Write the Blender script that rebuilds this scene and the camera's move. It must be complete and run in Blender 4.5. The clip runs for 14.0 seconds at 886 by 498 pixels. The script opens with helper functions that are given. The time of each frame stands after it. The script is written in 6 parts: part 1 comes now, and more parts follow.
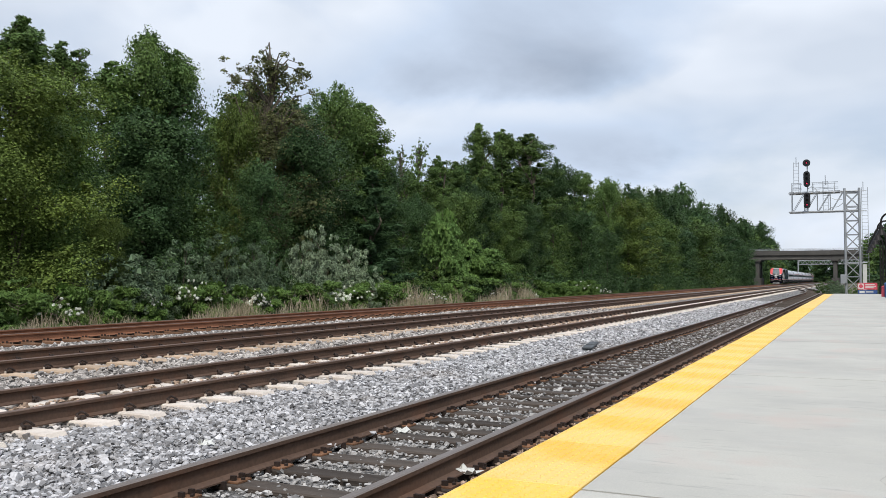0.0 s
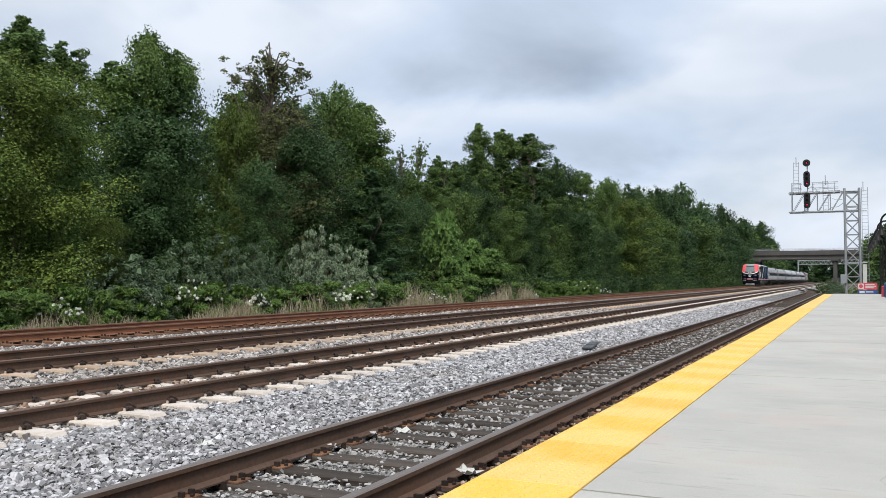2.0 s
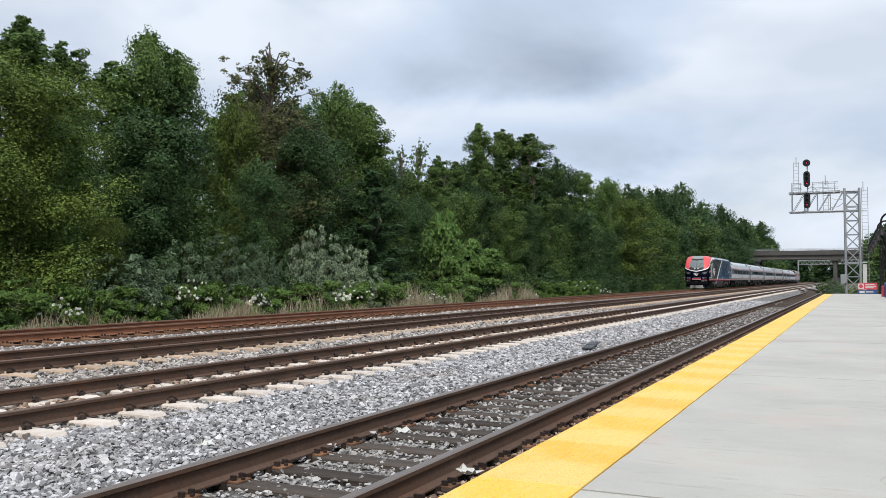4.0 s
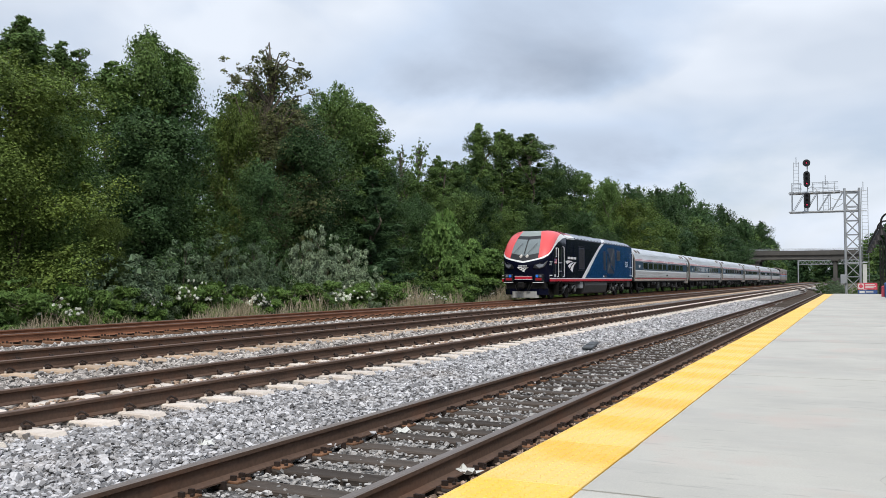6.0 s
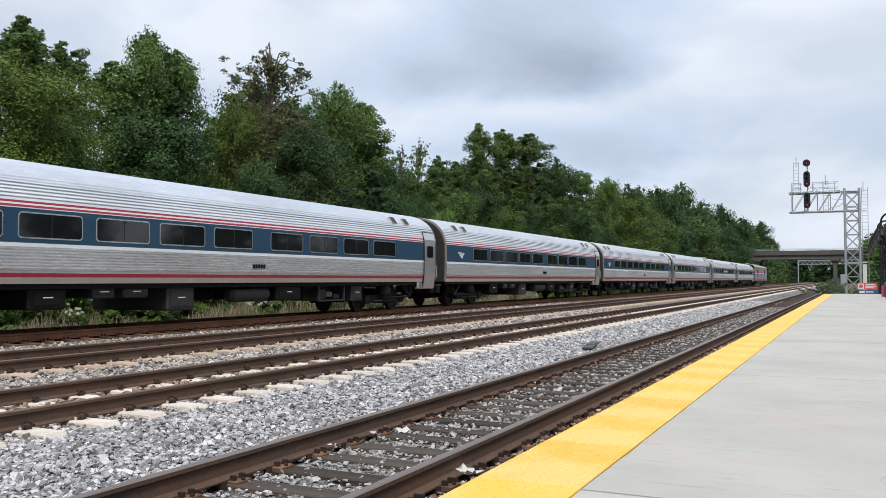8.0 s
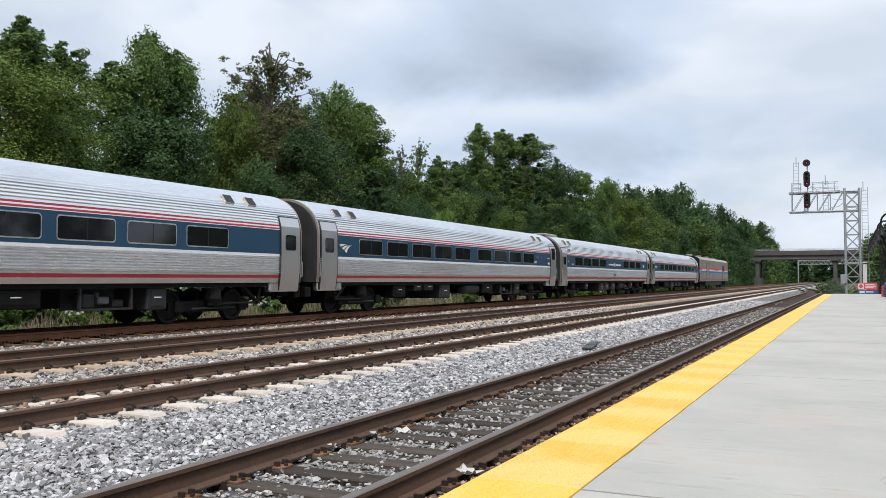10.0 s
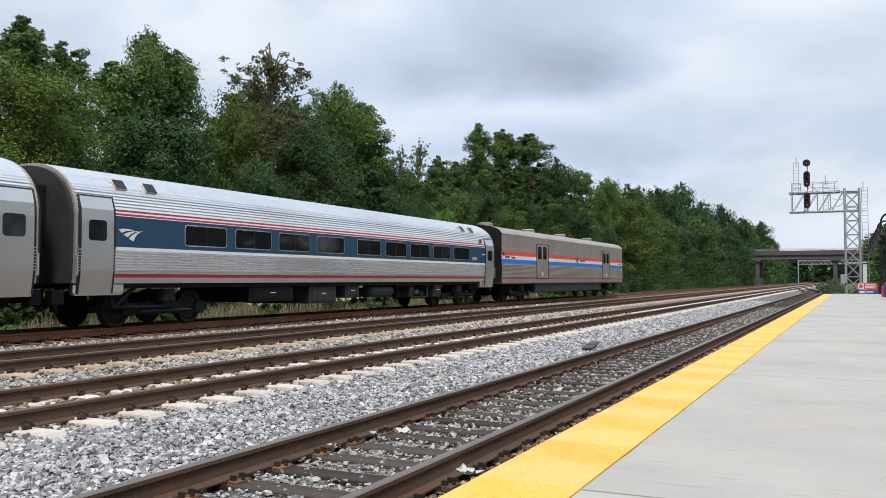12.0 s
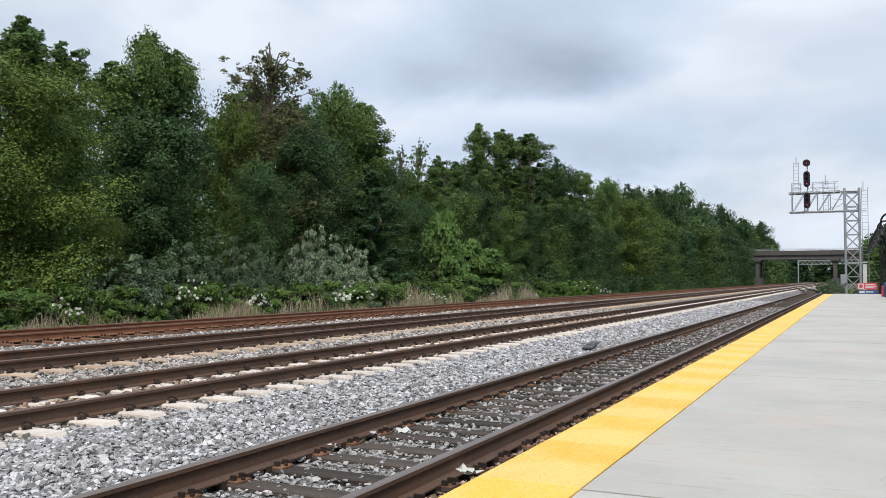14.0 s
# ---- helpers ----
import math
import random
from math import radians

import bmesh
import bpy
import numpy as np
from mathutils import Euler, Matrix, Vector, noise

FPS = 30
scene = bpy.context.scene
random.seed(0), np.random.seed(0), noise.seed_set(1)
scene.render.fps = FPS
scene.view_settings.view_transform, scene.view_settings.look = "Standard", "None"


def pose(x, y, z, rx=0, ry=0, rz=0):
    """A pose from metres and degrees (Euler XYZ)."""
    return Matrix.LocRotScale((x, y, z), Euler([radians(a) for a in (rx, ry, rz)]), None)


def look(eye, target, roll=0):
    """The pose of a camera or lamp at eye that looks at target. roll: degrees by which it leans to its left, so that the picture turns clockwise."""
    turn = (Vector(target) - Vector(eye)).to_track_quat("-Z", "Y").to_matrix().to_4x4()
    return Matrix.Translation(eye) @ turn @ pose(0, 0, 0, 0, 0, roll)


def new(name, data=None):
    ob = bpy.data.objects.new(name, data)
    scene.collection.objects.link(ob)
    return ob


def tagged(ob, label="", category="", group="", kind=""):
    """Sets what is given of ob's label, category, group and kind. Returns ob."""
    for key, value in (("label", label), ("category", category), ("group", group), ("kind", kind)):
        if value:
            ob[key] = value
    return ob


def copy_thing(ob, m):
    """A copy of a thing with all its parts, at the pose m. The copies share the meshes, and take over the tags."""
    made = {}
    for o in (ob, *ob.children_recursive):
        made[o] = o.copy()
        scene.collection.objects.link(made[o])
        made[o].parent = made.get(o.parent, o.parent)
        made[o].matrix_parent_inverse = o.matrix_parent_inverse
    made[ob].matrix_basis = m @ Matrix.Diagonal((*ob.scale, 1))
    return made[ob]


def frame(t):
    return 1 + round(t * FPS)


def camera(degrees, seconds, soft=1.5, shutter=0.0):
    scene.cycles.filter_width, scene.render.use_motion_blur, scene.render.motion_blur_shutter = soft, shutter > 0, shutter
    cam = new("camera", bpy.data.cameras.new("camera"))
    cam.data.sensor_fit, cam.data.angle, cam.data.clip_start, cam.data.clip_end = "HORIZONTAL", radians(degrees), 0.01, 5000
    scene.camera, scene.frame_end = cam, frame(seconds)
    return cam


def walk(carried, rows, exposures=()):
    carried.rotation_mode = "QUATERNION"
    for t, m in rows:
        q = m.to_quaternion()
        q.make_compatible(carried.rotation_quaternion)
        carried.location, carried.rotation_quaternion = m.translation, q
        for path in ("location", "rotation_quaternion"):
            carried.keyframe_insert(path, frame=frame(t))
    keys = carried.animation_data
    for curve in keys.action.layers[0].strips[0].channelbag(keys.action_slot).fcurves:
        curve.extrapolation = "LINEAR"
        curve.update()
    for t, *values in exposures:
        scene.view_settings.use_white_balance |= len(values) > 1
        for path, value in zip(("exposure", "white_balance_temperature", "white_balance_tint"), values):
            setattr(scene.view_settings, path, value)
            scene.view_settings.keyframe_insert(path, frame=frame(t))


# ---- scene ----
# ---------- camera ----------
cam = camera(55.03, 14.0, soft=0.55)
EYE = Vector((0.0, 0.0, 1.171))
TURN, TILT, LEAN = radians(25.644), radians(2.091), 0.07
AIM = EYE + 10 * Vector((-math.sin(TURN) * math.cos(TILT), math.cos(TURN) * math.cos(TILT), math.sin(TILT)))
walk(cam, [(0.0, look(EYE, AIM, -LEAN)), (14.0, look(EYE, AIM, -LEAN))])

# ---------- sky and light ----------
world = bpy.data.worlds.new("sky")
scene.world = world
world.use_nodes = True
SUN_UP, SUN_ROUND = 50.0, 150.0


def build_sky():
    nt = world.node_tree
    nt.nodes.clear()
    N, L = nt.nodes.new, nt.links.new
    out, bg = N("ShaderNodeOutputWorld"), N("ShaderNodeBackground")
    sky = N("ShaderNodeTexSky")
    sky.sky_type, sky.sun_disc = "NISHITA", False
    sky.sun_elevation, sky.sun_rotation = radians(SUN_UP), radians(SUN_ROUND)
    sky.dust_density = 2.0
    blue = N("ShaderNodeVectorMath")
    blue.operation = "SCALE"
    blue.inputs["Scale"].default_value = 0.10
    L(sky.outputs[0], blue.inputs[0])
    co = N("ShaderNodeTexCoord")
    sep = N("ShaderNodeSeparateXYZ")
    L(co.outputs["Generated"], sep.inputs[0])
    # directions laid out on a flat cloud deck
    up = N("ShaderNodeMath")
    up.operation = "MAXIMUM"
    up.inputs[1].default_value = 0.0
    L(sep.outputs["Z"], up.inputs[0])
    lift = N("ShaderNodeMath")
    lift.inputs[1].default_value = 0.42
    L(up.outputs[0], lift.inputs[0])
    deck = N("ShaderNodeVectorMath")
    deck.operation = "DIVIDE"
    L(co.outputs["Generated"], deck.inputs[0])
    cx = N("ShaderNodeCombineXYZ")
    for k in range(3):
        L(lift.outputs[0], cx.inputs[k])
    L(cx.outputs[0], deck.inputs[1])
    big, fine = N("ShaderNodeTexNoise"), N("ShaderNodeTexNoise")
    for n, sc, det in ((big, 1.5, 4.0), (fine, 1.9, 7.0)):
        n.inputs["Scale"].default_value = sc
        n.inputs["Detail"].default_value = det
        n.inputs["Roughness"].default_value = 0.52
        n.inputs["Distortion"].default_value = 0.25
        L(deck.outputs[0], n.inputs["Vector"])
    cover = N("ShaderNodeValToRGB")
    cover.color_ramp.elements[0].position, cover.color_ramp.elements[0].color = 0.40, (0.72, 0.72, 0.72, 1)
    cover.color_ramp.elements[1].position, cover.color_ramp.elements[1].color = 0.54, (1, 1, 1, 1)
    L(big.outputs["Fac"], cover.inputs[0])

    def calc(op, a, b=0.0, c=0.0):
        n = N("ShaderNodeMath")
        n.operation = op
        for k, q in enumerate((a, b, c)):
            if isinstance(q, (int, float)):
                n.inputs[k].default_value = q
            else:
                L(q, n.inputs[k])
        return n.outputs[0]
    # cloud banks and clearings: bearing and height in degrees, their spread, how much darker
    warp = calc("SUBTRACT", big.outputs["Fac"], 0.5)
    bearing = calc("MULTIPLY_ADD", warp, 24.0, calc("MULTIPLY", calc("ARCTAN2", sep.outputs["X"], sep.outputs["Y"]), 57.296))
    height = calc("MULTIPLY_ADD", calc("SUBTRACT", fine.outputs["Fac"], 0.5), 8.0, calc("MULTIPLY", calc("ARCSINE", sep.outputs["Z"]), 57.296))
    total = calc("MULTIPLY_ADD", calc("SUBTRACT", fine.outputs["Fac"], 0.5), 2.0, 0.30)
    for az, el, wide, tall, dark in ((-19.3, 16.8, 6.0, 2.8, 0.26), (-13.0, 14.6, 4.0, 1.5, 0.18), (-28.0, 13.4, 5.0, 2.3, 0.12), (-12.0, 9.3, 8.0, 1.7, 0.25), (-36.5, 16.0, 5.0, 1.6, -0.35),
                                     (-29.5, 18.0, 4.0, 1.0, -0.25), (-17.4, 12.2, 6.0, 0.9, -0.40), (-5.0, 14.5, 7.0, 3.0, -0.40), (-8.5, 4.5, 12.0, 2.4, -0.32), (-28.9, 10.9, 5.0, 1.2, -0.35)):
        p = calc("POWER", calc("MULTIPLY", calc("SUBTRACT", bearing, az), 1 / wide), 2.0)
        q = calc("POWER", calc("MULTIPLY", calc("SUBTRACT", height, el), 1 / tall), 2.0)
        total = calc("MULTIPLY_ADD", calc("EXPONENT", calc("MULTIPLY", calc("ADD", p, q), -0.6)), dark, total)
    shade = N("ShaderNodeValToRGB")
    e = shade.color_ramp.elements
    e[0].position, e[0].color = 0.0, (0.83, 0.895, 1.0, 1)
    e[1].position, e[1].color = 1.0, (0.42, 0.49, 0.61, 1)
    middle = e.new(0.45)
    middle.color = (0.63, 0.735, 0.90, 1)
    L(total, shade.inputs[0])
    mix = N("ShaderNodeMix")
    mix.data_type = "RGBA"
    L(cover.outputs[0], mix.inputs["Factor"])
    L(blue.outputs[0], mix.inputs["A"])
    L(shade.outputs[0], mix.inputs["B"])
    # an overcast sky is about twice as bright overhead as at its rim
    rise = N("ShaderNodeMapRange")
    rise.inputs["From Min"].default_value, rise.inputs["From Max"].default_value = 0.35, 1.0
    rise.inputs["To Min"].default_value, rise.inputs["To Max"].default_value = 1.0, 1.40
    L(sep.outputs["Z"], rise.inputs["Value"])
    L(mix.outputs["Result"], bg.inputs["Color"])
    L(rise.outputs["Result"], bg.inputs["Strength"])
    L(bg.outputs[0], out.inputs[0])


build_sky()
sun = new("sun", bpy.data.lights.new("sun", "SUN"))
sun.data.energy, sun.data.angle, sun.data.color = 2.5, radians(12), (1.0, 0.95, 0.88)
sun.rotation_euler = (radians(90 - SUN_UP), 0, radians(180 - SUN_ROUND))
scene.view_settings.exposure = 0.0

# ---------- plan, metres ----------
GAUGE = 1.507
NEAR_Z, MID_Z, MAIN_Z = -0.156, -0.09, 0.0
TRACK_NEAR, TRACK_MID, TRACK_THIRD, TRACK_TRAIN = -3.568, -8.107, -11.972, -17.378
PLATFORM_EDGE, PLATFORM_Z, PLATFORM_END = -1.94, 0.054, 74.0
SPEED, JOINT_Y, CAR = 30.888, 21.93, 26.01   # train's speed, its first joint at 7.5 s, coupled car length
# ---------- materials ----------
MATS = {}


def material(name, color, rough=0.6, metal=0.0, vary=0.15, scale=4.0, grain=60.0, bump=0.0, stain=None, stain_amount=0.0,
             stain_scale=1.0, piece=0.0, island=False, coords="Object", spec=0.5, stretch=(1, 1, 1), stain_from=(0.52, 0.72)):
    """A surface with large patches, fine grain, stains and relief; piece: how far single pieces differ."""
    m = bpy.data.materials.new(name)
    m.use_nodes = True
    nt = m.node_tree
    N, L = nt.nodes.new, nt.links.new
    b = nt.nodes["Principled BSDF"]
    b.inputs["Roughness"].default_value = rough
    b.inputs["Metallic"].default_value = metal
    b.inputs["Specular IOR Level"].default_value = spec
    co = N("ShaderNodeTexCoord")
    mp = N("ShaderNodeMapping")
    mp.inputs["Scale"].default_value = stretch
    L(co.outputs[coords], mp.inputs["Vector"])
    big, small = N("ShaderNodeTexNoise"), N("ShaderNodeTexNoise")
    for n, s, d in ((big, scale, 4), (small, grain, 3)):
        n.inputs["Scale"].default_value = s
        n.inputs["Detail"].default_value = d
        L(mp.outputs[0], n.inputs["Vector"])
    add = N("ShaderNodeMath")
    L(big.outputs["Fac"], add.inputs[0])
    L(small.outputs["Fac"], add.inputs[1])
    gain = N("ShaderNodeMapRange")
    gain.inputs["From Min"].default_value, gain.inputs["From Max"].default_value = 0.6, 1.4
    gain.inputs["To Min"].default_value, gain.inputs["To Max"].default_value = 1 - vary, 1 + vary
    L(add.outputs[0], gain.inputs["Value"])
    value = gain.outputs["Result"]
    if piece:
        if island:
            src = N("ShaderNodeNewGeometry").outputs["Random Per Island"]
        else:
            src = N("ShaderNodeObjectInfo").outputs["Random"]
        r = N("ShaderNodeMapRange")
        r.inputs["To Min"].default_value, r.inputs["To Max"].default_value = 1 - piece, 1 + piece
        L(src, r.inputs["Value"])
        mul = N("ShaderNodeMath")
        mul.operation = "MULTIPLY"
        L(value, mul.inputs[0])
        L(r.outputs["Result"], mul.inputs[1])
        value = mul.outputs[0]
    tint = N("ShaderNodeVectorMath")
    tint.operation = "SCALE"
    tint.inputs[0].default_value = color
    L(value, tint.inputs["Scale"])
    col = tint.outputs[0]
    if stain:
        sn = N("ShaderNodeTexNoise")
        sn.inputs["Scale"].default_value, sn.inputs["Detail"].default_value = stain_scale, 6
        sn.inputs["Roughness"].default_value = 0.65
        L(mp.outputs[0], sn.inputs["Vector"])
        rr = N("ShaderNodeMapRange")
        rr.inputs["From Min"].default_value, rr.inputs["From Max"].default_value = stain_from
        rr.inputs["To Max"].default_value = stain_amount
        L(sn.outputs["Fac"], rr.inputs["Value"])
        mx = N("ShaderNodeMix")
        mx.data_type = "RGBA"
        L(rr.outputs["Result"], mx.inputs["Factor"])
        L(col, mx.inputs["A"])
        mx.inputs["B"].default_value = (*stain, 1)
        col = mx.outputs["Result"]
    L(col, b.inputs["Base Color"])
    if bump:
        bp = N("ShaderNodeBump")
        bp.inputs["Strength"].default_value = 0.6
        bp.inputs["Distance"].default_value = bump
        L(small.outputs["Fac"], bp.inputs["Height"])
        L(bp.outputs[0], b.inputs["Normal"])
    MATS[name] = m
    return m


def leaf_material(name, color, vary=0.35, tree=0.22, yellow=0.25):
    m = bpy.data.materials.new(name)
    m.use_nodes = True
    nt = m.node_tree
    N, L = nt.nodes.new, nt.links.new
    b = nt.nodes["Principled BSDF"]
    b.inputs["Roughness"].default_value = 0.55
    b.inputs["Specular IOR Level"].default_value = 0.12
    geo, info = N("ShaderNodeNewGeometry"), N("ShaderNodeObjectInfo")
    r1, r2 = N("ShaderNodeMapRange"), N("ShaderNodeMapRange")
    r1.inputs["To Min"].default_value, r1.inputs["To Max"].default_value = 1 - vary, 1 + vary
    r2.inputs["To Min"].default_value, r2.inputs["To Max"].default_value = 1 - tree, 1 + tree
    L(geo.outputs["Random Per Island"], r1.inputs["Value"])
    L(info.outputs["Random"], r2.inputs["Value"])
    mul = N("ShaderNodeMath")
    mul.operation = "MULTIPLY"
    L(r1.outputs["Result"], mul.inputs[0])
    L(r2.outputs["Result"], mul.inputs[1])
    # yellower leaf patches, brightened so that lit clumps are painted into the colour
    co, n = N("ShaderNodeTexCoord"), N("ShaderNodeTexNoise")
    n.inputs["Scale"].default_value, n.inputs["Detail"].default_value = 0.45, 3
    L(co.outputs["Object"], n.inputs["Vector"])
    mx = N("ShaderNodeMix")
    mx.data_type = "RGBA"
    rr = N("ShaderNodeMapRange")
    rr.inputs["From Min"].default_value, rr.inputs["From Max"].default_value = 0.4, 0.7
    rr.inputs["To Max"].default_value = yellow
    L(n.outputs["Fac"], rr.inputs["Value"])
    L(rr.outputs["Result"], mx.inputs["Factor"])
    mx.inputs["A"].default_value = (*color, 1)
    mx.inputs["B"].default_value = (color[0] * 1.75, color[1] * 1.4, color[2] * 0.9, 1)
    sc = N("ShaderNodeVectorMath")
    sc.operation = "SCALE"
    L(mx.outputs["Result"], sc.inputs[0])
    L(mul.outputs[0], sc.inputs["Scale"])
    L(sc.outputs[0], b.inputs["Base Color"])
    tr = N("ShaderNodeBsdfTranslucent")
    L(sc.outputs[0], tr.inputs["Color"])
    ms = N("ShaderNodeMixShader")
    ms.inputs[0].default_value = 0.16
    L(b.outputs[0], ms.inputs[1])
    L(tr.outputs[0], ms.inputs[2])
    L(ms.outputs[0], nt.nodes["Material Output"].inputs[0])
    return m


def glow_material(name, color, strength):
    m = bpy.data.materials.new(name)
    m.use_nodes = True
    b = m.node_tree.nodes["Principled BSDF"]
    b.inputs["Base Color"].default_value = (*color, 1)
    b.inputs["Emission Color"].default_value = (*color, 1)
    b.inputs["Emission Strength"].default_value = strength
    return m


def ballast_material():
    """A bed of broken stone: cells of about 5 cm, each of its own grey, with relief and painted shade between them."""
    m = material("ballast", (0.25, 0.237, 0.225), 0.9, vary=0.25, scale=0.8, grain=30, stain=(0.2, 0.15, 0.11), stain_amount=0.4, stain_scale=0.5)
    nt = m.node_tree
    N, L = nt.nodes.new, nt.links.new
    b = nt.nodes["Principled BSDF"]
    old = b.inputs["Base Color"].links[0].from_socket
    co, vo, ed = N("ShaderNodeTexCoord"), N("ShaderNodeTexVoronoi"), N("ShaderNodeTexVoronoi")
    ed.feature = "DISTANCE_TO_EDGE"
    for v in (vo, ed):
        v.inputs["Scale"].default_value = 19.0
        L(co.outputs["Object"], v.inputs["Vector"])
    sep = N("ShaderNodeSeparateColor")
    L(vo.outputs["Color"], sep.inputs[0])
    r = N("ShaderNodeMapRange")
    r.inputs["To Min"].default_value, r.inputs["To Max"].default_value = 0.35, 1.6
    L(sep.outputs[0], r.inputs["Value"])
    # shade between stones put into the colour: down to a quarter at cell edges
    gap_shade = N("ShaderNodeMapRange")
    gap_shade.inputs["From Max"].default_value, gap_shade.inputs["To Min"].default_value = 0.12, 0.25
    L(ed.outputs["Distance"], gap_shade.inputs["Value"])
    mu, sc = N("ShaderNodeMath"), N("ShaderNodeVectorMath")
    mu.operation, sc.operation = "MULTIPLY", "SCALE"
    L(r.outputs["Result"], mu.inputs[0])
    L(gap_shade.outputs["Result"], mu.inputs[1])
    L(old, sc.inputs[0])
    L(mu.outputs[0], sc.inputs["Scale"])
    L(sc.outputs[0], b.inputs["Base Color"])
    bp = N("ShaderNodeBump")
    bp.inputs["Distance"].default_value = 0.04
    L(ed.outputs["Distance"], bp.inputs["Height"])
    L(bp.outputs[0], b.inputs["Normal"])
    return m


BALLAST = ballast_material()
STONE = material("crushed_stone", (0.40, 0.392, 0.395), 0.85, vary=0.35, scale=3, grain=40, piece=0.62, island=True, stain=(0.3, 0.23, 0.17), stain_amount=0.3, stain_scale=0.7, spec=0.2)
BACK_STONE = material("dusty_stone", (0.36, 0.33, 0.305), 0.85, vary=0.35, scale=3, grain=40, piece=0.7, island=True, stain=(0.26, 0.19, 0.14), stain_amount=0.4, stain_scale=0.7, spec=0.2)
CRIB = material("crib_stone", (0.35, 0.335, 0.32), 0.85, vary=0.25, scale=3, grain=40, piece=0.6, island=True, stain=(0.10, 0.08, 0.065), stain_amount=0.5, stain_scale=0.9, spec=0.2)
RUSTY_STONE = material("rust_stained_stone", (0.36, 0.26, 0.19), 0.88, vary=0.3, scale=3, grain=40, piece=0.55, island=True, stain=(0.15, 0.08, 0.045), stain_amount=0.5, stain_scale=1.2, spec=0.2)
CRACK = material("crack_dark", (0.20, 0.18, 0.165), 0.95, vary=0.3)
RAIL_SIDE = material("rail_steel", (0.108, 0.068, 0.049), 0.75, metal=0.0, vary=0.3, scale=1.5, grain=30, bump=0.002, stain=(0.17, 0.075, 0.04), stain_amount=0.5, stain_scale=1.3, spec=0.25)
RAIL_RUST = material("rusty_rail_steel", (0.24, 0.11, 0.062), 0.8, vary=0.3, scale=1.5, grain=30, bump=0.002, stain=(0.09, 0.05, 0.035), stain_amount=0.5, stain_scale=1.1, spec=0.25)
TIE_TAN = material("tie_tan_concrete", (0.52, 0.39, 0.28), 0.85, vary=0.15, scale=4, grain=60, piece=0.15, stain=(0.30, 0.19, 0.12), stain_amount=0.5, stain_scale=3, spec=0.3)
RAIL_TOP = material("worn_rail_top", (0.22, 0.18, 0.155), 0.45, metal=0.4, vary=0.12, scale=1.0, grain=20, stretch=(1, 0.1, 1))
RAIL_TOP_RUSTY = material("rusty_rail_top", (0.15, 0.098, 0.074), 0.6, metal=0.15, vary=0.2, scale=1.0, grain=20)
WOOD_TIE = material("tie_wood", (0.072, 0.058, 0.048), 0.9, vary=0.4, scale=3, grain=40, bump=0.01, piece=0.3, stretch=(0.25, 2, 2), spec=0.2)
WOOD_TIE_RUSTY = material("rust_stained_tie_wood", (0.17, 0.095, 0.058), 0.9, vary=0.4, scale=3, grain=40, bump=0.01, piece=0.35, stretch=(0.25, 2, 2), spec=0.2)
CONCRETE_TIE = material("tie_concrete", (0.70, 0.62, 0.54), 0.85, vary=0.12, scale=4, grain=60, bump=0.002, piece=0.1, stain=(0.36, 0.25, 0.17), stain_amount=0.4, stain_scale=3)
CLIP_STEEL = material("clip_steel", (0.04, 0.028, 0.023), 0.7, metal=0.0, vary=0.3, piece=0.2, spec=0.2)
PLATE_RUST = material("plate_rust", (0.20, 0.10, 0.052), 0.8, metal=0.2, vary=0.35, scale=8, piece=0.35)
def slab_material():
    """Poured concrete: brushed streaks, pale and pinkish patches, scuffs and specks."""
    m = material("platform_concrete", (0.50, 0.482, 0.430), 0.82, vary=0.12, scale=0.7, grain=90, bump=0.0012, piece=0.03, stain=(0.40, 0.385, 0.355), stain_amount=0.6, stain_scale=0.55, stain_from=(0.45, 0.62), spec=0.3)
    nt = m.node_tree
    N, L = nt.nodes.new, nt.links.new
    b = nt.nodes["Principled BSDF"]
    col = b.inputs["Base Color"].links[0].from_socket
    co = N("ShaderNodeTexCoord")
    for scale, stretch, lo, hi, amount, tint in ((1.6, (0.5, 3.0, 1), 0.52, 0.66, 0.16, (0.57, 0.56, 0.52, 1)), (0.8, (1, 1, 1), 0.55, 0.66, 0.5, (0.52, 0.42, 0.37, 1)),
                                                 (7.0, (0.35, 2.2, 1), 0.60, 0.72, 0.45, (0.27, 0.26, 0.24, 1)), (55.0, (1, 1, 1), 0.70, 0.76, 0.6, (0.22, 0.20, 0.18, 1))):
        mp, n, r, mx = N("ShaderNodeMapping"), N("ShaderNodeTexNoise"), N("ShaderNodeMapRange"), N("ShaderNodeMix")
        mp.inputs["Scale"].default_value = stretch
        mp.inputs["Location"].default_value = (scale, 3 * scale, 0)
        L(co.outputs["Object"], mp.inputs["Vector"])
        n.inputs["Scale"].default_value, n.inputs["Detail"].default_value, n.inputs["Roughness"].default_value = scale, 5, 0.6
        L(mp.outputs[0], n.inputs["Vector"])
        r.inputs["From Min"].default_value, r.inputs["From Max"].default_value, r.inputs["To Max"].default_value = lo, hi, amount
        L(n.outputs["Fac"], r.inputs["Value"])
        mx.data_type = "RGBA"
        L(r.outputs["Result"], mx.inputs["Factor"])
        L(col, mx.inputs["A"])
        mx.inputs["B"].default_value = tint
        col = mx.outputs["Result"]
    L(col, b.inputs["Base Color"])
    return m


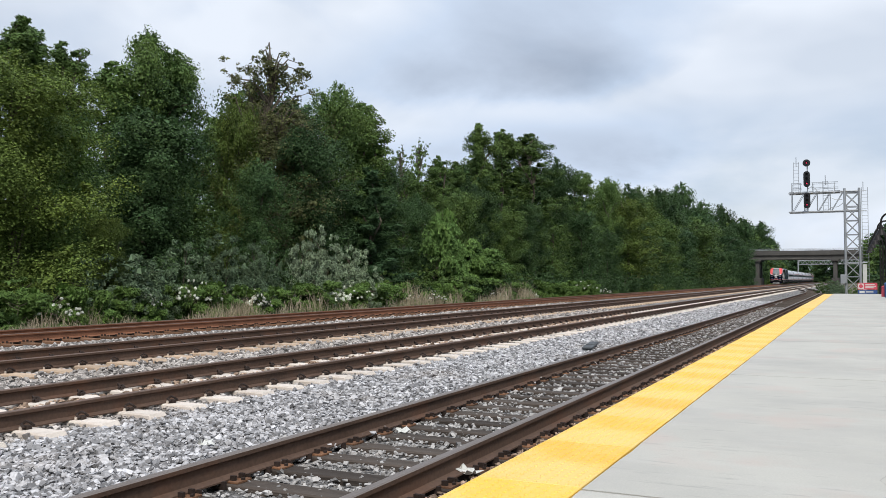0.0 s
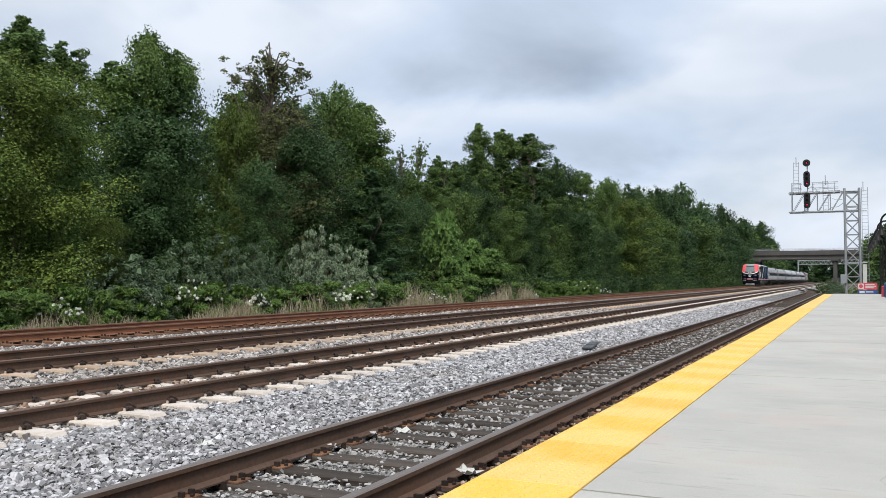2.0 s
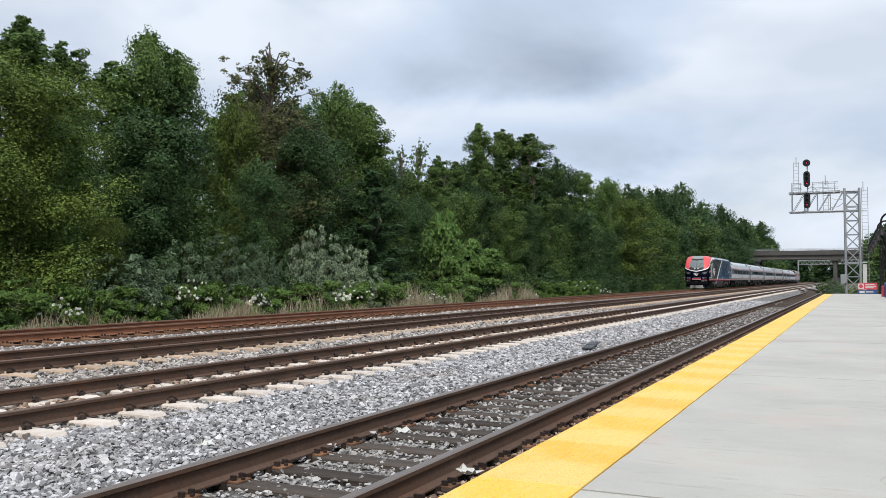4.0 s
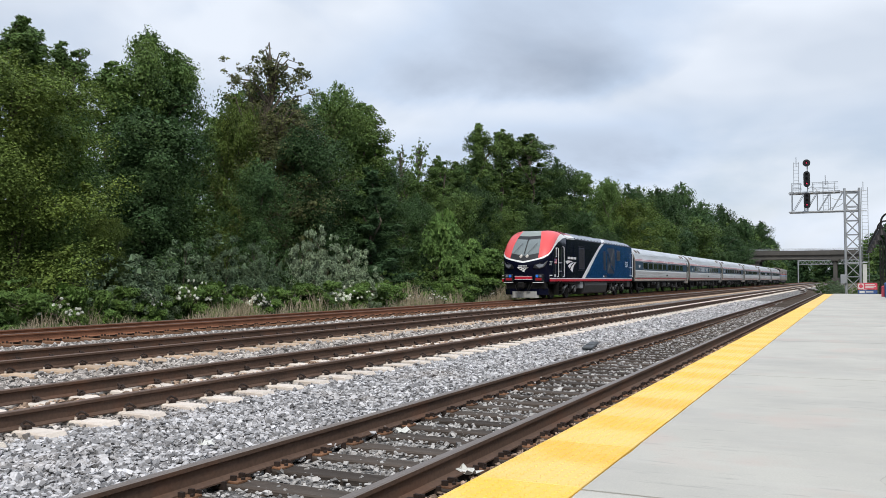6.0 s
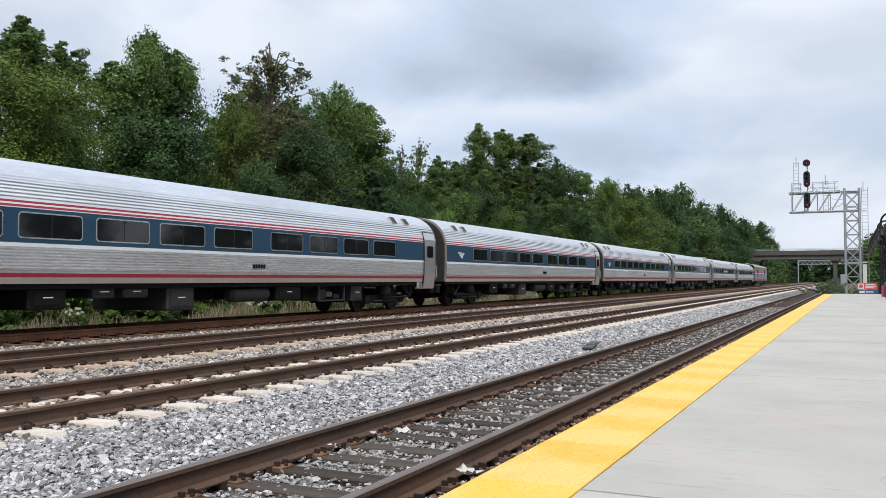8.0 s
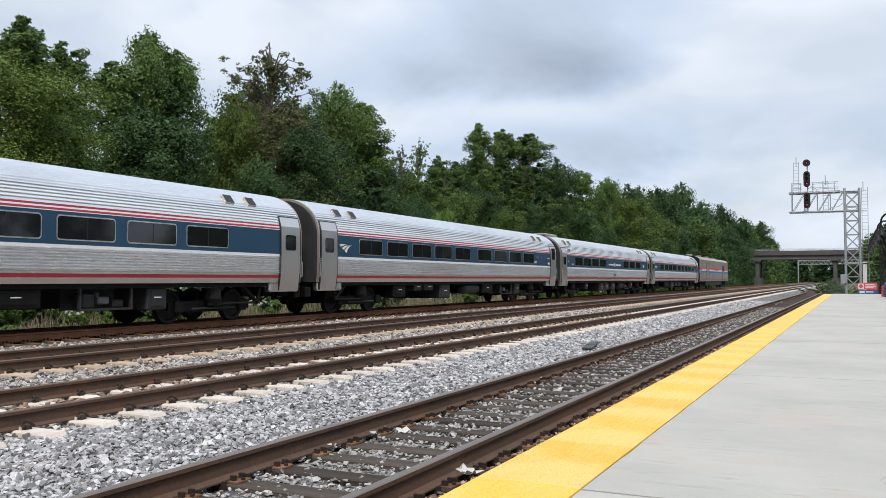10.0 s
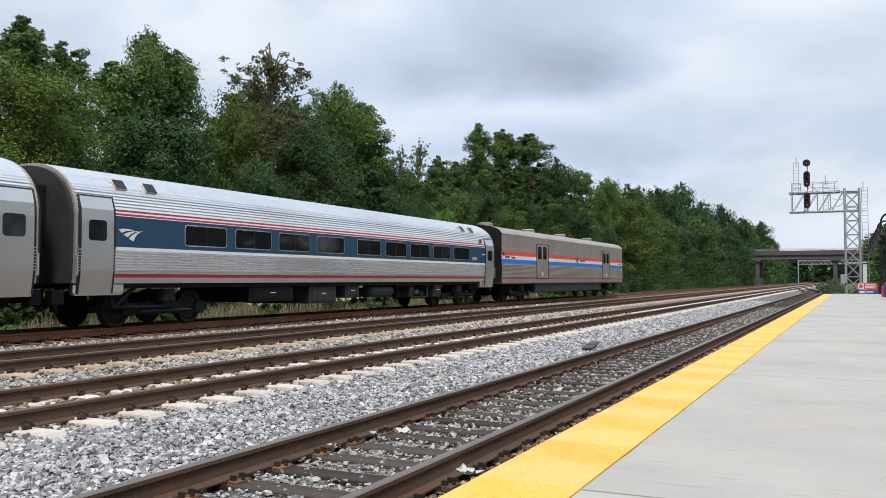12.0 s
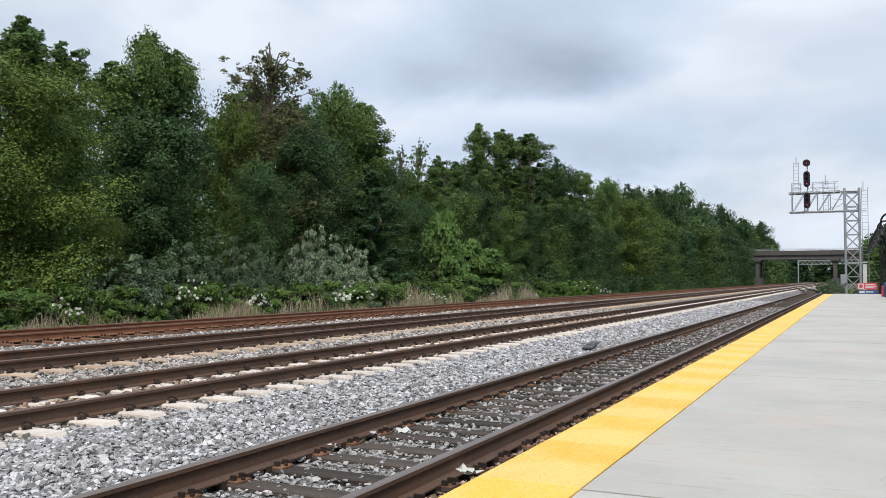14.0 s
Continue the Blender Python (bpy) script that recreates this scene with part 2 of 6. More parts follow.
SLAB = slab_material()
YELLOW = material("tactile_yellow", (0.86, 0.51, 0.07), 0.55, vary=0.08, scale=1.5, grain=30, piece=0.09, stain=(0.84, 0.60, 0.20), stain_amount=0.75, stain_scale=0.8, stain_from=(0.42, 0.58), coords="Object")
EARTH = material("earth", (0.12, 0.11, 0.07), 0.95, vary=0.35, scale=0.3, grain=8, bump=0.05)
OLD_CONCRETE = material("bridge_concrete", (0.08, 0.075, 0.068), 0.85, vary=0.2, scale=0.3, grain=6, stain=(0.14, 0.13, 0.11), stain_amount=0.6, stain_scale=0.25)
GALVANISED = material("galvanised_steel", (0.38, 0.395, 0.41), 0.5, metal=0.5, vary=0.12, scale=2, grain=20)
BLACK = material("black_paint", (0.012, 0.012, 0.013), 0.45, vary=0.2)
BARK = material("bark", (0.10, 0.08, 0.06), 0.9, vary=0.35, scale=2, grain=15, bump=0.03, stretch=(1, 1, 0.3))
# ---------- tools ----------
def link_mesh(name, verts, faces, mat, smooth=False, mats=None, index=None):
    me = bpy.data.meshes.new(name)
    me.from_pydata(verts, [], faces)
    for k in (mats or [mat]):
        me.materials.append(k)
    if index is not None:
        me.polygons.foreach_set("material_index", index)
    if smooth:
        me.shade_smooth()
    me.update()
    return me


def part(name, bm, mat, parent, label="", at=None, smooth=False):
    """Links a bmesh, or a ready mesh, as one object under a thing or part."""
    if isinstance(bm, bmesh.types.BMesh):
        me = bpy.data.meshes.new(name)
        bmesh.ops.recalc_face_normals(bm, faces=bm.faces)
        bm.to_mesh(me)
        bm.free()
        for k in (mat if isinstance(mat, (list, tuple)) else [mat]):
            me.materials.append(k)
        if smooth:
            me.shade_smooth()
    else:
        me = bm
    ob = new(name, me)
    ob.parent = parent
    if at is not None:
        ob.matrix_basis = at
    return tagged(ob, label=label)


def thing(name, label, category, at=None, group="", kind=""):
    ob = new(name)
    ob.empty_display_size = 0.2
    if at is not None:
        ob.matrix_basis = at
    return tagged(ob, label, category, group, kind)


def solid(name, bm, mat, label, category="", group="", kind="", at=None, smooth=False):
    """A thing that is one mesh."""
    ob = part(name, bm, mat, None, label, at, smooth)
    return tagged(ob, "", category, group, kind)


def box(bm, x0, x1, y0, y1, z0, z1, bevel=0.0, mi=0):
    r = bmesh.ops.create_cube(bm, size=1.0)
    vs = r["verts"]
    for v in vs:
        v.co = Vector((x0 + (v.co.x + 0.5) * (x1 - x0), y0 + (v.co.y + 0.5) * (y1 - y0), z0 + (v.co.z + 0.5) * (z1 - z0)))
    fs = {f for v in vs for f in v.link_faces}
    if bevel:
        es = {e for v in vs for e in v.link_edges}
        r = bmesh.ops.bevel(bm, geom=list(es), offset=bevel, segments=1, affect="EDGES")
        fs |= set(r["faces"])
    for f in fs:
        if f.is_valid:
            f.material_index = mi
    return bm


def rod(bm, a, b, r, n=8, r2=None, mi=0):
    """A round bar from a to b."""
    a, b = Vector(a), Vector(b)
    d = b - a
    q = d.to_track_quat("Z", "Y").to_matrix()
    r2 = r if r2 is None else r2
    lo = [bm.verts.new(a + q @ Vector((r * math.cos(t), r * math.sin(t), 0))) for t in (2 * math.pi * i / n for i in range(n))]
    hi = [bm.verts.new(b + q @ Vector((r2 * math.cos(t), r2 * math.sin(t), 0))) for t in (2 * math.pi * i / n for i in range(n))]
    for i in range(n):
        bm.faces.new((lo[i], lo[(i + 1) % n], hi[(i + 1) % n], hi[i])).material_index = mi
    bm.faces.new(lo[::-1]).material_index = mi
    bm.faces.new(hi).material_index = mi
    return bm


def tube(bm, pts, r, n=8, mi=0):
    for a, b in zip(pts[:-1], pts[1:]):
        rod(bm, a, b, r, n, mi=mi)
    return bm


def swept(bm, pts, r, n=8):
    """One round bar bent along points in the x-z plane."""
    rings = []
    for i, p in enumerate(pts):
        d = (Vector(pts[min(i + 1, len(pts) - 1)]) - Vector(pts[max(i - 1, 0)])).normalized()
        side, across = Vector((0, 1, 0)), Vector((0, 1, 0)).cross(d)
        rings.append([bm.verts.new(Vector(p) + (side * math.cos(t) + across * math.sin(t)) * r) for t in (2 * math.pi * j / n for j in range(n))])
    for lo, hi in zip(rings[:-1], rings[1:]):
        for j in range(n):
            bm.faces.new((lo[j], lo[(j + 1) % n], hi[(j + 1) % n], hi[j]))
    bm.faces.new(rings[0][::-1])
    bm.faces.new(rings[-1])
    return bm


def prism(bm, outline, y0, y1, axis="y", mi=0, caps=True):
    """An outline drawn out along an axis. For y the outline is (x, z), for x it is (y, z), for z it is (x, y)."""
    def P(u, v, w):
        return {"y": (u, w, v), "x": (w, u, v), "z": (u, v, w)}[axis]
    lo = [bm.verts.new(P(u, v, y0)) for u, v in outline]
    hi = [bm.verts.new(P(u, v, y1)) for u, v in outline]
    n = len(outline)
    for i in range(n):
        bm.faces.new((lo[i], lo[(i + 1) % n], hi[(i + 1) % n], hi[i])).material_index = mi
    if caps:
        bm.faces.new(lo[::-1]).material_index = mi
        bm.faces.new(hi).material_index = mi
    return bm


def rounded(x0, x1, z0, z1, r, n=4):
    """A rectangle's outline with rounded corners."""
    out = []
    for cx, cz, a0 in ((x1 - r, z1 - r, 0), (x0 + r, z1 - r, 90), (x0 + r, z0 + r, 180), (x1 - r, z0 + r, 270)):
        for i in range(n + 1):
            a = radians(a0 + 90 * i / n)
            out.append((cx + r * math.cos(a), cz + r * math.sin(a)))
    return out


def BM():
    return bmesh.new()
# ---------- ground, ballast ----------
def build_ground():
    bm = BM()
    bmesh.ops.create_grid(bm, x_segments=40, y_segments=40, size=2500)
    for v in bm.verts:
        v.co.z = -0.62
    solid("ground", bm, EARTH, "bare brown earth with thin grass reaching to the horizon", "ground", kind="structure")
    # the bed of stone under the four tracks
    prof = [(-22.0, -0.60), (-20.6, -0.42), (-19.4, -0.25), (-15.6, -0.25), (-14.6, -0.30), (-13.4, -0.25), (-10.6, -0.25), (-10.0, -0.295), (-9.4, -0.33),
            (-6.9, -0.34), (-6.2, -0.34), (-5.3, -0.37), (-4.4, -0.395), (-2.6, -0.405), (-2.15, -0.42)]
    xs = np.arange(-22.0, -2.1, 0.12)
    zs = np.interp(xs, [a for a, _ in prof], [b for _, b in prof])
    ys = np.concatenate([np.arange(-240, -4, 8), np.arange(-4, 34, 0.25), np.arange(34, 90, 1.5), np.arange(90, 700, 15)])
    gx, gy = np.meshgrid(xs, ys)
    rng = np.random.default_rng(5)
    gz = np.tile(zs, (len(ys), 1)) + rng.normal(0, 0.008, gx.shape)
    v = np.stack([gx, gy, gz], -1).reshape(-1, 3)
    n, k = len(xs), len(ys)
    i = np.arange((k - 1) * n).reshape(k - 1, n)[:, :-1].ravel()
    faces = np.stack([i, i + 1, i + n + 1, i + n], -1)
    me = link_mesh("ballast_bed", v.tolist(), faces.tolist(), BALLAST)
    tagged(new("ballast_bed", me), "grey crushed stone ballast bed under the railway tracks", "ballast", kind="structure")


build_ground()


def lateral(center, y):
    """Where a track's centre runs: the platform track joins the next one past the platform."""
    if center == TRACK_NEAR and y > 92:
        u = min((y - 92) / 75, 1)
        return center + (TRACK_MID - center) * u * u * (3 - 2 * u)
    return center


def rail_mesh(center, side, z, top, flank):
    prof = [(-0.075, -0.180), (0.075, -0.180), (0.075, -0.168), (0.012, -0.148), (0.009, -0.050), (0.036, -0.038), (0.037, -0.008), (0.028, 0),
            (-0.028, 0), (-0.037, -0.008), (-0.036, -0.038), (-0.009, -0.050), (-0.012, -0.148), (-0.075, -0.168)]
    ys = [-235, -20] + list(range(0, 90, 15)) + [92 + 5 * k for k in range(16)]
    if center != TRACK_NEAR:
        ys += [250, 400, 600]
    else:
        ys[-1] = 166
    n = len(prof)
    verts = [(lateral(center, y) + side * GAUGE / 2 + a, y, z + b) for y in ys for a, b in prof]
    faces, index = [], []
    for j in range(len(ys) - 1):
        for i in range(n):
            faces.append((j * n + i, j * n + (i + 1) % n, (j + 1) * n + (i + 1) % n, (j + 1) * n + i))
            index.append(1 if i in (6, 7, 8) else 0)
    faces += [tuple(range(n))[::-1], tuple(range((len(ys) - 1) * n, len(ys) * n))]
    index += [0, 0]
    return link_mesh("rail", verts, faces, None, mats=[flank, top], index=index)


def build_track(center, z, label, top, flank):
    t = thing("railway_track", label, "railway track", kind="structure", group="tracks")
    for side in (-1, 1):
        part("rail", rail_mesh(center, side, z, top, flank), None, t)
    return t


TRACKS = {}
TRACKS["near"] = build_track(TRACK_NEAR, NEAR_Z, "railway track with brown rails on dark wooden ties beside the platform", RAIL_TOP, RAIL_SIDE)
TRACKS["mid"] = build_track(TRACK_MID, MID_Z, "railway track with brown rails on pale concrete ties", RAIL_TOP_RUSTY, RAIL_SIDE)
TRACKS["third"] = build_track(TRACK_THIRD, MAIN_Z, "railway track with dark brown rails on concrete ties in ballast", RAIL_TOP_RUSTY, RAIL_SIDE)
TRACKS["train"] = build_track(TRACK_TRAIN, MAIN_Z, "rust-brown railway track on wooden ties, carrying the train", RAIL_TOP_RUSTY, RAIL_RUST)


# ---------- platform ----------
def dome_tile(length, domes):
    """A tactile tile, 0.606 m wide, with rows of flat-topped domes."""
    v, f = [], []

    def add(vs, fs):
        n = len(v)
        v.extend(vs)
        f.extend([tuple(n + k for k in q) for q in fs])
    w, l, h, c = 0.303, length / 2 - 0.002, 0.0, 0.004
    add([(-w, -l, -0.05), (w, -l, -0.05), (w, l, -0.05), (-w, l, -0.05), (-w, -l, h - c), (w, -l, h - c), (w, l, h - c), (-w, l, h - c),
         (-w + c, -l + c, h), (w - c, -l + c, h), (w - c, l - c, h), (-w + c, l - c, h)],
        [(0, 1, 5, 4), (1, 2, 6, 5), (2, 3, 7, 6), (3, 0, 4, 7), (4, 5, 9, 8), (5, 6, 10, 9), (6, 7, 11, 10), (7, 4, 8, 11), (8, 9, 10, 11)])
    if domes:
        n = int(length / 0.061)
        for i in range(10):
            for j in range(n):
                x, y = -0.2745 + 0.061 * i, -length / 2 + 0.0305 + 0.061 * j
                ring = [(math.cos(k * math.pi / 3), math.sin(k * math.pi / 3)) for k in range(6)]
                add([(x + 0.0145 * a, y + 0.0145 * b, 0.0002) for a, b in ring] + [(x + 0.009 * a, y + 0.009 * b, 0.0065) for a, b in ring],
                    [(k, (k + 1) % 6, 6 + (k + 1) % 6, 6 + k) for k in range(6)] + [tuple(range(6, 12))])
    return link_mesh("tactile_tile", v, f, YELLOW)


def build_platform():
    p = thing("platform", "low pale concrete station platform with a yellow tactile edge strip", "platform", kind="structure")
    bm = BM()
    box(bm, PLATFORM_EDGE + 0.03, 9.0, -30, PLATFORM_END, -0.62, PLATFORM_Z - 0.06)
    part("platform_base", bm, SLAB, p)
    tile = 1.22
    near, far = dome_tile(tile, True), dome_tile(tile, False)
    y = 2.05 - tile * 26
    while y < PLATFORM_END - tile:
        m = near if 0 < y < 36 else far
        part("tactile_tile", m, None, p, at=pose(PLATFORM_EDGE + 0.305, y + tile / 2, PLATFORM_Z + random.uniform(-0.0015, 0.0015)))
        y += tile
    # poured slabs with joints and chipped long edge
    slab_edge = PLATFORM_EDGE + 0.622
    y, step = 4.46 - 6.12 * 5, 6.12
    while y < PLATFORM_END:
        for x0, x1 in ((slab_edge, 4.6), (4.616, 9.0)):
            bm = BM()
            y1 = min(y + step - 0.030, PLATFORM_END)
            n = 60
            edge = [(x0 + (0.006 * abs(noise.noise((0, (y + (y1 - y) * k / n) * 6, 3.1))) + 0.010 * max(0, noise.noise((0, (y + (y1 - y) * k / n) * 1.7, 8.2))) if x0 == slab_edge else 0), y + (y1 - y) * k / n) for k in range(n + 1)]
            prism(bm, edge + [(x1, y1), (x1, y)], -0.2, PLATFORM_Z, "z")
            part("slab", bm, SLAB, p)
        y += step
    # hairline cracks, cut as thin dark grooves
    rng = np.random.default_rng(9)
    for x, y, n, ang in ((0.40, 12.3, 9, 88), (0.10, 4.4, 8, 92)):
        bm = BM()
        a = radians(ang)
        for _ in range(n):
            a += rng.normal(0, 0.5)
            a += (radians(ang) - a) * 0.5
            nx, ny = x + 0.12 * math.cos(a), y + 0.14 * math.sin(a)
            w = rng.uniform(0.0006, 0.0013)
            q = [bm.verts.new(c) for c in ((x - w, y, PLATFORM_Z + 0.0015), (x + w, y, PLATFORM_Z + 0.0015), (nx + w * 0.6, ny, PLATFORM_Z + 0.0015), (nx - w * 0.6, ny, PLATFORM_Z + 0.0015))]
            bm.faces.new(q)
            x, y = nx, ny
        part("crack", bm, CRACK, p)
    return p


PLATFORM = build_platform()


# ---------- ties and fastenings ----------
def wood_tie_mesh(mat):
    bm = BM()
    box(bm, -1.30, 1.30, -0.115, 0.115, -0.18, 0.0, 0.012)
    for v in bm.verts:
        v.co += Vector((0, noise.noise(v.co * 4) * 0.01, noise.noise(v.co * 5 + Vector((3, 0, 0))) * 0.008))
    me = bpy.data.meshes.new("tie")
    bm.to_mesh(me)
    bm.free()
    me.materials.append(mat)
    return me


def concrete_tie_mesh(mat):
    bm = BM()
    prof = [(-0.145, -0.2), (0.145, -0.2), (0.125, -0.015), (0.11, 0.0), (-0.11, 0.0), (-0.125, -0.015)]
    secs = [(-1.30, -0.04), (-1.27, 0.0), (-0.45, 0.0), (-0.3, -0.05), (0.3, -0.05), (0.45, 0.0), (1.27, 0.0), (1.30, -0.04)]
    rows = []
    for x, dz in secs:
        rows.append([bm.verts.new((x, a, b + (dz if b > -0.1 else 0))) for a, b in prof])
    for r, q in zip(rows[:-1], rows[1:]):
        for i in range(6):
            bm.faces.new((r[i], r[(i + 1) % 6], q[(i + 1) % 6], q[i]))
    bm.faces.new(rows[0])
    bm.faces.new(rows[-1][::-1])
    bmesh.ops.recalc_face_normals(bm, faces=bm.faces)
    me = bpy.data.meshes.new("tie")
    bm.to_mesh(me)
    bm.free()
    me.materials.append(mat)
    return me


def plate_mesh():
    """A rusty tie plate with four spikes and a rail anchor."""
    bm = BM()
    box(bm, -0.165, 0.165, -0.085, 0.085, 0, 0.018, 0.003)
    for x in (-0.098, 0.098):
        for y in (-0.05, 0.05):
            box(bm, x - 0.022, x + 0.022, y - 0.014, y + 0.014, 0.01, 0.055, mi=1)
    for x in (-0.15, 0.15):
        box(bm, x - 0.012, x + 0.012, -0.012, 0.012, 0.01, 0.035, mi=1)
    for y in (-0.15, 0.135):
        box(bm, -0.105, 0.105, y, y + 0.025, -0.03, 0.03, mi=1)
    me = bpy.data.meshes.new("tie_plate")
    bm.to_mesh(me)
    bm.free()
    me.materials.append(PLATE_RUST)
    me.materials.append(CLIP_STEEL)
    return me


def clip_mesh():
    """Spring clips on both sides of the rail foot, with their pale insulators."""
    bm = BM()
    for s in (1, -1):
        pts = [(s * 0.145, -0.055, 0.02), (s * 0.10, -0.05, 0.055), (s * 0.065, -0.02, 0.045), (s * 0.09, 0.015, 0.075), (s * 0.14, 0.03, 0.055), (s * 0.15, 0.06, 0.03)]
        tube(bm, pts, 0.014, 5)
        box(bm, *sorted((s * 0.09, s * 0.16)), -0.03, 0.03, 0, 0.04, 0.006)
        box(bm, *sorted((s * 0.10, s * 0.125)), -0.075, -0.062, 0.0, 0.034, mi=1)
    me = bpy.data.meshes.new("rail_clip")
    bm.to_mesh(me)
    bm.free()
    me.materials.append(CLIP_STEEL)
    me.materials.append(CONCRETE_TIE)
    return me


def lay_ties():
    rng = np.random.default_rng(8)
    wood, rusty, conc, tan, plate, clip = wood_tie_mesh(WOOD_TIE), wood_tie_mesh(WOOD_TIE_RUSTY), concrete_tie_mesh(CONCRETE_TIE), concrete_tie_mesh(TIE_TAN), plate_mesh(), clip_mesh()
    for key, center, z, mesh, seat, step, first, seat_to in (("near", TRACK_NEAR, NEAR_Z, wood, plate, 0.545, 5.18, 55), ("mid", TRACK_MID, MID_Z, conc, clip, 0.652, 5.74, 60),
                                                            ("third", TRACK_THIRD, MAIN_Z, tan, clip, 0.652, 5.9, 50), ("train", TRACK_TRAIN, MAIN_Z, rusty, plate, 0.545, 5.4, 60)):
        t = TRACKS[key]
        y = first - step * 8
        while y < (158 if key == "near" else 118):
            skew = rng.normal(0, 0.6 if seat is plate else 0.15)
            top = z - 0.18 - (0.018 if seat is plate else 0.0)
            part("tie", mesh, None, t, at=pose(lateral(center, y) + rng.normal(0, 0.02 if seat is plate else 0.004), y, top, 0, 0, skew))
            if 0 < y < seat_to:
                for s in (-1, 1):
                    part("tie_plate" if seat is plate else "rail_clip", seat, None, t, at=pose(center + s * GAUGE / 2, y, top, 0, 0, 0 if s > 0 else 180))
            y += step * (1 + (rng.normal(0, 0.03) if seat is plate else 0))
        # the far and hidden ties of this track
        v, f = [], []
        base = [Vector(q.co) for q in mesh.vertices]
        polys = [tuple(q.vertices) for q in mesh.polygons]
        for yy in list(np.arange(-120, first - step * 8, step)) + list(np.arange(118.3, 260, step * 1.5)):
            if key == "near" and yy > 0:
                continue
            n = len(v)
            v += [(q.x + center, q.y + yy, q.z + z - 0.19) for q in base]
            f += [tuple(n + k for k in q) for q in polys]
        ob = part("far_ties", link_mesh("far_ties", v, f, mesh.materials[0]), None, t)
        tagged(ob, kind="stuff")


lay_ties()


# ---------- loose stone ----------
def stone_heap(zones, name, label, mat, seed):
    """Crushed stones, each an angular lump; zones are x0, x1, y0, y1, level, count, size."""
    rng = np.random.default_rng(seed)
    cube = np.array([(x, y, z) for x in (-1, 1) for y in (-1, 1) for z in (-1, 1)], float) * 0.80
    tris = np.array([(0, 1, 3), (0, 3, 2), (4, 6, 7), (4, 7, 5), (0, 4, 5), (0, 5, 1), (2, 3, 7), (2, 7, 6), (0, 2, 6), (0, 6, 4), (1, 5, 7), (1, 7, 3)])
    vs, fs, total = [], [], 0
    for x0, x1, y0, y1, level, n, size in zones:
        u = rng.random(n) ** 1.9
        px, py = rng.uniform(x0, x1, n), y0 + (y1 - y0) * u
        sz = size * np.clip(rng.lognormal(0, 0.25, n), 0.5, 1.6) * (1 + 0.6 * u)
        shape = (cube[None] * rng.uniform(0.7, 1.1, (n, 8, 1)) + rng.uniform(-0.30, 0.30, (n, 8, 3))) * rng.uniform(0.45, 1.25, (n, 1, 3))
        q = rng.normal(size=(n, 4))
        q /= np.linalg.norm(q, axis=1)[:, None]
        w, x, y, z = q.T
        rot = np.stack([np.stack([1 - 2 * (y * y + z * z), 2 * (x * y - z * w), 2 * (x * z + y * w)], -1),
                        np.stack([2 * (x * y + z * w), 1 - 2 * (x * x + z * z), 2 * (y * z - x * w)], -1),
                        np.stack([2 * (x * z - y * w), 2 * (y * z + x * w), 1 - 2 * (x * x + y * y)], -1)], 1)
        v = np.einsum("nij,nkj->nki", rot, shape) * sz[:, None, None] * 0.5
        v[:, :, 2] *= 0.72
        lift = rng.uniform(-0.15, 0.42, n) * sz
        v += np.stack([px, py, np.full(n, level) + lift], -1)[:, None, :]
        vs.append(v.reshape(-1, 3))
        fs.append((tris[None] + (np.arange(n) * 8)[:, None, None] + total).reshape(-1, 3))
        total += n * 8
    v, f = np.concatenate(vs), np.concatenate(fs)
    me = bpy.data.meshes.new(name)
    me.vertices.add(len(v))
    me.vertices.foreach_set("co", v.ravel())
    me.loops.add(f.size)
    me.loops.foreach_set("vertex_index", f.ravel())
    me.polygons.add(len(f))
    me.polygons.foreach_set("loop_start", np.arange(len(f)) * 3)
    me.materials.append(mat)
    me.update(calc_edges=True)
    me.shade_flat()
    tagged(new(name, me), label, "ballast", kind="stuff")


def spread_stones():
    wide = []
    for x in np.arange(-7.03, -4.45, 0.25):
        wide.append((x, x + 0.27, 2.5, 62, float(np.interp(x, (-6.9, -6.75, -6.2, -5.3, -4.4), (-0.334, -0.330, -0.324, -0.342, -0.362))), 5200, 0.046))
    stone_heap(wide, "ballast_stones", "loose grey crushed stones between two tracks", STONE, 31)
    crib = [(-4.24, -2.90, 2.5, 50, NEAR_Z - 0.226, 12000, 0.037), (-4.95, -4.42, 2.5, 26, -0.362, 3500, 0.042)]
    stone_heap(crib, "crib_stones", "small grey stones between the dark wooden ties", CRIB, 32)
    side = [(-2.72, -1.95, 2.5, 22, NEAR_Z - 0.222, 6500, 0.036)]
    stone_heap(side, "edge_stones", "brown-stained stones between rail and platform wall", RUSTY_STONE, 33)
    back = [(-7.32, -7.0, 4, 45, -0.322, 2600, 0.05), (-11.2, -10.6, 6, 40, -0.232, 3000, 0.05), (-10.62, -9.35, 5, 40, -0.255, 11000, 0.055), (-15.9, -13.3, 9, 50, -0.25, 10000, 0.06)]
    stone_heap(back, "back_stones", "loose pale grey stones between the far tracks", BACK_STONE, 34)
    inner = [(-8.78, -7.44, 4, 36, MID_Z - 0.215, 5000, 0.052), (-12.6, -11.3, 8, 40, -0.215, 3500, 0.05), (-18.0, -16.75, 12, 50, -0.215, 4500, 0.055), (-19.6, -18.3, 12, 50, -0.23, 3500, 0.06)]
    stone_heap(inner, "rusty_stones", "rust-stained stones between the rails", RUSTY_STONE, 35)


spread_stones()
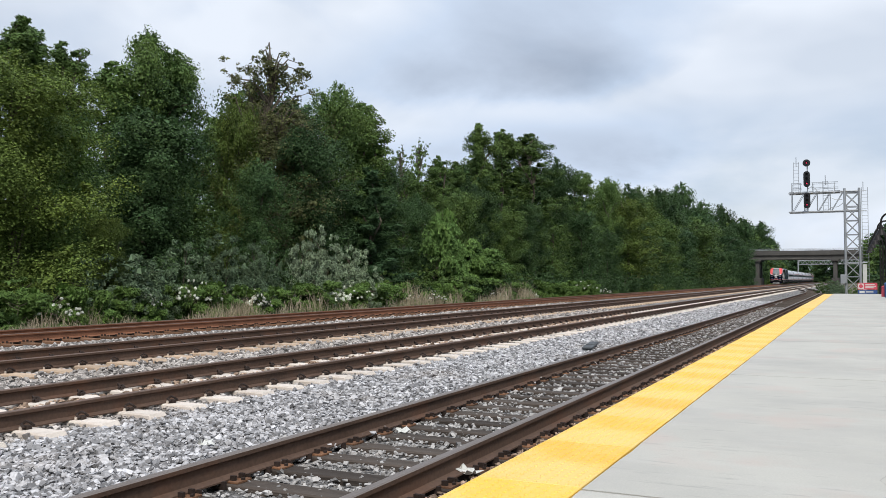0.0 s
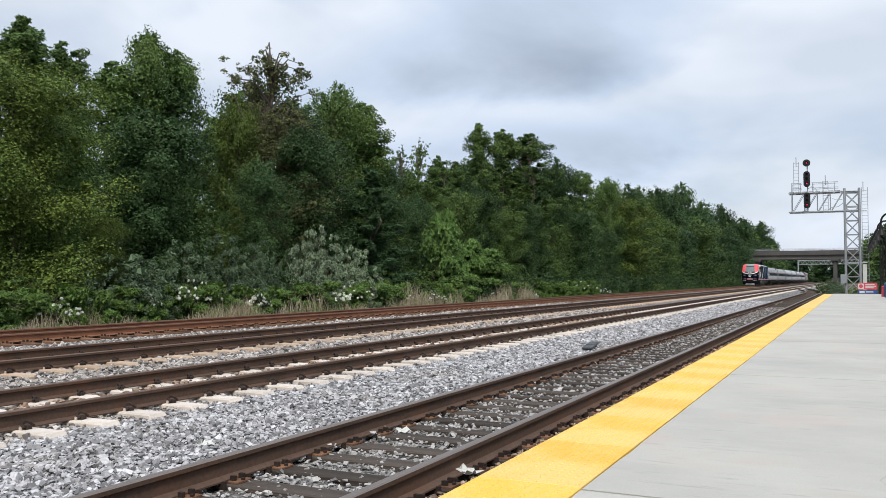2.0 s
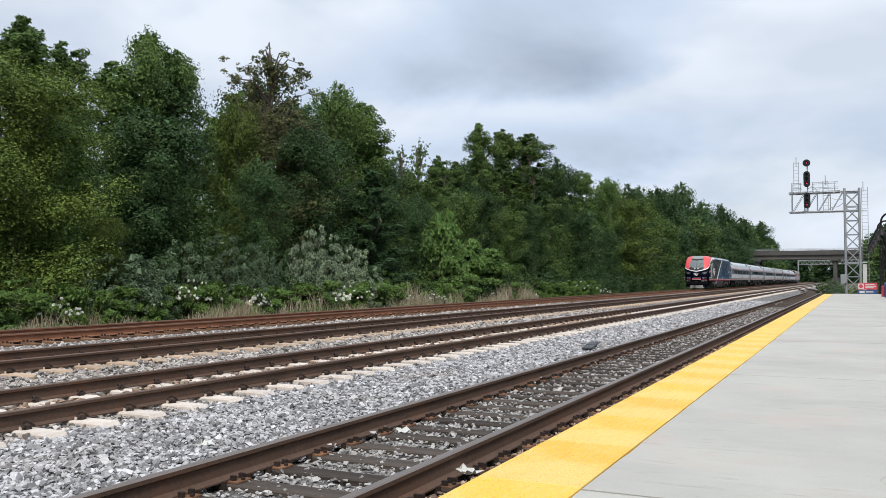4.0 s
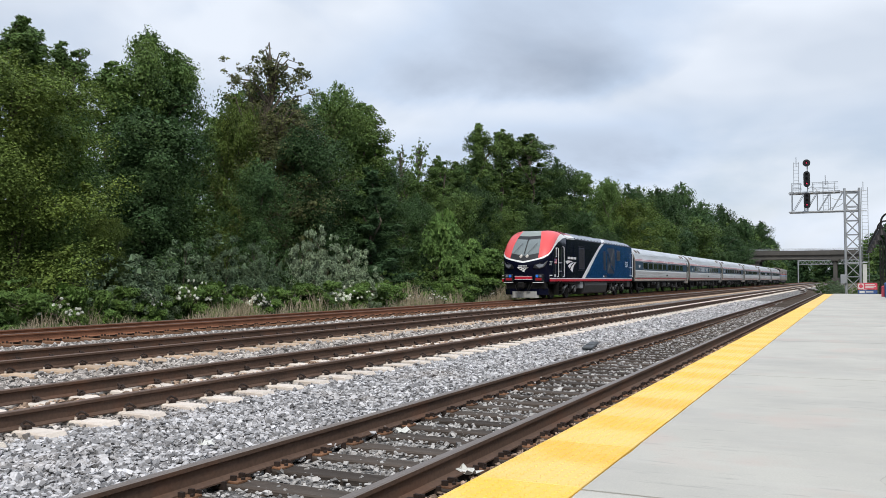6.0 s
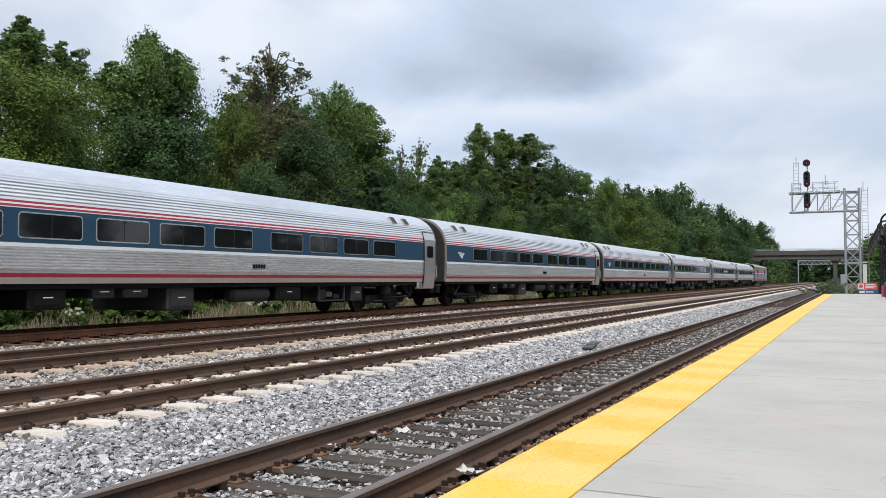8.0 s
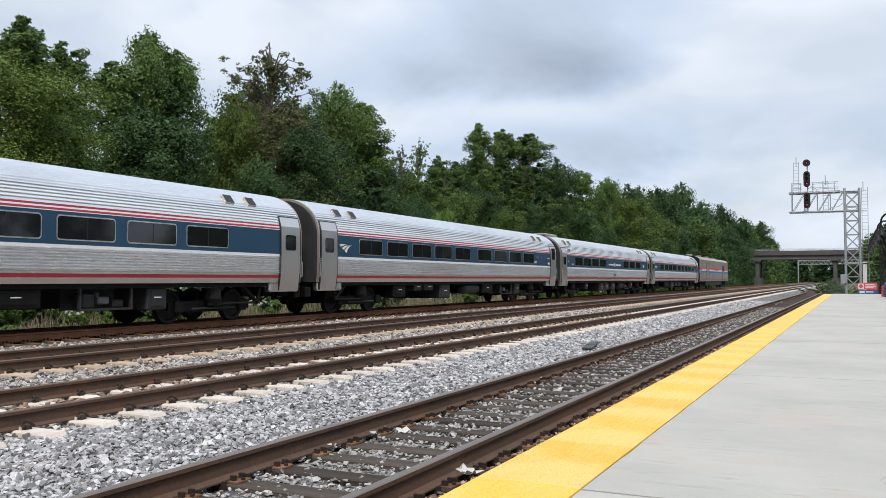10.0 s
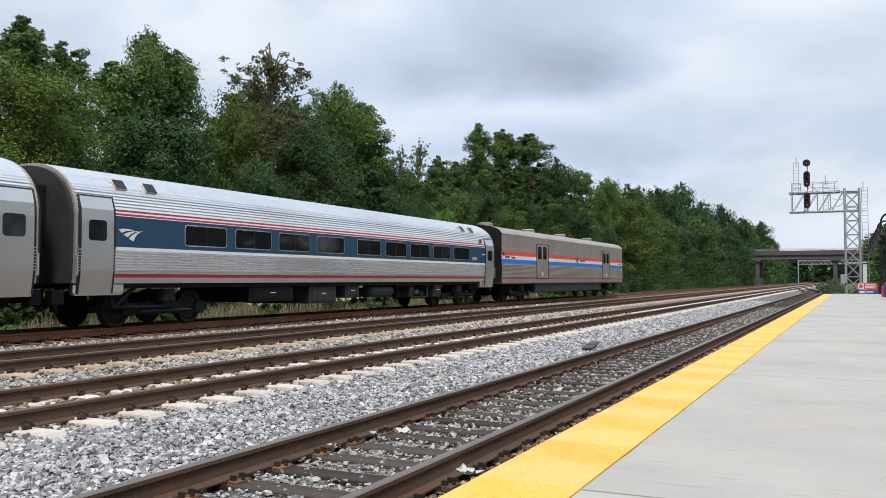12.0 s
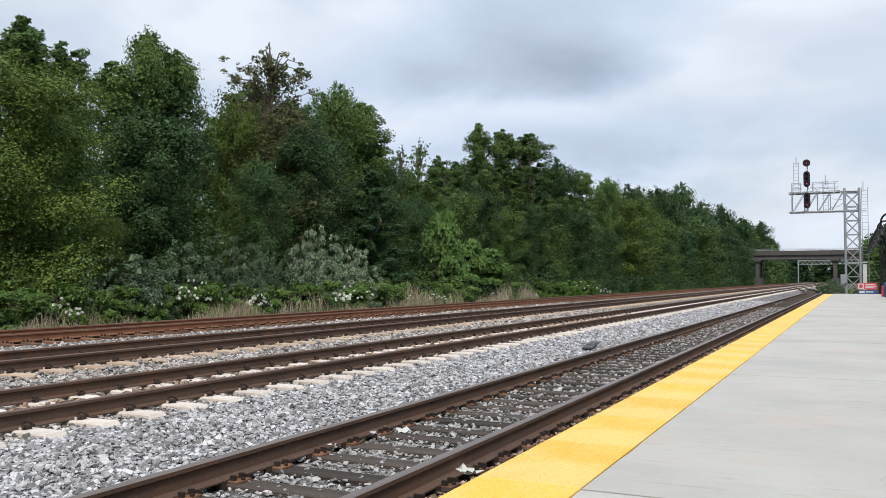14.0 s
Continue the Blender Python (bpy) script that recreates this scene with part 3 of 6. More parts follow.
# ---------- trees ----------
# treetops along the wood's edge: distance along the line at x = -26, and height
TOPS = [(14, 9.5), (19.5, 9.0), (20.4, 10.2), (21.8, 9.8), (23, 8.5), (23.8, 9.6), (25.8, 11.5), (28.1, 11), (29, 8.8), (31, 10.4), (34, 12.5), (37.3, 12.4),
        (40.6, 12.2), (44.4, 11.3), (46.5, 9.5), (50.3, 10.2), (52.9, 9.4), (60.3, 13), (65.6, 13.4), (75.6, 12.8), (86.5, 11.6), (97.8, 12.7), (115.4, 12.7),
        (144.6, 16.3), (175.2, 15.9), (220.6, 18.1), (295, 19.8), (368, 13.9), (500, 14)]
TOPS_Y, TOPS_H = [a for a, _ in TOPS], [b for _, b in TOPS]


def top_height(x, y):
    s = x / -26.0
    return 1.17 + (float(np.interp(y / s, TOPS_Y, TOPS_H)) - 1.17) * s


def leaf_mesh(name, blobs, count, size, rng, mat, long=1.2, loose=0.15, core=0.09):
    """Fine leaves in the shells of many clumps, turned outwards and up, over a few large inner leaves."""
    c = np.array([b[:3] for b in blobs])
    r = np.array([b[3] for b in blobs])
    inner = int(count * core)
    total = count + inner
    pick = rng.choice(len(blobs), total, p=r ** 2 / np.sum(r ** 2))
    d = rng.normal(size=(total, 3)) + np.array([0, 0, 0.22])
    d /= np.linalg.norm(d, axis=1)[:, None]
    out = np.clip(rng.normal(0.84, 0.2, total), 0.15, 1.05 + loose)
    out[:inner] = rng.uniform(0, 0.35, inner)
    pos = c[pick] + d * (r[pick] * out)[:, None] * np.array([1.1, 1.1, 0.9])
    pos[:inner, :2] *= 0.66
    pos[:, 2] = np.maximum(pos[:, 2], 0.06)
    axis = pos * np.array([1, 1, 0])
    axis /= np.linalg.norm(axis, axis=1)[:, None] + 1e-6
    nrm = d * 0.6 + axis * 0.3 + rng.normal(size=(total, 3)) * 0.5 + np.array([0, 0, 0.5])
    nrm /= np.linalg.norm(nrm, axis=1)[:, None]
    a = np.cross(nrm, rng.normal(size=(total, 3)))
    a /= np.linalg.norm(a, axis=1)[:, None] + 1e-9
    b = np.cross(nrm, a)
    s = size * rng.uniform(0.6, 1.4, total)
    s[:inner] = size * 3.6
    s = s[:, None]
    v = np.stack([pos - a * s * long * 0.45 + b * s * 0.40, pos - a * s * long * 0.40 - b * s * 0.45, pos + a * s * long * 0.6], 1).reshape(-1, 3)
    me = bpy.data.meshes.new(name)
    me.vertices.add(total * 3)
    me.vertices.foreach_set("co", v.ravel())
    me.loops.add(total * 3)
    me.loops.foreach_set("vertex_index", np.arange(total * 3))
    me.polygons.add(total)
    me.polygons.foreach_set("loop_start", np.arange(total) * 3)
    me.materials.append(mat)
    me.update(calc_edges=True)
    return me


def trunk_mesh(h, r, rng, blobs, limbs=7):
    bm = BM()
    pts = [Vector((0, 0, -0.3))]
    for k in range(1, 7):
        pts.append(Vector((rng.normal(0, 0.04) * h * 0.1 * k, rng.normal(0, 0.04) * h * 0.1 * k, h * 0.95 * k / 6)))
    for k in range(6):
        rod(bm, pts[k], pts[k + 1], r * (1 - k / 6.5) ** 1.6, 7, r * (1 - (k + 1) / 6.5) ** 1.6)
    order = rng.choice(len(blobs), min(limbs, len(blobs)), replace=False)
    for i in order:
        e = Vector(blobs[i][:3])
        z0 = max(0.15 * h, e.z - 0.25 * h * rng.uniform(0.4, 1.0))
        k = min(int(z0 / (h * 0.9) * 6), 5)
        s = pts[k].lerp(pts[k + 1], z0 / (h * 0.9) * 6 - k)
        m = s.lerp(e, 0.55) + Vector((0, 0, 0.04 * h))
        rod(bm, s, m, r * 0.38, 5, r * 0.22)
        rod(bm, m, e, r * 0.22, 5, r * 0.07)
    return bm


def crown_blobs(kind, h, w, rng):
    """Clumps of a crown, for a tree h high and w wide: rising boughs with clumps along them, and leafy spires on top."""
    out = []
    if kind in ("broad", "airy", "thin"):
        boughs = {"broad": 30, "thin": 26, "airy": 26}[kind]
        low = {"broad": 0.06, "thin": 0.04, "airy": 0.40}[kind]
        m = {"broad": 4, "thin": 3, "airy": 6}[kind]
        for k in range(boughs):
            u = low + (0.95 - low) * (k + rng.random()) / boughs
            env = w / 2 * min(1.0, 0.78 + u) * (1 if u < 0.55 else max(0.3, 1 - ((u - 0.55) / 0.45) ** 2.4 * 0.62))
            a = k * 2.4 + rng.uniform(-0.6, 0.6)
            reach = env * rng.uniform(0.62, 1.0)
            for i in range(m):
                q = (i + 0.7) / m
                rr = w * rng.uniform(0.095, 0.145) * (1.15 - 0.35 * u) * (1.15 - 0.5 * q)
                if kind == "airy":
                    rr *= 0.40
                out.append((math.cos(a) * reach * q + rng.normal(0, 0.03) * w, math.sin(a) * reach * q + rng.normal(0, 0.03) * w,
                            u * h + (q - 0.6) * 0.10 * h + rng.normal(0, 0.012) * h - rr, rr))
        for k in range({"broad": 8, "thin": 5, "airy": 6}[kind]):
            a, q = rng.uniform(0, 2 * math.pi), (k / 8) ** 0.7
            tip = h * (1.0 - 0.10 * q * q - 0.03 * rng.random()) if k else h
            sx, sy = math.cos(a) * w * 0.36 * q, math.sin(a) * w * 0.36 * q
            for i in range(4):
                rr = w * (0.040 + 0.026 * i) * (0.45 if kind == "airy" else 1) * rng.uniform(0.85, 1.2)
                out.append((sx + rng.normal(0, 0.015 + 0.012 * i) * w, sy + rng.normal(0, 0.015 + 0.012 * i) * w, tip - rr - i * 0.020 * h, rr))
    elif kind == "pine":
        for k in range(40):
            u = 0.05 + 0.93 * (k + rng.random()) / 40
            env = w / 2 * (1.06 - u) ** 0.8 * rng.uniform(0.7, 1.05)
            a = k * 2.4 + rng.uniform(-0.4, 0.4)
            for i in range(5):
                q = (i + 0.7) / 5
                out.append((math.cos(a) * env * q, math.sin(a) * env * q, u * h + 0.05 * h * q * q + rng.normal(0, 0.006) * h, w * rng.uniform(0.04, 0.065) * (1.4 - u)))
    elif kind == "shrub":
        # upright sprays fanning out of the ground
        for k in range(34):
            a, q = rng.uniform(0, 2 * math.pi), rng.random() ** 0.6
            tip = h * (1 - 0.55 * q * q) * rng.uniform(0.8, 1.0)
            for i in range(4):
                f = (i + 1) / 4
                rr = h * rng.uniform(0.05, 0.10) * (1.35 - 0.85 * f)
                out.append((math.cos(a) * q * w / 2 * (0.45 + 0.55 * f), math.sin(a) * q * w / 2 * (0.45 + 0.55 * f), max(tip * f - rr, rr * 0.6), rr))
    elif kind == "frond":
        # umbrellas of drooping fronds
        for k in range(26):
            a, q = rng.uniform(0, 2 * math.pi), rng.random() ** 0.6
            cx, cy, cz = math.cos(a) * q * w * 0.36, math.sin(a) * q * w * 0.36, h * (0.95 - 0.45 * q * q) * rng.uniform(0.55, 1.0)
            for i in range(7):
                b = 2 * math.pi * i / 7 + k
                for f in (0.35, 0.7, 1.0):
                    out.append((cx + math.cos(b) * 0.16 * w * f, cy + math.sin(b) * 0.16 * w * f, cz + 0.03 * h - 0.07 * h * f * f, 0.022 * w * (1.3 - 0.5 * f)))
    elif kind == "weed":
        for _ in range(16):
            a, q = rng.uniform(0, 2 * math.pi), rng.random() ** 0.5
            out.append((math.cos(a) * q * w / 2, math.sin(a) * q * w / 2, rng.uniform(0.1, 0.9) * h, rng.uniform(0.08, 0.16) * h))
    elif kind == "umbel":
        for _ in range(26):
            a, q = rng.uniform(0, 2 * math.pi), rng.random() ** 0.5
            out.append((math.cos(a) * q * w / 2, math.sin(a) * q * w / 2, h * (1 - 0.35 * q) * rng.uniform(0.75, 1.0), rng.uniform(0.022, 0.038) * h))
    return out


LEAF_GREEN = leaf_material("leaf_green", (0.088, 0.148, 0.043), vary=0.5, yellow=0.4)
LEAF_DARK = leaf_material("leaf_dark", (0.048, 0.092, 0.035), vary=0.5, yellow=0.35)
LEAF_YELLOW = leaf_material("leaf_yellow_green", (0.108, 0.158, 0.037), vary=0.6, yellow=0.3)
LEAF_SILVER = leaf_material("leaf_silver", (0.21, 0.27, 0.17), vary=0.7, yellow=0.1)
LEAF_SAGE = leaf_material("leaf_sage", (0.105, 0.155, 0.088), vary=0.5, yellow=0.15)
LEAF_BROWN = leaf_material("leaf_olive_brown", (0.112, 0.125, 0.052), vary=0.5)
PINE_NEEDLE = leaf_material("pine_needle", (0.050, 0.098, 0.042))
LEAF_WEED = leaf_material("leaf_weed", (0.11, 0.19, 0.05), yellow=0.35)
LEAF_BRIGHT = leaf_material("leaf_bright", (0.12, 0.21, 0.06), yellow=0.3)
BLOSSOM = leaf_material("white_blossom", (0.74, 0.76, 0.66), yellow=0.0)
MODELS = {}


def tree_model(key, kind, h, w, leaves, size, mat, seed, label, category="tree", name="tree", long=1.2, trunk=0.2, limbs=9, core=0.09):
    rng = np.random.default_rng(seed)
    blobs = crown_blobs(kind, h, w, rng)
    bm = trunk_mesh(h, trunk, rng, blobs, limbs)
    tm = bpy.data.meshes.new("trunk")
    bm.to_mesh(tm)
    bm.free()
    tm.materials.append(BARK)
    MODELS[key] = (h, w, leaf_mesh("crown", blobs, leaves, size, rng, mat, long=long, core=core), tm, label, category, name)


for k in range(3):
    tree_model(f"green{k}", "broad", 12, 6.5, 40000, 0.095, LEAF_GREEN, 10 + k, "tall leafy green tree at the edge of the wood")
for k in range(2):
    tree_model(f"dark{k}", "broad", 12, 7.0, 40000, 0.098, LEAF_DARK, 20 + k, "tall dark green broadleaf tree in the trackside wood")
for k in range(3):
    tree_model(f"slim{k}", "thin", 12, 3.4, 26000, 0.085, (LEAF_GREEN, LEAF_GREEN, LEAF_DARK)[k], 25 + k, "slender leafy green tree in the trackside wood")
tree_model("yellow", "broad", 11, 6.5, 80000, 0.062, LEAF_YELLOW, 30, "yellow-green leafy tree at the edge of the wood")
tree_model("yellow2", "broad", 11, 6.5, 30000, 0.090, LEAF_YELLOW, 31, "light yellow-green tree in the trackside wood")
tree_model("olive", "broad", 12, 7.0, 26000, 0.070, LEAF_BROWN, 41, "thinning olive-brown tree hung with dry vines", limbs=60, core=0.05)
tree_model("airy", "airy", 12, 5.4, 10000, 0.10, LEAF_BROWN, 43, "sparse tall tree with open branches against the sky", limbs=90, trunk=0.11, core=0)
tree_model("airy2", "airy", 12, 3.0, 5000, 0.090, LEAF_GREEN, 44, "thin open-crowned young tree above the wood", limbs=60, trunk=0.09, core=0)
tree_model("pine", "pine", 12, 6.0, 40000, 0.075, PINE_NEEDLE, 50, "dark green pine with dense low branches", long=2.6)
tree_model("sumac", "frond", 5, 4.5, 14000, 0.085, LEAF_BRIGHT, 55, "bright green small tree with drooping fronds", long=2.0, trunk=0.08)
for k in range(3):
    tree_model(f"mid{k}", "broad", 12, 7.0, 17000, 0.115, (LEAF_GREEN, LEAF_DARK, LEAF_DARK)[k], 90 + k, "green tree deeper in the trackside wood")
for k in range(4):
    tree_model(f"far{k}", "broad", 12, 7.0, 11000, 0.16, (LEAF_DARK, LEAF_DARK, PINE_NEEDLE, LEAF_GREEN)[k], 60 + k, "distant tree in the wood along the railway")
tree_model("round", "broad", 11, 9.0, 12000, 0.16, LEAF_GREEN, 64, "distant round light green tree by the railway")
for k in range(3):
    tree_model(f"remote{k}", "broad", 12, 7.0, 2600, 0.38, (LEAF_GREEN, LEAF_DARK, PINE_NEEDLE)[k], 65 + k, "remote green tree in a wood by the line")
for k in range(3):
    tree_model(f"shrub{k}", "shrub", 3.0, 4.5, 12000, 0.075, (LEAF_GREEN, LEAF_SAGE, LEAF_DARK)[k], 70 + k, "dense green shrub in front of the wood", "shrub", "shrub", trunk=0.05)
for k in range(2):
    tree_model(f"silver{k}", "shrub", 3.2, 4.2, 36000, 0.042, LEAF_SILVER, 80 + k, "silvery grey-green shrub before the dark trees", "shrub", "shrub", trunk=0.05, long=2.0)
    tree_model(f"sage{k}", "shrub", 3.2, 4.6, 32000, 0.044, LEAF_SAGE, 82 + k, "grey-green bushy shrub before the dark trees", "shrub", "shrub", trunk=0.05, long=1.8)
tree_model("weed", "weed", 1.1, 1.5, 3400, 0.042, LEAF_WEED, 85, "low light-green weed clump beside the track", "weed", "weed_clump", trunk=0.02, long=2.0)
tree_model("blossom", "umbel", 1.3, 1.3, 2400, 0.034, BLOSSOM, 86, "tall weed with white blossom beside the track", "weed", "flowering_weed", trunk=0.012, limbs=26, core=0)


def plant(key, x, y, h, w, rng, z=-0.6, group="trackside wood"):
    h0, w0, crown, trunk, label, category, name = MODELS[key]
    t = thing(name, label, category, group=group)
    part("crown", crown, None, t)
    part("trunk" if category == "tree" else "stem", trunk, None, t)
    t.matrix_basis = pose(x, y, z, 0, 0, rng.uniform(0, 360)) @ Matrix.Diagonal((w / w0, w / w0, h / h0, 1))
    return t


def build_wood():
    rng = np.random.default_rng(3)
    # the trees that stand out along the edge: kind, x, y, height, width
    for n, (key, x, y, h, w) in enumerate((
            ("yellow", -25.2, 19.4, 9.6, 6.3), ("yellow", -23.6, 21.7, 4.2, 2.2), ("green2", -32.0, 24.9, 13.2, 3.6), ("green0", -32.0, 26.9, 12.6, 3.2), ("green1", -30.5, 30.5, 14.2, 5.2),
            ("green2", -31.0, 33.0, 13.6, 3.0), ("green0", -30.5, 28.4, 11.9, 3.0), ("dark0", -26.2, 26.3, 9.0, 5.9), ("airy", -29.5, 38.4, 15.0, 6.6), ("olive", -27.0, 36.6, 11.3, 7.2),
            ("yellow2", -28.5, 35.0, 11.7, 3.2), ("green0", -28.5, 44.1, 14.1, 4.9), ("green2", -28.0, 46.2, 13.1, 3.8), ("dark1", -28.0, 47.9, 11.4, 2.6), ("pine", -24.6, 41.7, 8.0, 5.8),
            ("airy2", -30.0, 58.2, 12.8, 2.4), ("airy2", -29.5, 54.6, 11.7, 2.5), ("green1", -29.0, 59.5, 11.5, 2.7), ("green2", -29.0, 62.8, 11.5, 2.8), ("sumac", -23.7, 49.5, 7.4, 3.1),
            ("sumac", -23.2, 55.1, 4.6, 4.0), ("sumac", -23.6, 53.3, 5.3, 2.7), ("green0", -28.5, 66.3, 15.2, 3.2), ("green1", -28.0, 70.7, 15.3, 4.6), ("green2", -28.0, 77.6, 15.4, 5.2),
            ("dark1", -27.5, 84.6, 14.1, 5.3), ("green1", -27.0, 91.3, 13.4, 4.1), ("green0", -27.0, 102.4, 13.8, 5.3), ("yellow2", -25.0, 105.6, 11.8, 9.2), ("far0", -29.0, 141.6, 16.9, 6.5),
            ("far1", -29.0, 165.0, 19.7, 7.5), ("far0", -28.0, 184.2, 18.1, 7.6), ("far1", -28.0, 212.7, 19.5, 7.6), ("far0", -27.0, 245.5, 19.4, 8.7), ("far1", -27.0, 300.6, 21.5, 9.4),
            ("far0", -26.0, 327.0, 17.2, 6.9), ("mid0", -28.0, 107.0, 14.6, 6.0), ("mid1", -28.0, 118.0, 14.8, 6.5), ("mid0", -28.5, 128.0, 15.6, 6.5), ("far0", -29.0, 152.0, 17.4, 7.0), ("round", -24.6, 157.1, 11.8, 11.7), ("round", -25.0, 130.1, 10.6, 6.0))):
        h *= 1.04 if 75 < y < 230 else 1.0
        if key[:-1] in ("green", "dark") and w / h < 0.33:
            key = f"slim{n % 2 if key < 'e' or key[0] == 'g' else 2}"
        plant(key, x, y, h, w * (1.35 if key[:4] == "slim" else 1.15), rng)
    front = ["green0", "dark0", "green1", "dark1", "green2", "dark0"]
    deep = ["mid0", "mid1", "mid2"]
    for x, step, lo, hi, kinds in ((-25.8, 5.0, 0.55, 0.80, front), (-30.5, 5.0, 0.78, 0.92, deep), (-36.5, 5.5, 0.80, 0.94, deep)):
        y = 12.0
        while y < 120:
            px = x + rng.uniform(-1, 1)
            h = top_height(px, y) * rng.uniform(lo, hi)
            kind = kinds[int(rng.integers(len(kinds)))]
            plant(kind if y < 75 else deep[int(rng.integers(3))], px, y, h + 0.6, min(h * 0.62, 9.0) * rng.uniform(0.85, 1.1), rng)
            y += step * rng.uniform(0.8, 1.2) * (1.0 if y < 70 else 1.3)
    for k in range(17):
        plant(f"far{k % 2}", -42.5 + rng.uniform(-1, 1), 14 + k * 5.5, 10.5 + rng.uniform(-1, 1), 8.5, rng)
    for x, lo, hi in ((-25.0, 0.5, 0.75), (-29, 0.75, 0.93), (-36, 0.82, 0.95)):
        y = 118.0
        while y < 380:
            if not 232 < y < 254:
                h = top_height(x, y) * rng.uniform(lo, hi)
                plant(f"far{int(rng.choice(4, p=(0.28, 0.32, 0.25, 0.15)))}" if y < 270 else f"remote{int(rng.integers(3))}", x + rng.uniform(-1.5, 1.0), y, h, min(h * 0.7, 10), rng)
            y += 6.5 * rng.uniform(0.8, 1.2) * (1 + y / 700)
    # shrubs and weeds before the trees
    y = 13.0
    while y < 200:
        if not 23.0 < y < 39:
            h = rng.uniform(1.7, 3.4)
            plant(f"shrub{int(rng.integers(3)) if y < 60 else 2}", -23.3 + rng.uniform(-0.8, 0.3), y, h, h * rng.uniform(1.3, 1.8), rng, group="trackside shrubs")
        y += 2.1 * rng.uniform(0.7, 1.3) * (1 if y < 70 else 2.0)
    for key, x, yy, h, w in (("sage0", -23.0, 22.6, 2.7, 3.6), ("sage1", -23.2, 25.2, 3.5, 3.6), ("sage0", -23.0, 27.4, 3.9, 3.8), ("sage1", -23.2, 29.6, 3.7, 3.4), ("shrub2", -23.4, 31.4, 3.6, 3.0),
                             ("silver0", -22.8, 32.4, 3.9, 3.2), ("silver1", -22.9, 34.2, 4.6, 3.8), ("silver0", -22.7, 36.4, 3.9, 3.6), ("sage1", -22.2, 32.6, 2.2, 2.4), ("silver1", -22.1, 36.0, 2.0, 2.8),
                             ("sage0", -22.3, 28.4, 2.0, 2.4), ("shrub2", -22.8, 39.4, 2.6, 3.0)):
        plant(key, x, yy, h, w, rng, group="trackside shrubs")
    for x, yy, h, w in ((-21.9, 23.9, 1.9, 1.2), (-21.9, 24.7, 1.8, 1.2), (-21.8, 27.6, 1.5, 0.9), (-21.8, 28.0, 1.3, 0.8), (-21.7, 33.2, 1.5, 1.4), (-21.8, 34.4, 1.6, 1.6), (-21.9, 21.9, 1.6, 0.8)):
        plant("blossom", x + 0.25, yy, h, w, rng, z=-0.58, group="trackside weeds")
        plant("weed", x - 0.15, yy, h * 0.85, w, rng, z=-0.58, group="trackside weeds")
    for k in range(85):
        yy = 12 + 70 * rng.random() ** 1.4
        h = rng.uniform(0.8, 1.8)
        plant("weed" if k % 9 else "blossom", -21.7 + rng.uniform(-0.5, 0.4), yy, h, h * rng.uniform(1.0, 1.5), rng, z=-0.58, group="trackside weeds")
    # the wood across the end of the line, and an unseen one behind the platform
    for k in range(34):
        plant(f"remote{k % 3}", -48 + k * 2.3 + rng.uniform(-2, 2), rng.uniform(405, 470), rng.uniform(11, 16), 11, rng)
    for k in range(14):
        plant(f"remote{k % 3}", rng.uniform(3, 14) + 0.03 * k, 100 + k * 9.5, rng.uniform(5, 9) + k * 0.3, 7, rng, group="wood past the platform")
    for x, yy, h in ((-1.6, 96, 2.0), (-1.0, 88, 1.5), (0.2, 84.5, 1.4), (1.7, 83, 1.9), (2.8, 85, 2.4), (-2.6, 106, 2.2)):
        plant(f"shrub{int(rng.integers(3))}", x, yy, h, h * 1.4, rng, group="bushes at the platform end")
    # out of view, added to darken what the train's sides reflect
    for k in range(48):
        plant(f"remote{k % 3}", 16 + rng.uniform(-1, 6), -60 + k * 7.5, rng.uniform(13, 18), 9.5, rng, group="wood behind the platform")


build_wood()


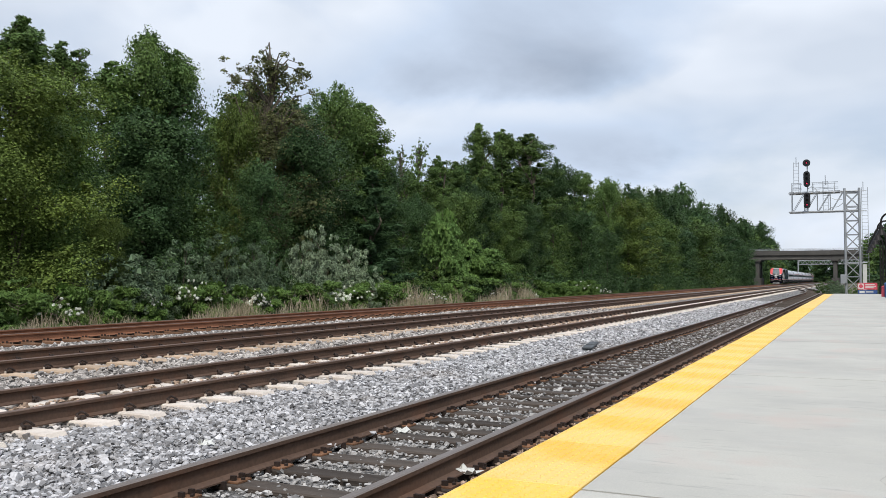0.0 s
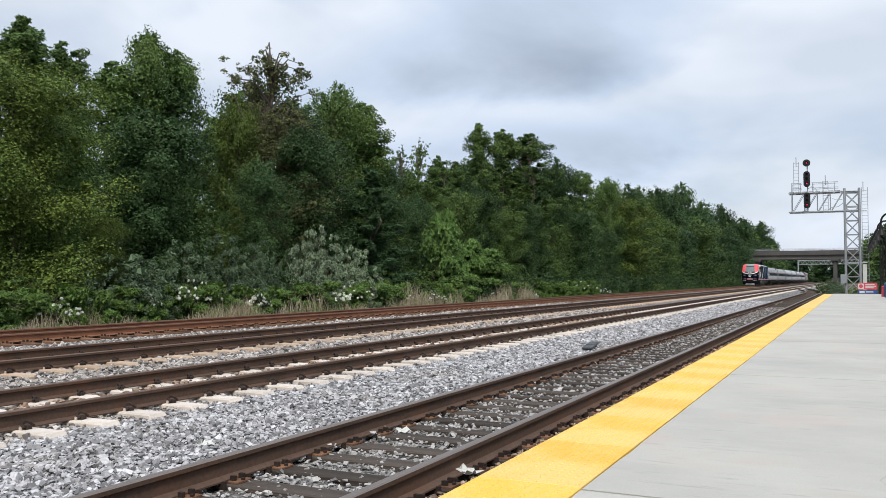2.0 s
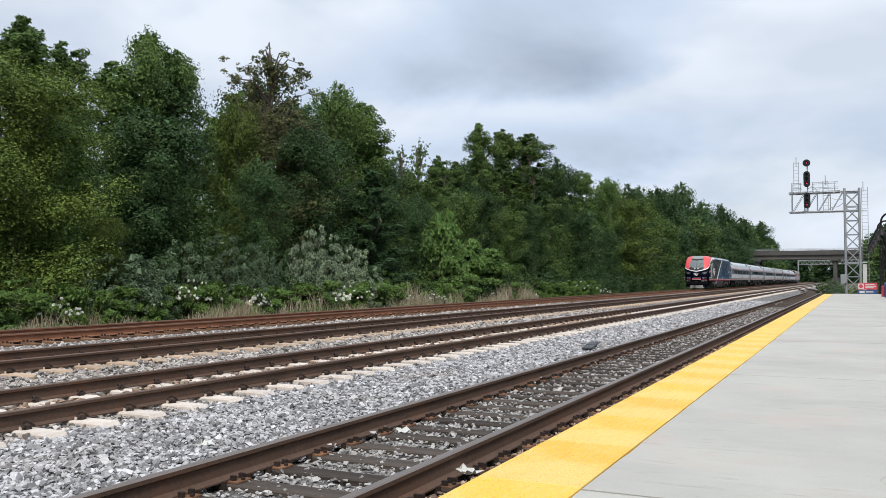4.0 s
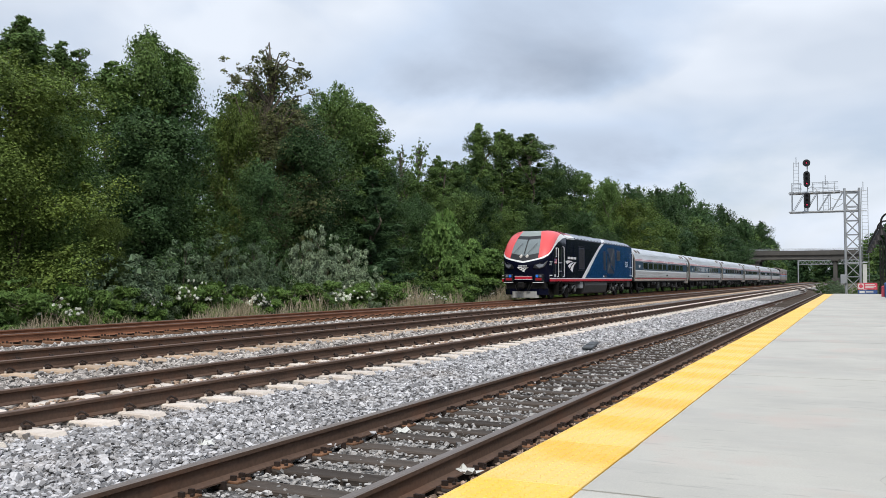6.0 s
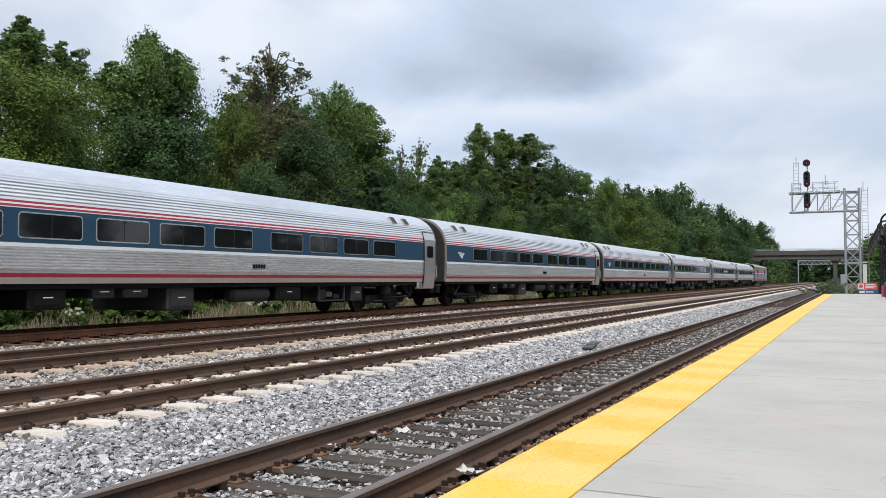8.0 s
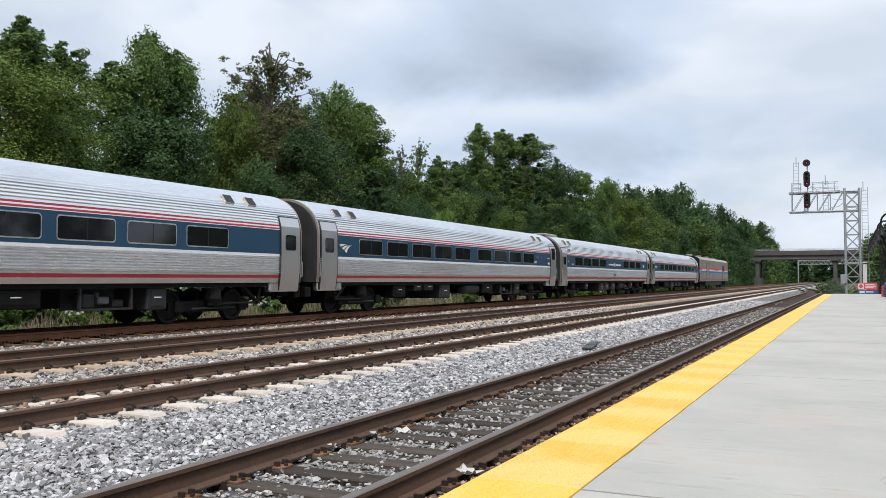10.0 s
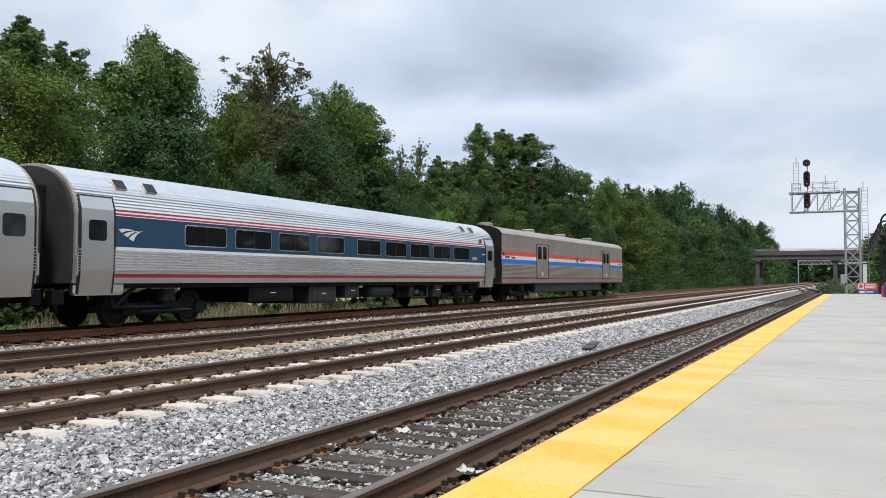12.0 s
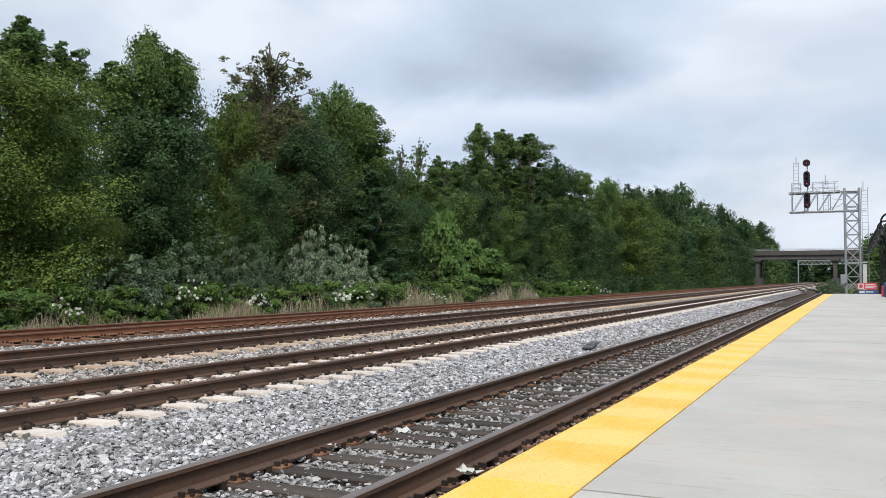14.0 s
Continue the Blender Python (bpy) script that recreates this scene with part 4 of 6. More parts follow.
# ---------- grass ----------
def grass_strip(name, label, zones, mat, seed):
    """Bent blades of grass, three faces each."""
    rng = np.random.default_rng(seed)
    vs, fs, total = [], [], 0
    for x0, x1, y0, y1, n, h in zones:
        x, y = rng.uniform(x0, x1, n), y0 + (y1 - y0) * rng.random(n) ** 1.5
        clump = np.array([noise.noise((a * 0.7, b * 0.7, 1.5)) for a, b in zip(x, y)])
        hh = h * rng.uniform(0.5, 1.2, n) * (0.22 + 1.5 * np.clip(clump + 0.22, 0, 0.9))
        a = rng.uniform(0, 2 * math.pi, n)
        w = rng.uniform(0.005, 0.012, n)
        dx, dy = np.cos(a), np.sin(a)
        lean = rng.uniform(0.05, 0.45, n) * hh
        b = rng.uniform(0, 2 * math.pi, n)
        lx, ly = np.cos(b) * lean, np.sin(b) * lean
        z0 = np.interp(x, (-24, -22.0, -20.6, -19.4), (-0.6, -0.58, -0.44, -0.24))
        rows = []
        for f, ws in ((0, 1), (0.5, 0.8), (0.85, 0.5), (1.0, 0.05)):
            for s in (-1, 1):
                rows.append(np.stack([x + lx * f ** 2 + s * dx * w * ws, y + ly * f ** 2 + s * dy * w * ws, z0 + hh * f * (1 - 0.15 * f)], -1))
        v = np.stack(rows, 1)
        q = np.array([(0, 1, 3, 2), (2, 3, 5, 4), (4, 5, 7, 6)])
        vs.append(v.reshape(-1, 3))
        fs.append((q[None] + (np.arange(n) * 8)[:, None, None] + total).reshape(-1, 4))
        total += n * 8
    v, f = np.concatenate(vs), np.concatenate(fs)
    me = bpy.data.meshes.new(name)
    me.vertices.add(len(v))
    me.vertices.foreach_set("co", v.ravel())
    me.loops.add(f.size)
    me.loops.foreach_set("vertex_index", f.ravel())
    me.polygons.add(len(f))
    me.polygons.foreach_set("loop_start", np.arange(len(f)) * 4)
    me.materials.append(mat)
    me.update(calc_edges=True)
    tagged(new(name, me), label, "grass", kind="stuff")


DRY_GRASS = leaf_material("dry_grass", (0.44, 0.38, 0.27), yellow=0.1)
GREEN_GRASS = leaf_material("green_grass", (0.12, 0.20, 0.05), yellow=0.4)
grass_strip("dry_grass", "tall dry straw-coloured grass along the track", [(-21.7, -20.3, 11, 60, 13000, 1.10)], DRY_GRASS, 51)
grass_strip("green_grass", "rough green grass along the trackside", [(-22.8, -20.1, 11, 70, 15000, 0.5), (-24, -20.6, 60, 150, 6000, 0.7)], GREEN_GRASS, 52)
# ---------- train ----------
STEEL_BODY = material("fluted_stainless", (0.91, 0.90, 0.89), 0.30, metal=1.0, vary=0.10, scale=0.6, grain=9, stain=(0.62, 0.585, 0.56), stain_amount=0.4, stain_scale=0.5, stretch=(1, 0.3, 1))
STEEL_DIRTY = material("dull_stainless", (0.47, 0.405, 0.355), 0.40, metal=0.6, vary=0.12, scale=0.6, grain=9, stain=(0.33, 0.27, 0.225), stain_amount=0.55, stain_scale=0.8, stain_from=(0.45, 0.65), stretch=(1, 1.2, 0.25))
NAVY = material("navy_paint", (0.004, 0.005, 0.015), 0.14, vary=0.12, scale=0.7, spec=0.14)
BLUE = material("blue_paint", (0.004, 0.048, 0.15), 0.16, spec=0.22, vary=0.12, scale=0.7)
COACH_BLUE = material("coach_blue_band", (0.020, 0.062, 0.115), 0.3, vary=0.12, scale=0.7)
RED = material("red_paint", (0.52, 0.012, 0.035), 0.28, vary=0.08, scale=0.8)
CORAL = material("coral_red_paint", (0.72, 0.085, 0.085), 0.28, vary=0.07, scale=0.8)
STRIPE_RED = material("stripe_red", (0.38, 0.03, 0.055), 0.4, vary=0.1, scale=0.8)
BAG_RED = material("baggage_red", (0.78, 0.085, 0.06), 0.4, vary=0.08, scale=0.8)
BAG_BLUE = material("baggage_blue", (0.015, 0.20, 0.62), 0.4, vary=0.08, scale=0.8)
WHITE = material("white_paint", (0.78, 0.78, 0.77), 0.35, vary=0.05, scale=0.8)
ROOF_SILVER = material("silver_roof", (0.29, 0.325, 0.38), 0.35, metal=0.3, vary=0.1, scale=0.5)
UNDER = material("sooty_underframe", (0.008, 0.0075, 0.007), 0.65, vary=0.4, scale=3, grain=20, stain=(0.028, 0.025, 0.022), stain_amount=0.5, stain_scale=2.5, spec=0.2)
UNDER_GREY = material("grey_underframe_box", (0.036, 0.035, 0.035), 0.55, vary=0.3, scale=3, grain=20, spec=0.25)
WHEEL_STEEL = material("wheel_steel", (0.018, 0.016, 0.015), 0.55, metal=0.0, vary=0.3, scale=4, spec=0.3)
WHEEL_RUST = material("wheel_rust", (0.13, 0.075, 0.06), 0.75, metal=0.2, vary=0.3, scale=4)
GLASS_DARK = material("dark_window_glass", (0.012, 0.013, 0.015), 0.06, vary=0.2, scale=0.8, spec=0.7)
SCREEN = material("windscreen_glass", (0.16, 0.19, 0.19), 0.05, vary=0.3, scale=0.8, spec=0.9)
INTAKE = material("dark_intake_mesh", (0.010, 0.020, 0.042), 0.4, vary=0.3, scale=1.5, grain=60, spec=0.3)
NOSE_GREY = material("nose_grey", (0.27, 0.31, 0.29), 0.35, vary=0.15, scale=2)
RUBBER = material("black_rubber", (0.012, 0.012, 0.013), 0.7, vary=0.25, spec=0.2)
DOOR_STEEL = material("door_steel", (0.66, 0.655, 0.65), 0.3, metal=0.85, vary=0.12, scale=0.8)
LAMP_ON = glow_material("headlamp_glow", (0.60, 0.57, 0.52), 0.30)
LAMP_LENS = material("lamp_lens", (0.17, 0.18, 0.20), 0.12, vary=0.1)
LENS_BLUE = glow_material("blue_lens", (0.02, 0.16, 0.6), 0.25)
DAMPER = material("grey_damper_steel", (0.16, 0.16, 0.155), 0.5, metal=0.3, vary=0.3, scale=5)
FLAG_BLUE = material("flag_blue", (0.02, 0.03, 0.14), 0.4, vary=0.1)
MAROON = material("maroon_vent", (0.16, 0.012, 0.02), 0.5, vary=0.2)
LENS_RED = material("red_lens", (0.30, 0.012, 0.02), 0.2, vary=0.1)
PLOUGH = material("plough_grey", (0.36, 0.36, 0.34), 0.6, vary=0.25, scale=4, stain=(0.15, 0.12, 0.1), stain_amount=0.6, stain_scale=5)
VEHICLES = []
FONT_CURVES = []


def lettering(text, size, mat, parent, x, y, z, side=1, name="lettering"):
    """Raised painted characters on a side wall, reading along the side that faces outwards."""
    cu = bpy.data.curves.new("lettering", "FONT")
    cu.body, cu.size, cu.extrude, cu.resolution_u = text, size, 0.002, 2
    tmp = bpy.data.objects.new("lettering", cu)
    scene.collection.objects.link(tmp)
    me = bpy.data.meshes.new_from_object(tmp.evaluated_get(bpy.context.evaluated_depsgraph_get()))
    bpy.data.objects.remove(tmp)
    me.materials.clear()
    me.materials.append(mat)
    ob = part(name, me, None, parent)
    ob.matrix_basis = Matrix.Translation((side * x, y, z)) @ Matrix(((0, 0, side, 0), (side, 0, 0, 0), (0, 1, 0, 0), (0, 0, 0, 1)))
    return ob


def panel(name, outline, x, mat, parent, label="", deep=0.006, sides=(1, -1)):
    """Flat pieces of an outline (y, z) on both side walls."""
    for s in sides:
        bm = BM()
        prism(bm, outline, s * (x - 0.02), s * (x + deep), "x")
        part(name, bm, mat, parent, label)


def rect(y0, y1, z0, z1):
    return [(y0, z0), (y1, z0), (y1, z1), (y0, z1)]


def swoosh(name, mat, parent, x, y0, y1, z0, z1, sides=(1, -1)):
    """A plain emblem of three tapering curved blades."""
    w, h = y1 - y0, z1 - z0
    blades = [[(0.0, 0.93), (0.2, 1.0), (0.42, 0.99), (0.66, 0.90), (0.45, 0.88), (0.28, 0.80), (0.13, 0.66)],
              [(0.21, 0.52), (0.36, 0.70), (0.58, 0.83), (0.86, 0.88), (0.64, 0.76), (0.48, 0.56), (0.37, 0.32)],
              [(0.43, 0.22), (0.56, 0.52), (0.76, 0.76), (1.0, 0.93), (0.80, 0.68), (0.68, 0.38), (0.61, 0.0)]]
    for s in sides:
        bm = BM()
        for b in blades:
            pts = [(y0 + (u if s > 0 else 1 - u) * w, z0 + v * h) for u, v in b]
            prism(bm, pts, s * (x - 0.01), s * (x + 0.009), "x")
        part(name, bm, mat, parent, "white emblem of three curved blades")


def word_bars(parent, x, y0, y1, z0, z1, n, mat, sides=(1, -1)):
    """Painted bars in place of a maker's or operator's name."""
    step = (y1 - y0) / n
    for s in sides:
        bm = BM()
        for k in range(n):
            prism(bm, rect(y0 + k * step, y0 + (k + 0.72) * step, z0, z1), s * (x - 0.01), s * (x + 0.008), "x")
        part("lettering_bars", bm, mat, parent)


WHEEL_MESHES = {}


def wheel_mesh(r, mat):
    if (r, mat.name) not in WHEEL_MESHES:
        bm = BM()
        prof = [(0.0, 0.09), (0.10, 0.09), (0.12, 0.03), (r * 0.72, 0.02), (r * 0.80, 0.06), (r * 0.97, 0.065), (r, 0.055), (r, -0.05), (r + 0.03, -0.06), (r + 0.03, -0.085), (r * 0.8, -0.09), (0, -0.09)]
        n, rings = 28, []
        for q, xx in prof[1:-1]:
            rings.append([bm.verts.new((xx, q * math.cos(2 * math.pi * i / n), q * math.sin(2 * math.pi * i / n))) for i in range(n)])
        for a, b in zip(rings[:-1], rings[1:]):
            for i in range(n):
                bm.faces.new((a[i], a[(i + 1) % n], b[(i + 1) % n], b[i]))
        bm.faces.new(rings[0])
        bm.faces.new(rings[-1][::-1])
        bmesh.ops.recalc_face_normals(bm, faces=bm.faces)
        me = bpy.data.meshes.new("wheel")
        bm.to_mesh(me)
        bm.free()
        me.materials.append(mat)
        WHEEL_MESHES[(r, mat.name)] = me
    return WHEEL_MESHES[(r, mat.name)]


def bogie(parent, y0, y1, r, style, mat_wheel=None):
    """A four-wheel truck with its axles at y0 and y1."""
    mid = (y0 + y1) / 2
    b = BM()
    box(b, -0.95, 0.95, mid - 0.35, mid + 0.35, 0.45, 0.85, 0.05)
    for s in (1, -1):
        outer = 1 if mid > 12 or style == "loco" else -1
        if style == "loco":
            out = [(y0 - 0.55, 0.62), (y0 - 0.5, 0.85), (mid - 0.7, 0.88), (mid - 0.35, 0.66), (mid + 0.35, 0.66), (mid + 0.7, 0.88), (y1 + 0.5, 0.85), (y1 + 0.55, 0.62),
                   (y1 + 0.2, 0.45), (mid + 0.5, 0.36), (mid - 0.5, 0.36), (y0 - 0.2, 0.45)]
            prism(b, out, s * 1.02, s * 1.20, "x")
            for yy in (y0, y1):
                box(b, *sorted((s * 1.2, s * 1.36)), yy - 0.24, yy + 0.24, 0.34, 0.72, 0.05)
            rod(b, (s * 1.24, mid - 0.05, 0.42), (s * 1.24, mid - 0.05, 1.0), 0.07, 8)
            rod(b, (s * 1.24, mid + 0.62, 0.42), (s * 1.24, mid + 0.62, 1.05), 0.05, 8)
            box(b, *sorted((s * 1.1, s * 1.34)), mid + 0.1, mid + 0.45, 0.4, 0.66, 0.03)
        else:
            out = [(y0 - 0.35, 0.36), (y0 - 0.35, 0.58), (mid - 0.5, 0.62), (mid + 0.5, 0.62), (y1 + 0.35, 0.58), (y1 + 0.35, 0.36), (mid + 0.5, 0.30), (mid - 0.5, 0.30)]
            prism(b, out, s * 0.98, s * 1.14, "x")
            for yy in (y0, y1):
                box(b, *sorted((s * 1.12, s * 1.24)), yy - 0.17, yy + 0.17, 0.30, 0.62, 0.04)
            # air spring over a V bracket
            rod(b, (s * 1.14, mid, 0.66), (s * 1.14, mid, 0.95), 0.30, 14, 0.26)
            rod(b, (s * 1.14, mid, 0.46), (s * 1.14, mid, 0.66), 0.22, 14, 0.32)
            rod(b, (s * 1.30, mid + outer * 1.10, 1.06), (s * 1.30, mid + outer * 1.86, 0.50), 0.06, 6)
            rod(b, (s * 1.30, mid + outer * 1.98, 1.06), (s * 1.30, mid + outer * 1.86, 0.50), 0.06, 6)
            rod(b, (s * 1.30, mid + outer * 1.10, 1.03), (s * 1.30, mid + outer * 1.98, 1.03), 0.05, 6)
            rod(b, (s * 1.30, mid + outer * 1.85, 0.52), (s * 1.30, mid - outer * 0.3, 0.50), 0.04, 6)
    t = part("bogie", b, UNDER, parent, "soot-black four-wheel bogie")
    for s in (1, -1):
        if style == "loco":
            for yy in (y0, y1):
                for k in (-0.52, 0.52):
                    c = BM()
                    for j in range(6):
                        rod(c, (s * 1.22, yy + k, 0.52 + j * 0.07), (s * 1.22, yy + k, 0.555 + j * 0.07), 0.115, 10)
                    part("coil_spring", c, UNDER_GREY, t)
                c = BM()
                rod(c, (s * 1.36, yy, 0.53), (s * 1.40, yy, 0.53), 0.13, 12)
                part("axle_cap", c, DAMPER, t)
            for a, d in ((-0.75, 0.35), (0.95, 0.2)):
                c = BM()
                rod(c, (s * 1.32, mid + a, 0.66), (s * 1.32, mid + a + d, 0.74), 0.075, 8)
                rod(c, (s * 1.32, mid + a + d, 0.74), (s * 1.32, mid + a + d + 0.45, 0.84), 0.045, 8)
                part("damper", c, DAMPER, t)
            for k in (-1.75, -0.3, 1.8):
                c = BM()
                tube(c, [(s * 1.30, mid + k, 1.02), (s * 1.34, mid + k - 0.06, 0.7), (s * 1.22, mid + k - 0.2, 0.38), (s * 0.9, mid + k - 0.3, 0.16)], 0.024, 6)
                part("sand_pipe", c, DAMPER, t)
        else:
            c = BM()
            rod(c, (s * 1.24, mid - 0.9, 0.40), (s * 1.24, mid + 0.9, 0.40), 0.03, 6)
            box(c, *sorted((s * 1.16, s * 1.27)), mid - 0.18, mid + 0.18, 0.52, 0.64, 0.02)
            part("brake_rod", c, UNDER_GREY, t)
    for yy in (y0, y1):
        a = BM()
        rod(a, (-0.75, yy, r), (0.75, yy, r), 0.09, 10)
        part("axle", a, WHEEL_STEEL, t)
        for s in (1, -1):
            part("wheel", wheel_mesh(r, mat_wheel or WHEEL_STEEL), None, t, at=pose(s * 0.757, yy, r + 0.004, 0, 0, 0 if s > 0 else 180))
    return t


# ---------- locomotive ----------
def loco_nose(t):
    """The nose: rows from sill to paint line to roof, columns from the flank round to the middle."""
    cols = [(1.475, -17.5, 3.79, (0.92, -17.5, 4.11)), (1.49, -18.3, 3.70, (0.84, -18.2, 4.16)), (1.49, -19.2, 3.42, (0.80, -18.7, 4.18)), (1.49, -19.9, 3.10, (0.78, -19.0, 4.17)),
            (1.485, -20.45, 2.80, (0.75, -19.25, 4.15)), (1.40, -20.74, 2.60, (0.71, -19.4, 4.13)), (1.17, -20.95, 2.44, (0.66, -19.5, 4.12)),
            (0.87, -21.09, 2.35, (0.58, -19.55, 4.12)), (0.43, -21.19, 2.25, (0.3, -19.58, 4.12)), (0, -21.25, 2.17, (0, -19.58, 4.12))]
    low = [0, 0.12, 0.45, 0.8, 1.0]
    high = [0.05, 0.11, 0.2, 0.3, 0.42, 0.55, 0.68, 0.8, 0.9, 1.0]
    full = cols + [(-x, y, z, (-a, b, c)) for x, y, z, (a, b, c) in cols[-2::-1]]
    bm, grid, kinds = BM(), [], []
    for u in low:
        row = []
        for x, y, zb, _ in full:
            tuck = 0.16 * (1 - u) ** 2 * (1 if abs(x) < 1.48 else 0)
            row.append(bm.verts.new((x, y + tuck, 1.07 + (zb - 1.07) * u)))
        grid.append(row)
    for v0 in high:
        row = []
        for x, y, zb, tp in full:
            b, tt = Vector((x, y, zb)), Vector(tp)
            white = float(np.interp(y, (-21.1, -20.4, -19.2, -17.5), (0.045, 0.075, 0.30, 0.52)))
            v = white + (1 - white) * (v0 - 0.05) / 0.95
            p = b.lerp(tt, v)
            swell = math.sin(math.pi * v) * min(max((-17.2 - y) / 2.2, 0.12), 1)
            front = min(max((-19.6 - y) / 1.6, 0), 1)
            p += Vector((x / 1.49 * 0.26 * swell * (1 - 0.55 * front), -0.10 * swell * front, 0.20 * swell * (1 - 0.5 * front)))
            row.append(bm.verts.new(p))
        grid.append(row)
    nl, n = len(low), len(full)
    mid = (n - 1) / 2
    for i in range(len(grid) - 1):
        for j in range(n - 1):
            f = bm.faces.new((grid[i][j], grid[i][j + 1], grid[i + 1][j + 1], grid[i + 1][j]))
            off = abs(j + 0.5 - mid)
            k = i - nl + 1
            mi = 0
            if k >= 0:
                if k == 0:
                    mi = 1
                elif off < 2:
                    mi = 3 if k < 3 else (4 if k < 7 else (3 if k == 7 else 5))
                else:
                    mi = 2
            f.material_index = mi
            f.smooth = True
    bm.faces.new([v for v in grid[-1]]).material_index = 5
    part("nose", bm, [NAVY, WHITE, CORAL, BLACK, SCREEN, NOSE_GREY], t, "coral red and navy rounded nose with white line")


def build_locomotive():
    t = thing("locomotive", "navy and blue diesel locomotive with coral red nose", "locomotive")
    R0, F0 = -0.22, -17.5
    half = [(1.36, 1.0), (1.49, 1.07), (1.49, 3.74), (1.44, 3.80)]
    bm = BM()
    prism(bm, half + [(-x, z) for x, z in half[::-1]], F0, R0)
    part("body", bm, NAVY, t, "glossy navy flanks")
    bm = BM()
    rf = [(1.47, 3.79), (1.30, 3.96), (0.95, 4.10), (0.5, 4.16), (0, 4.18)]
    ring = rf + [(-x, z) for x, z in rf[-2::-1]]
    prism(bm, ring, F0, R0 - 0.5)
    prism(bm, [(x * 0.97, 3.79 + (z - 3.79) * 0.55) for x, z in ring], R0 - 0.5, R0)
    part("roof", bm, ROOF_SILVER, t, "pale silver rounded roof")
    for y0, y1 in ((-16.2, -12.4), (-11.6, -8.9), (-7.9, -4.2), (-3.4, -1.2)):
        bm = BM()
        box(bm, -0.7, 0.7, y0, y1, 4.08, 4.20, 0.03)
        part("roof_hatch", bm, ROOF_SILVER, t)
    for y in np.arange(-15.8, -0.6, 0.78):
        bm = BM()
        box(bm, 1.44, 1.52, y - 0.05, y + 0.05, 3.79, 3.84, 0.01)
        box(bm, -1.52, -1.44, y - 0.05, y + 0.05, 3.79, 3.84, 0.01)
        part("roof_lug", bm, BLACK, t)
    # blue rear half and its white sweep
    sweep = [(-13.5, 1.285), (-12.6, 1.75), (-11.6, 2.32), (-10.6, 2.90), (-9.6, 3.40), (-8.7, 3.72)]
    panel("blue_panel", sweep + [(R0 - 0.002, 3.72), (R0 - 0.002, 1.285)], 1.49, BLUE, t, "glossy mid-blue rear flank")
    lead = [(-14.2, 1.285), (-13.25, 1.80), (-12.15, 2.38), (-11.05, 2.95), (-10.0, 3.45), (-9.3, 3.735)]
    panel("white_sweep", lead + [(-8.55, 3.735)] + sweep[::-1], 1.49, WHITE, t, "curving white stripe", deep=0.010)
    for s in (1, -1):
        bm = BM()
        vs = [bm.verts.new(p) for p in ((s * 1.475, -9.3, 3.80), (s * 1.475, -8.45, 3.80), (s * 1.312, -8.0, 3.972), (s * 1.312, -8.75, 3.972), (s * 0.97, -6.9, 4.112), (s * 0.97, -7.8, 4.112))]
        bm.faces.new((vs[0], vs[1], vs[2], vs[3]))
        bm.faces.new((vs[3], vs[2], vs[4], vs[5]))
        part("roof_sweep", bm, WHITE, t)
    panel("sill_white", rect(-20.72, R0 - 0.01, 1.225, 1.285), 1.49, WHITE, t, deep=0.012)
    panel("sill_red", rect(-20.72, R0 - 0.01, 1.085, 1.225), 1.49, RED, t, "red sill stripe", deep=0.014)
    # white swoosh behind the cab roof
    panel("cab_white", [(-17.5, 3.70), (-15.9, 3.73), (-15.7, 3.765), (-17.5, 3.765)], 1.49, WHITE, t, deep=0.008)
    bm = BM()
    for s in (1, -1):
        q = [bm.verts.new(p) for p in ((s * 1.48, -17.5, 3.80), (s * 1.48, -15.5, 3.80), (s * 1.31, -16.0, 3.972), (s * 1.31, -17.5, 3.972))]
        bm.faces.new(q)
    part("roof_white", bm, WHITE, t)
    bm = BM()
    for s in (1, -1):
        q = [bm.verts.new(p) for p in ((s * 1.31, -17.5, 3.976), (s * 1.31, -15.9, 3.976), (s * 0.96, -16.6, 4.114), (s * 0.96, -17.5, 4.114))]
        bm.faces.new(q)
    part("roof_coral", bm, CORAL, t)
    for s in (1, -1):
        bm = BM()
        prism(bm, [(s * 0.80, 4.12), (s * 1.26, 4.01), (s * 1.20, 4.09), (s * 0.84, 4.20)], -17.75, -16.9)
        part("cab_vent", bm, MAROON, t, "dark red air vent")
    loco_nose(t)
    # openings in the flank
    for nm, y0, y1, z0, z1 in (("intake_window", -8.85, -8.15, 1.85, 3.24), ("filter_window", -5.10, -3.95, 2.60, 3.38), ("grille_window", -14.9, -13.6, 1.86, 3.26),
                               ("upper_panel", -15.95, -15.45, 2.62, 3.42)):
        panel(nm, [(a, b) for a, b in rounded(y0, y1, z0, z1, 0.08)], 1.49, INTAKE if nm != "upper_panel" else NAVY, t, deep=0.013)
        if nm == "grille_window":
            n = int((y1 - y0) / 0.17)
            for s in (1, -1):
                for k in range(n):
                    bm = BM()
                    yy = y0 + 0.1 + k * (y1 - y0 - 0.1) / n
                    box(bm, *sorted((s * 1.49, s * 1.525)), yy, yy + 0.05, z0 + 0.06, z1 - 0.06)
                    part("bar", bm, UNDER_GREY, t)
                for yy in np.arange(y0 - 0.08, y1 + 0.1, 0.23):
                    bm = BM()
                    for zz in (z0 - 0.08, z1 + 0.08):
                        rod(bm, (s * 1.48, yy, zz), (s * 1.505, yy, zz), 0.022, 6)
                    part("bolt", bm, UNDER_GREY, t)
    panel("truss_window", rounded(-7.82, -5.63, 1.58, 3.48, 0.30), 1.49, INTAKE, t, deep=0.012)
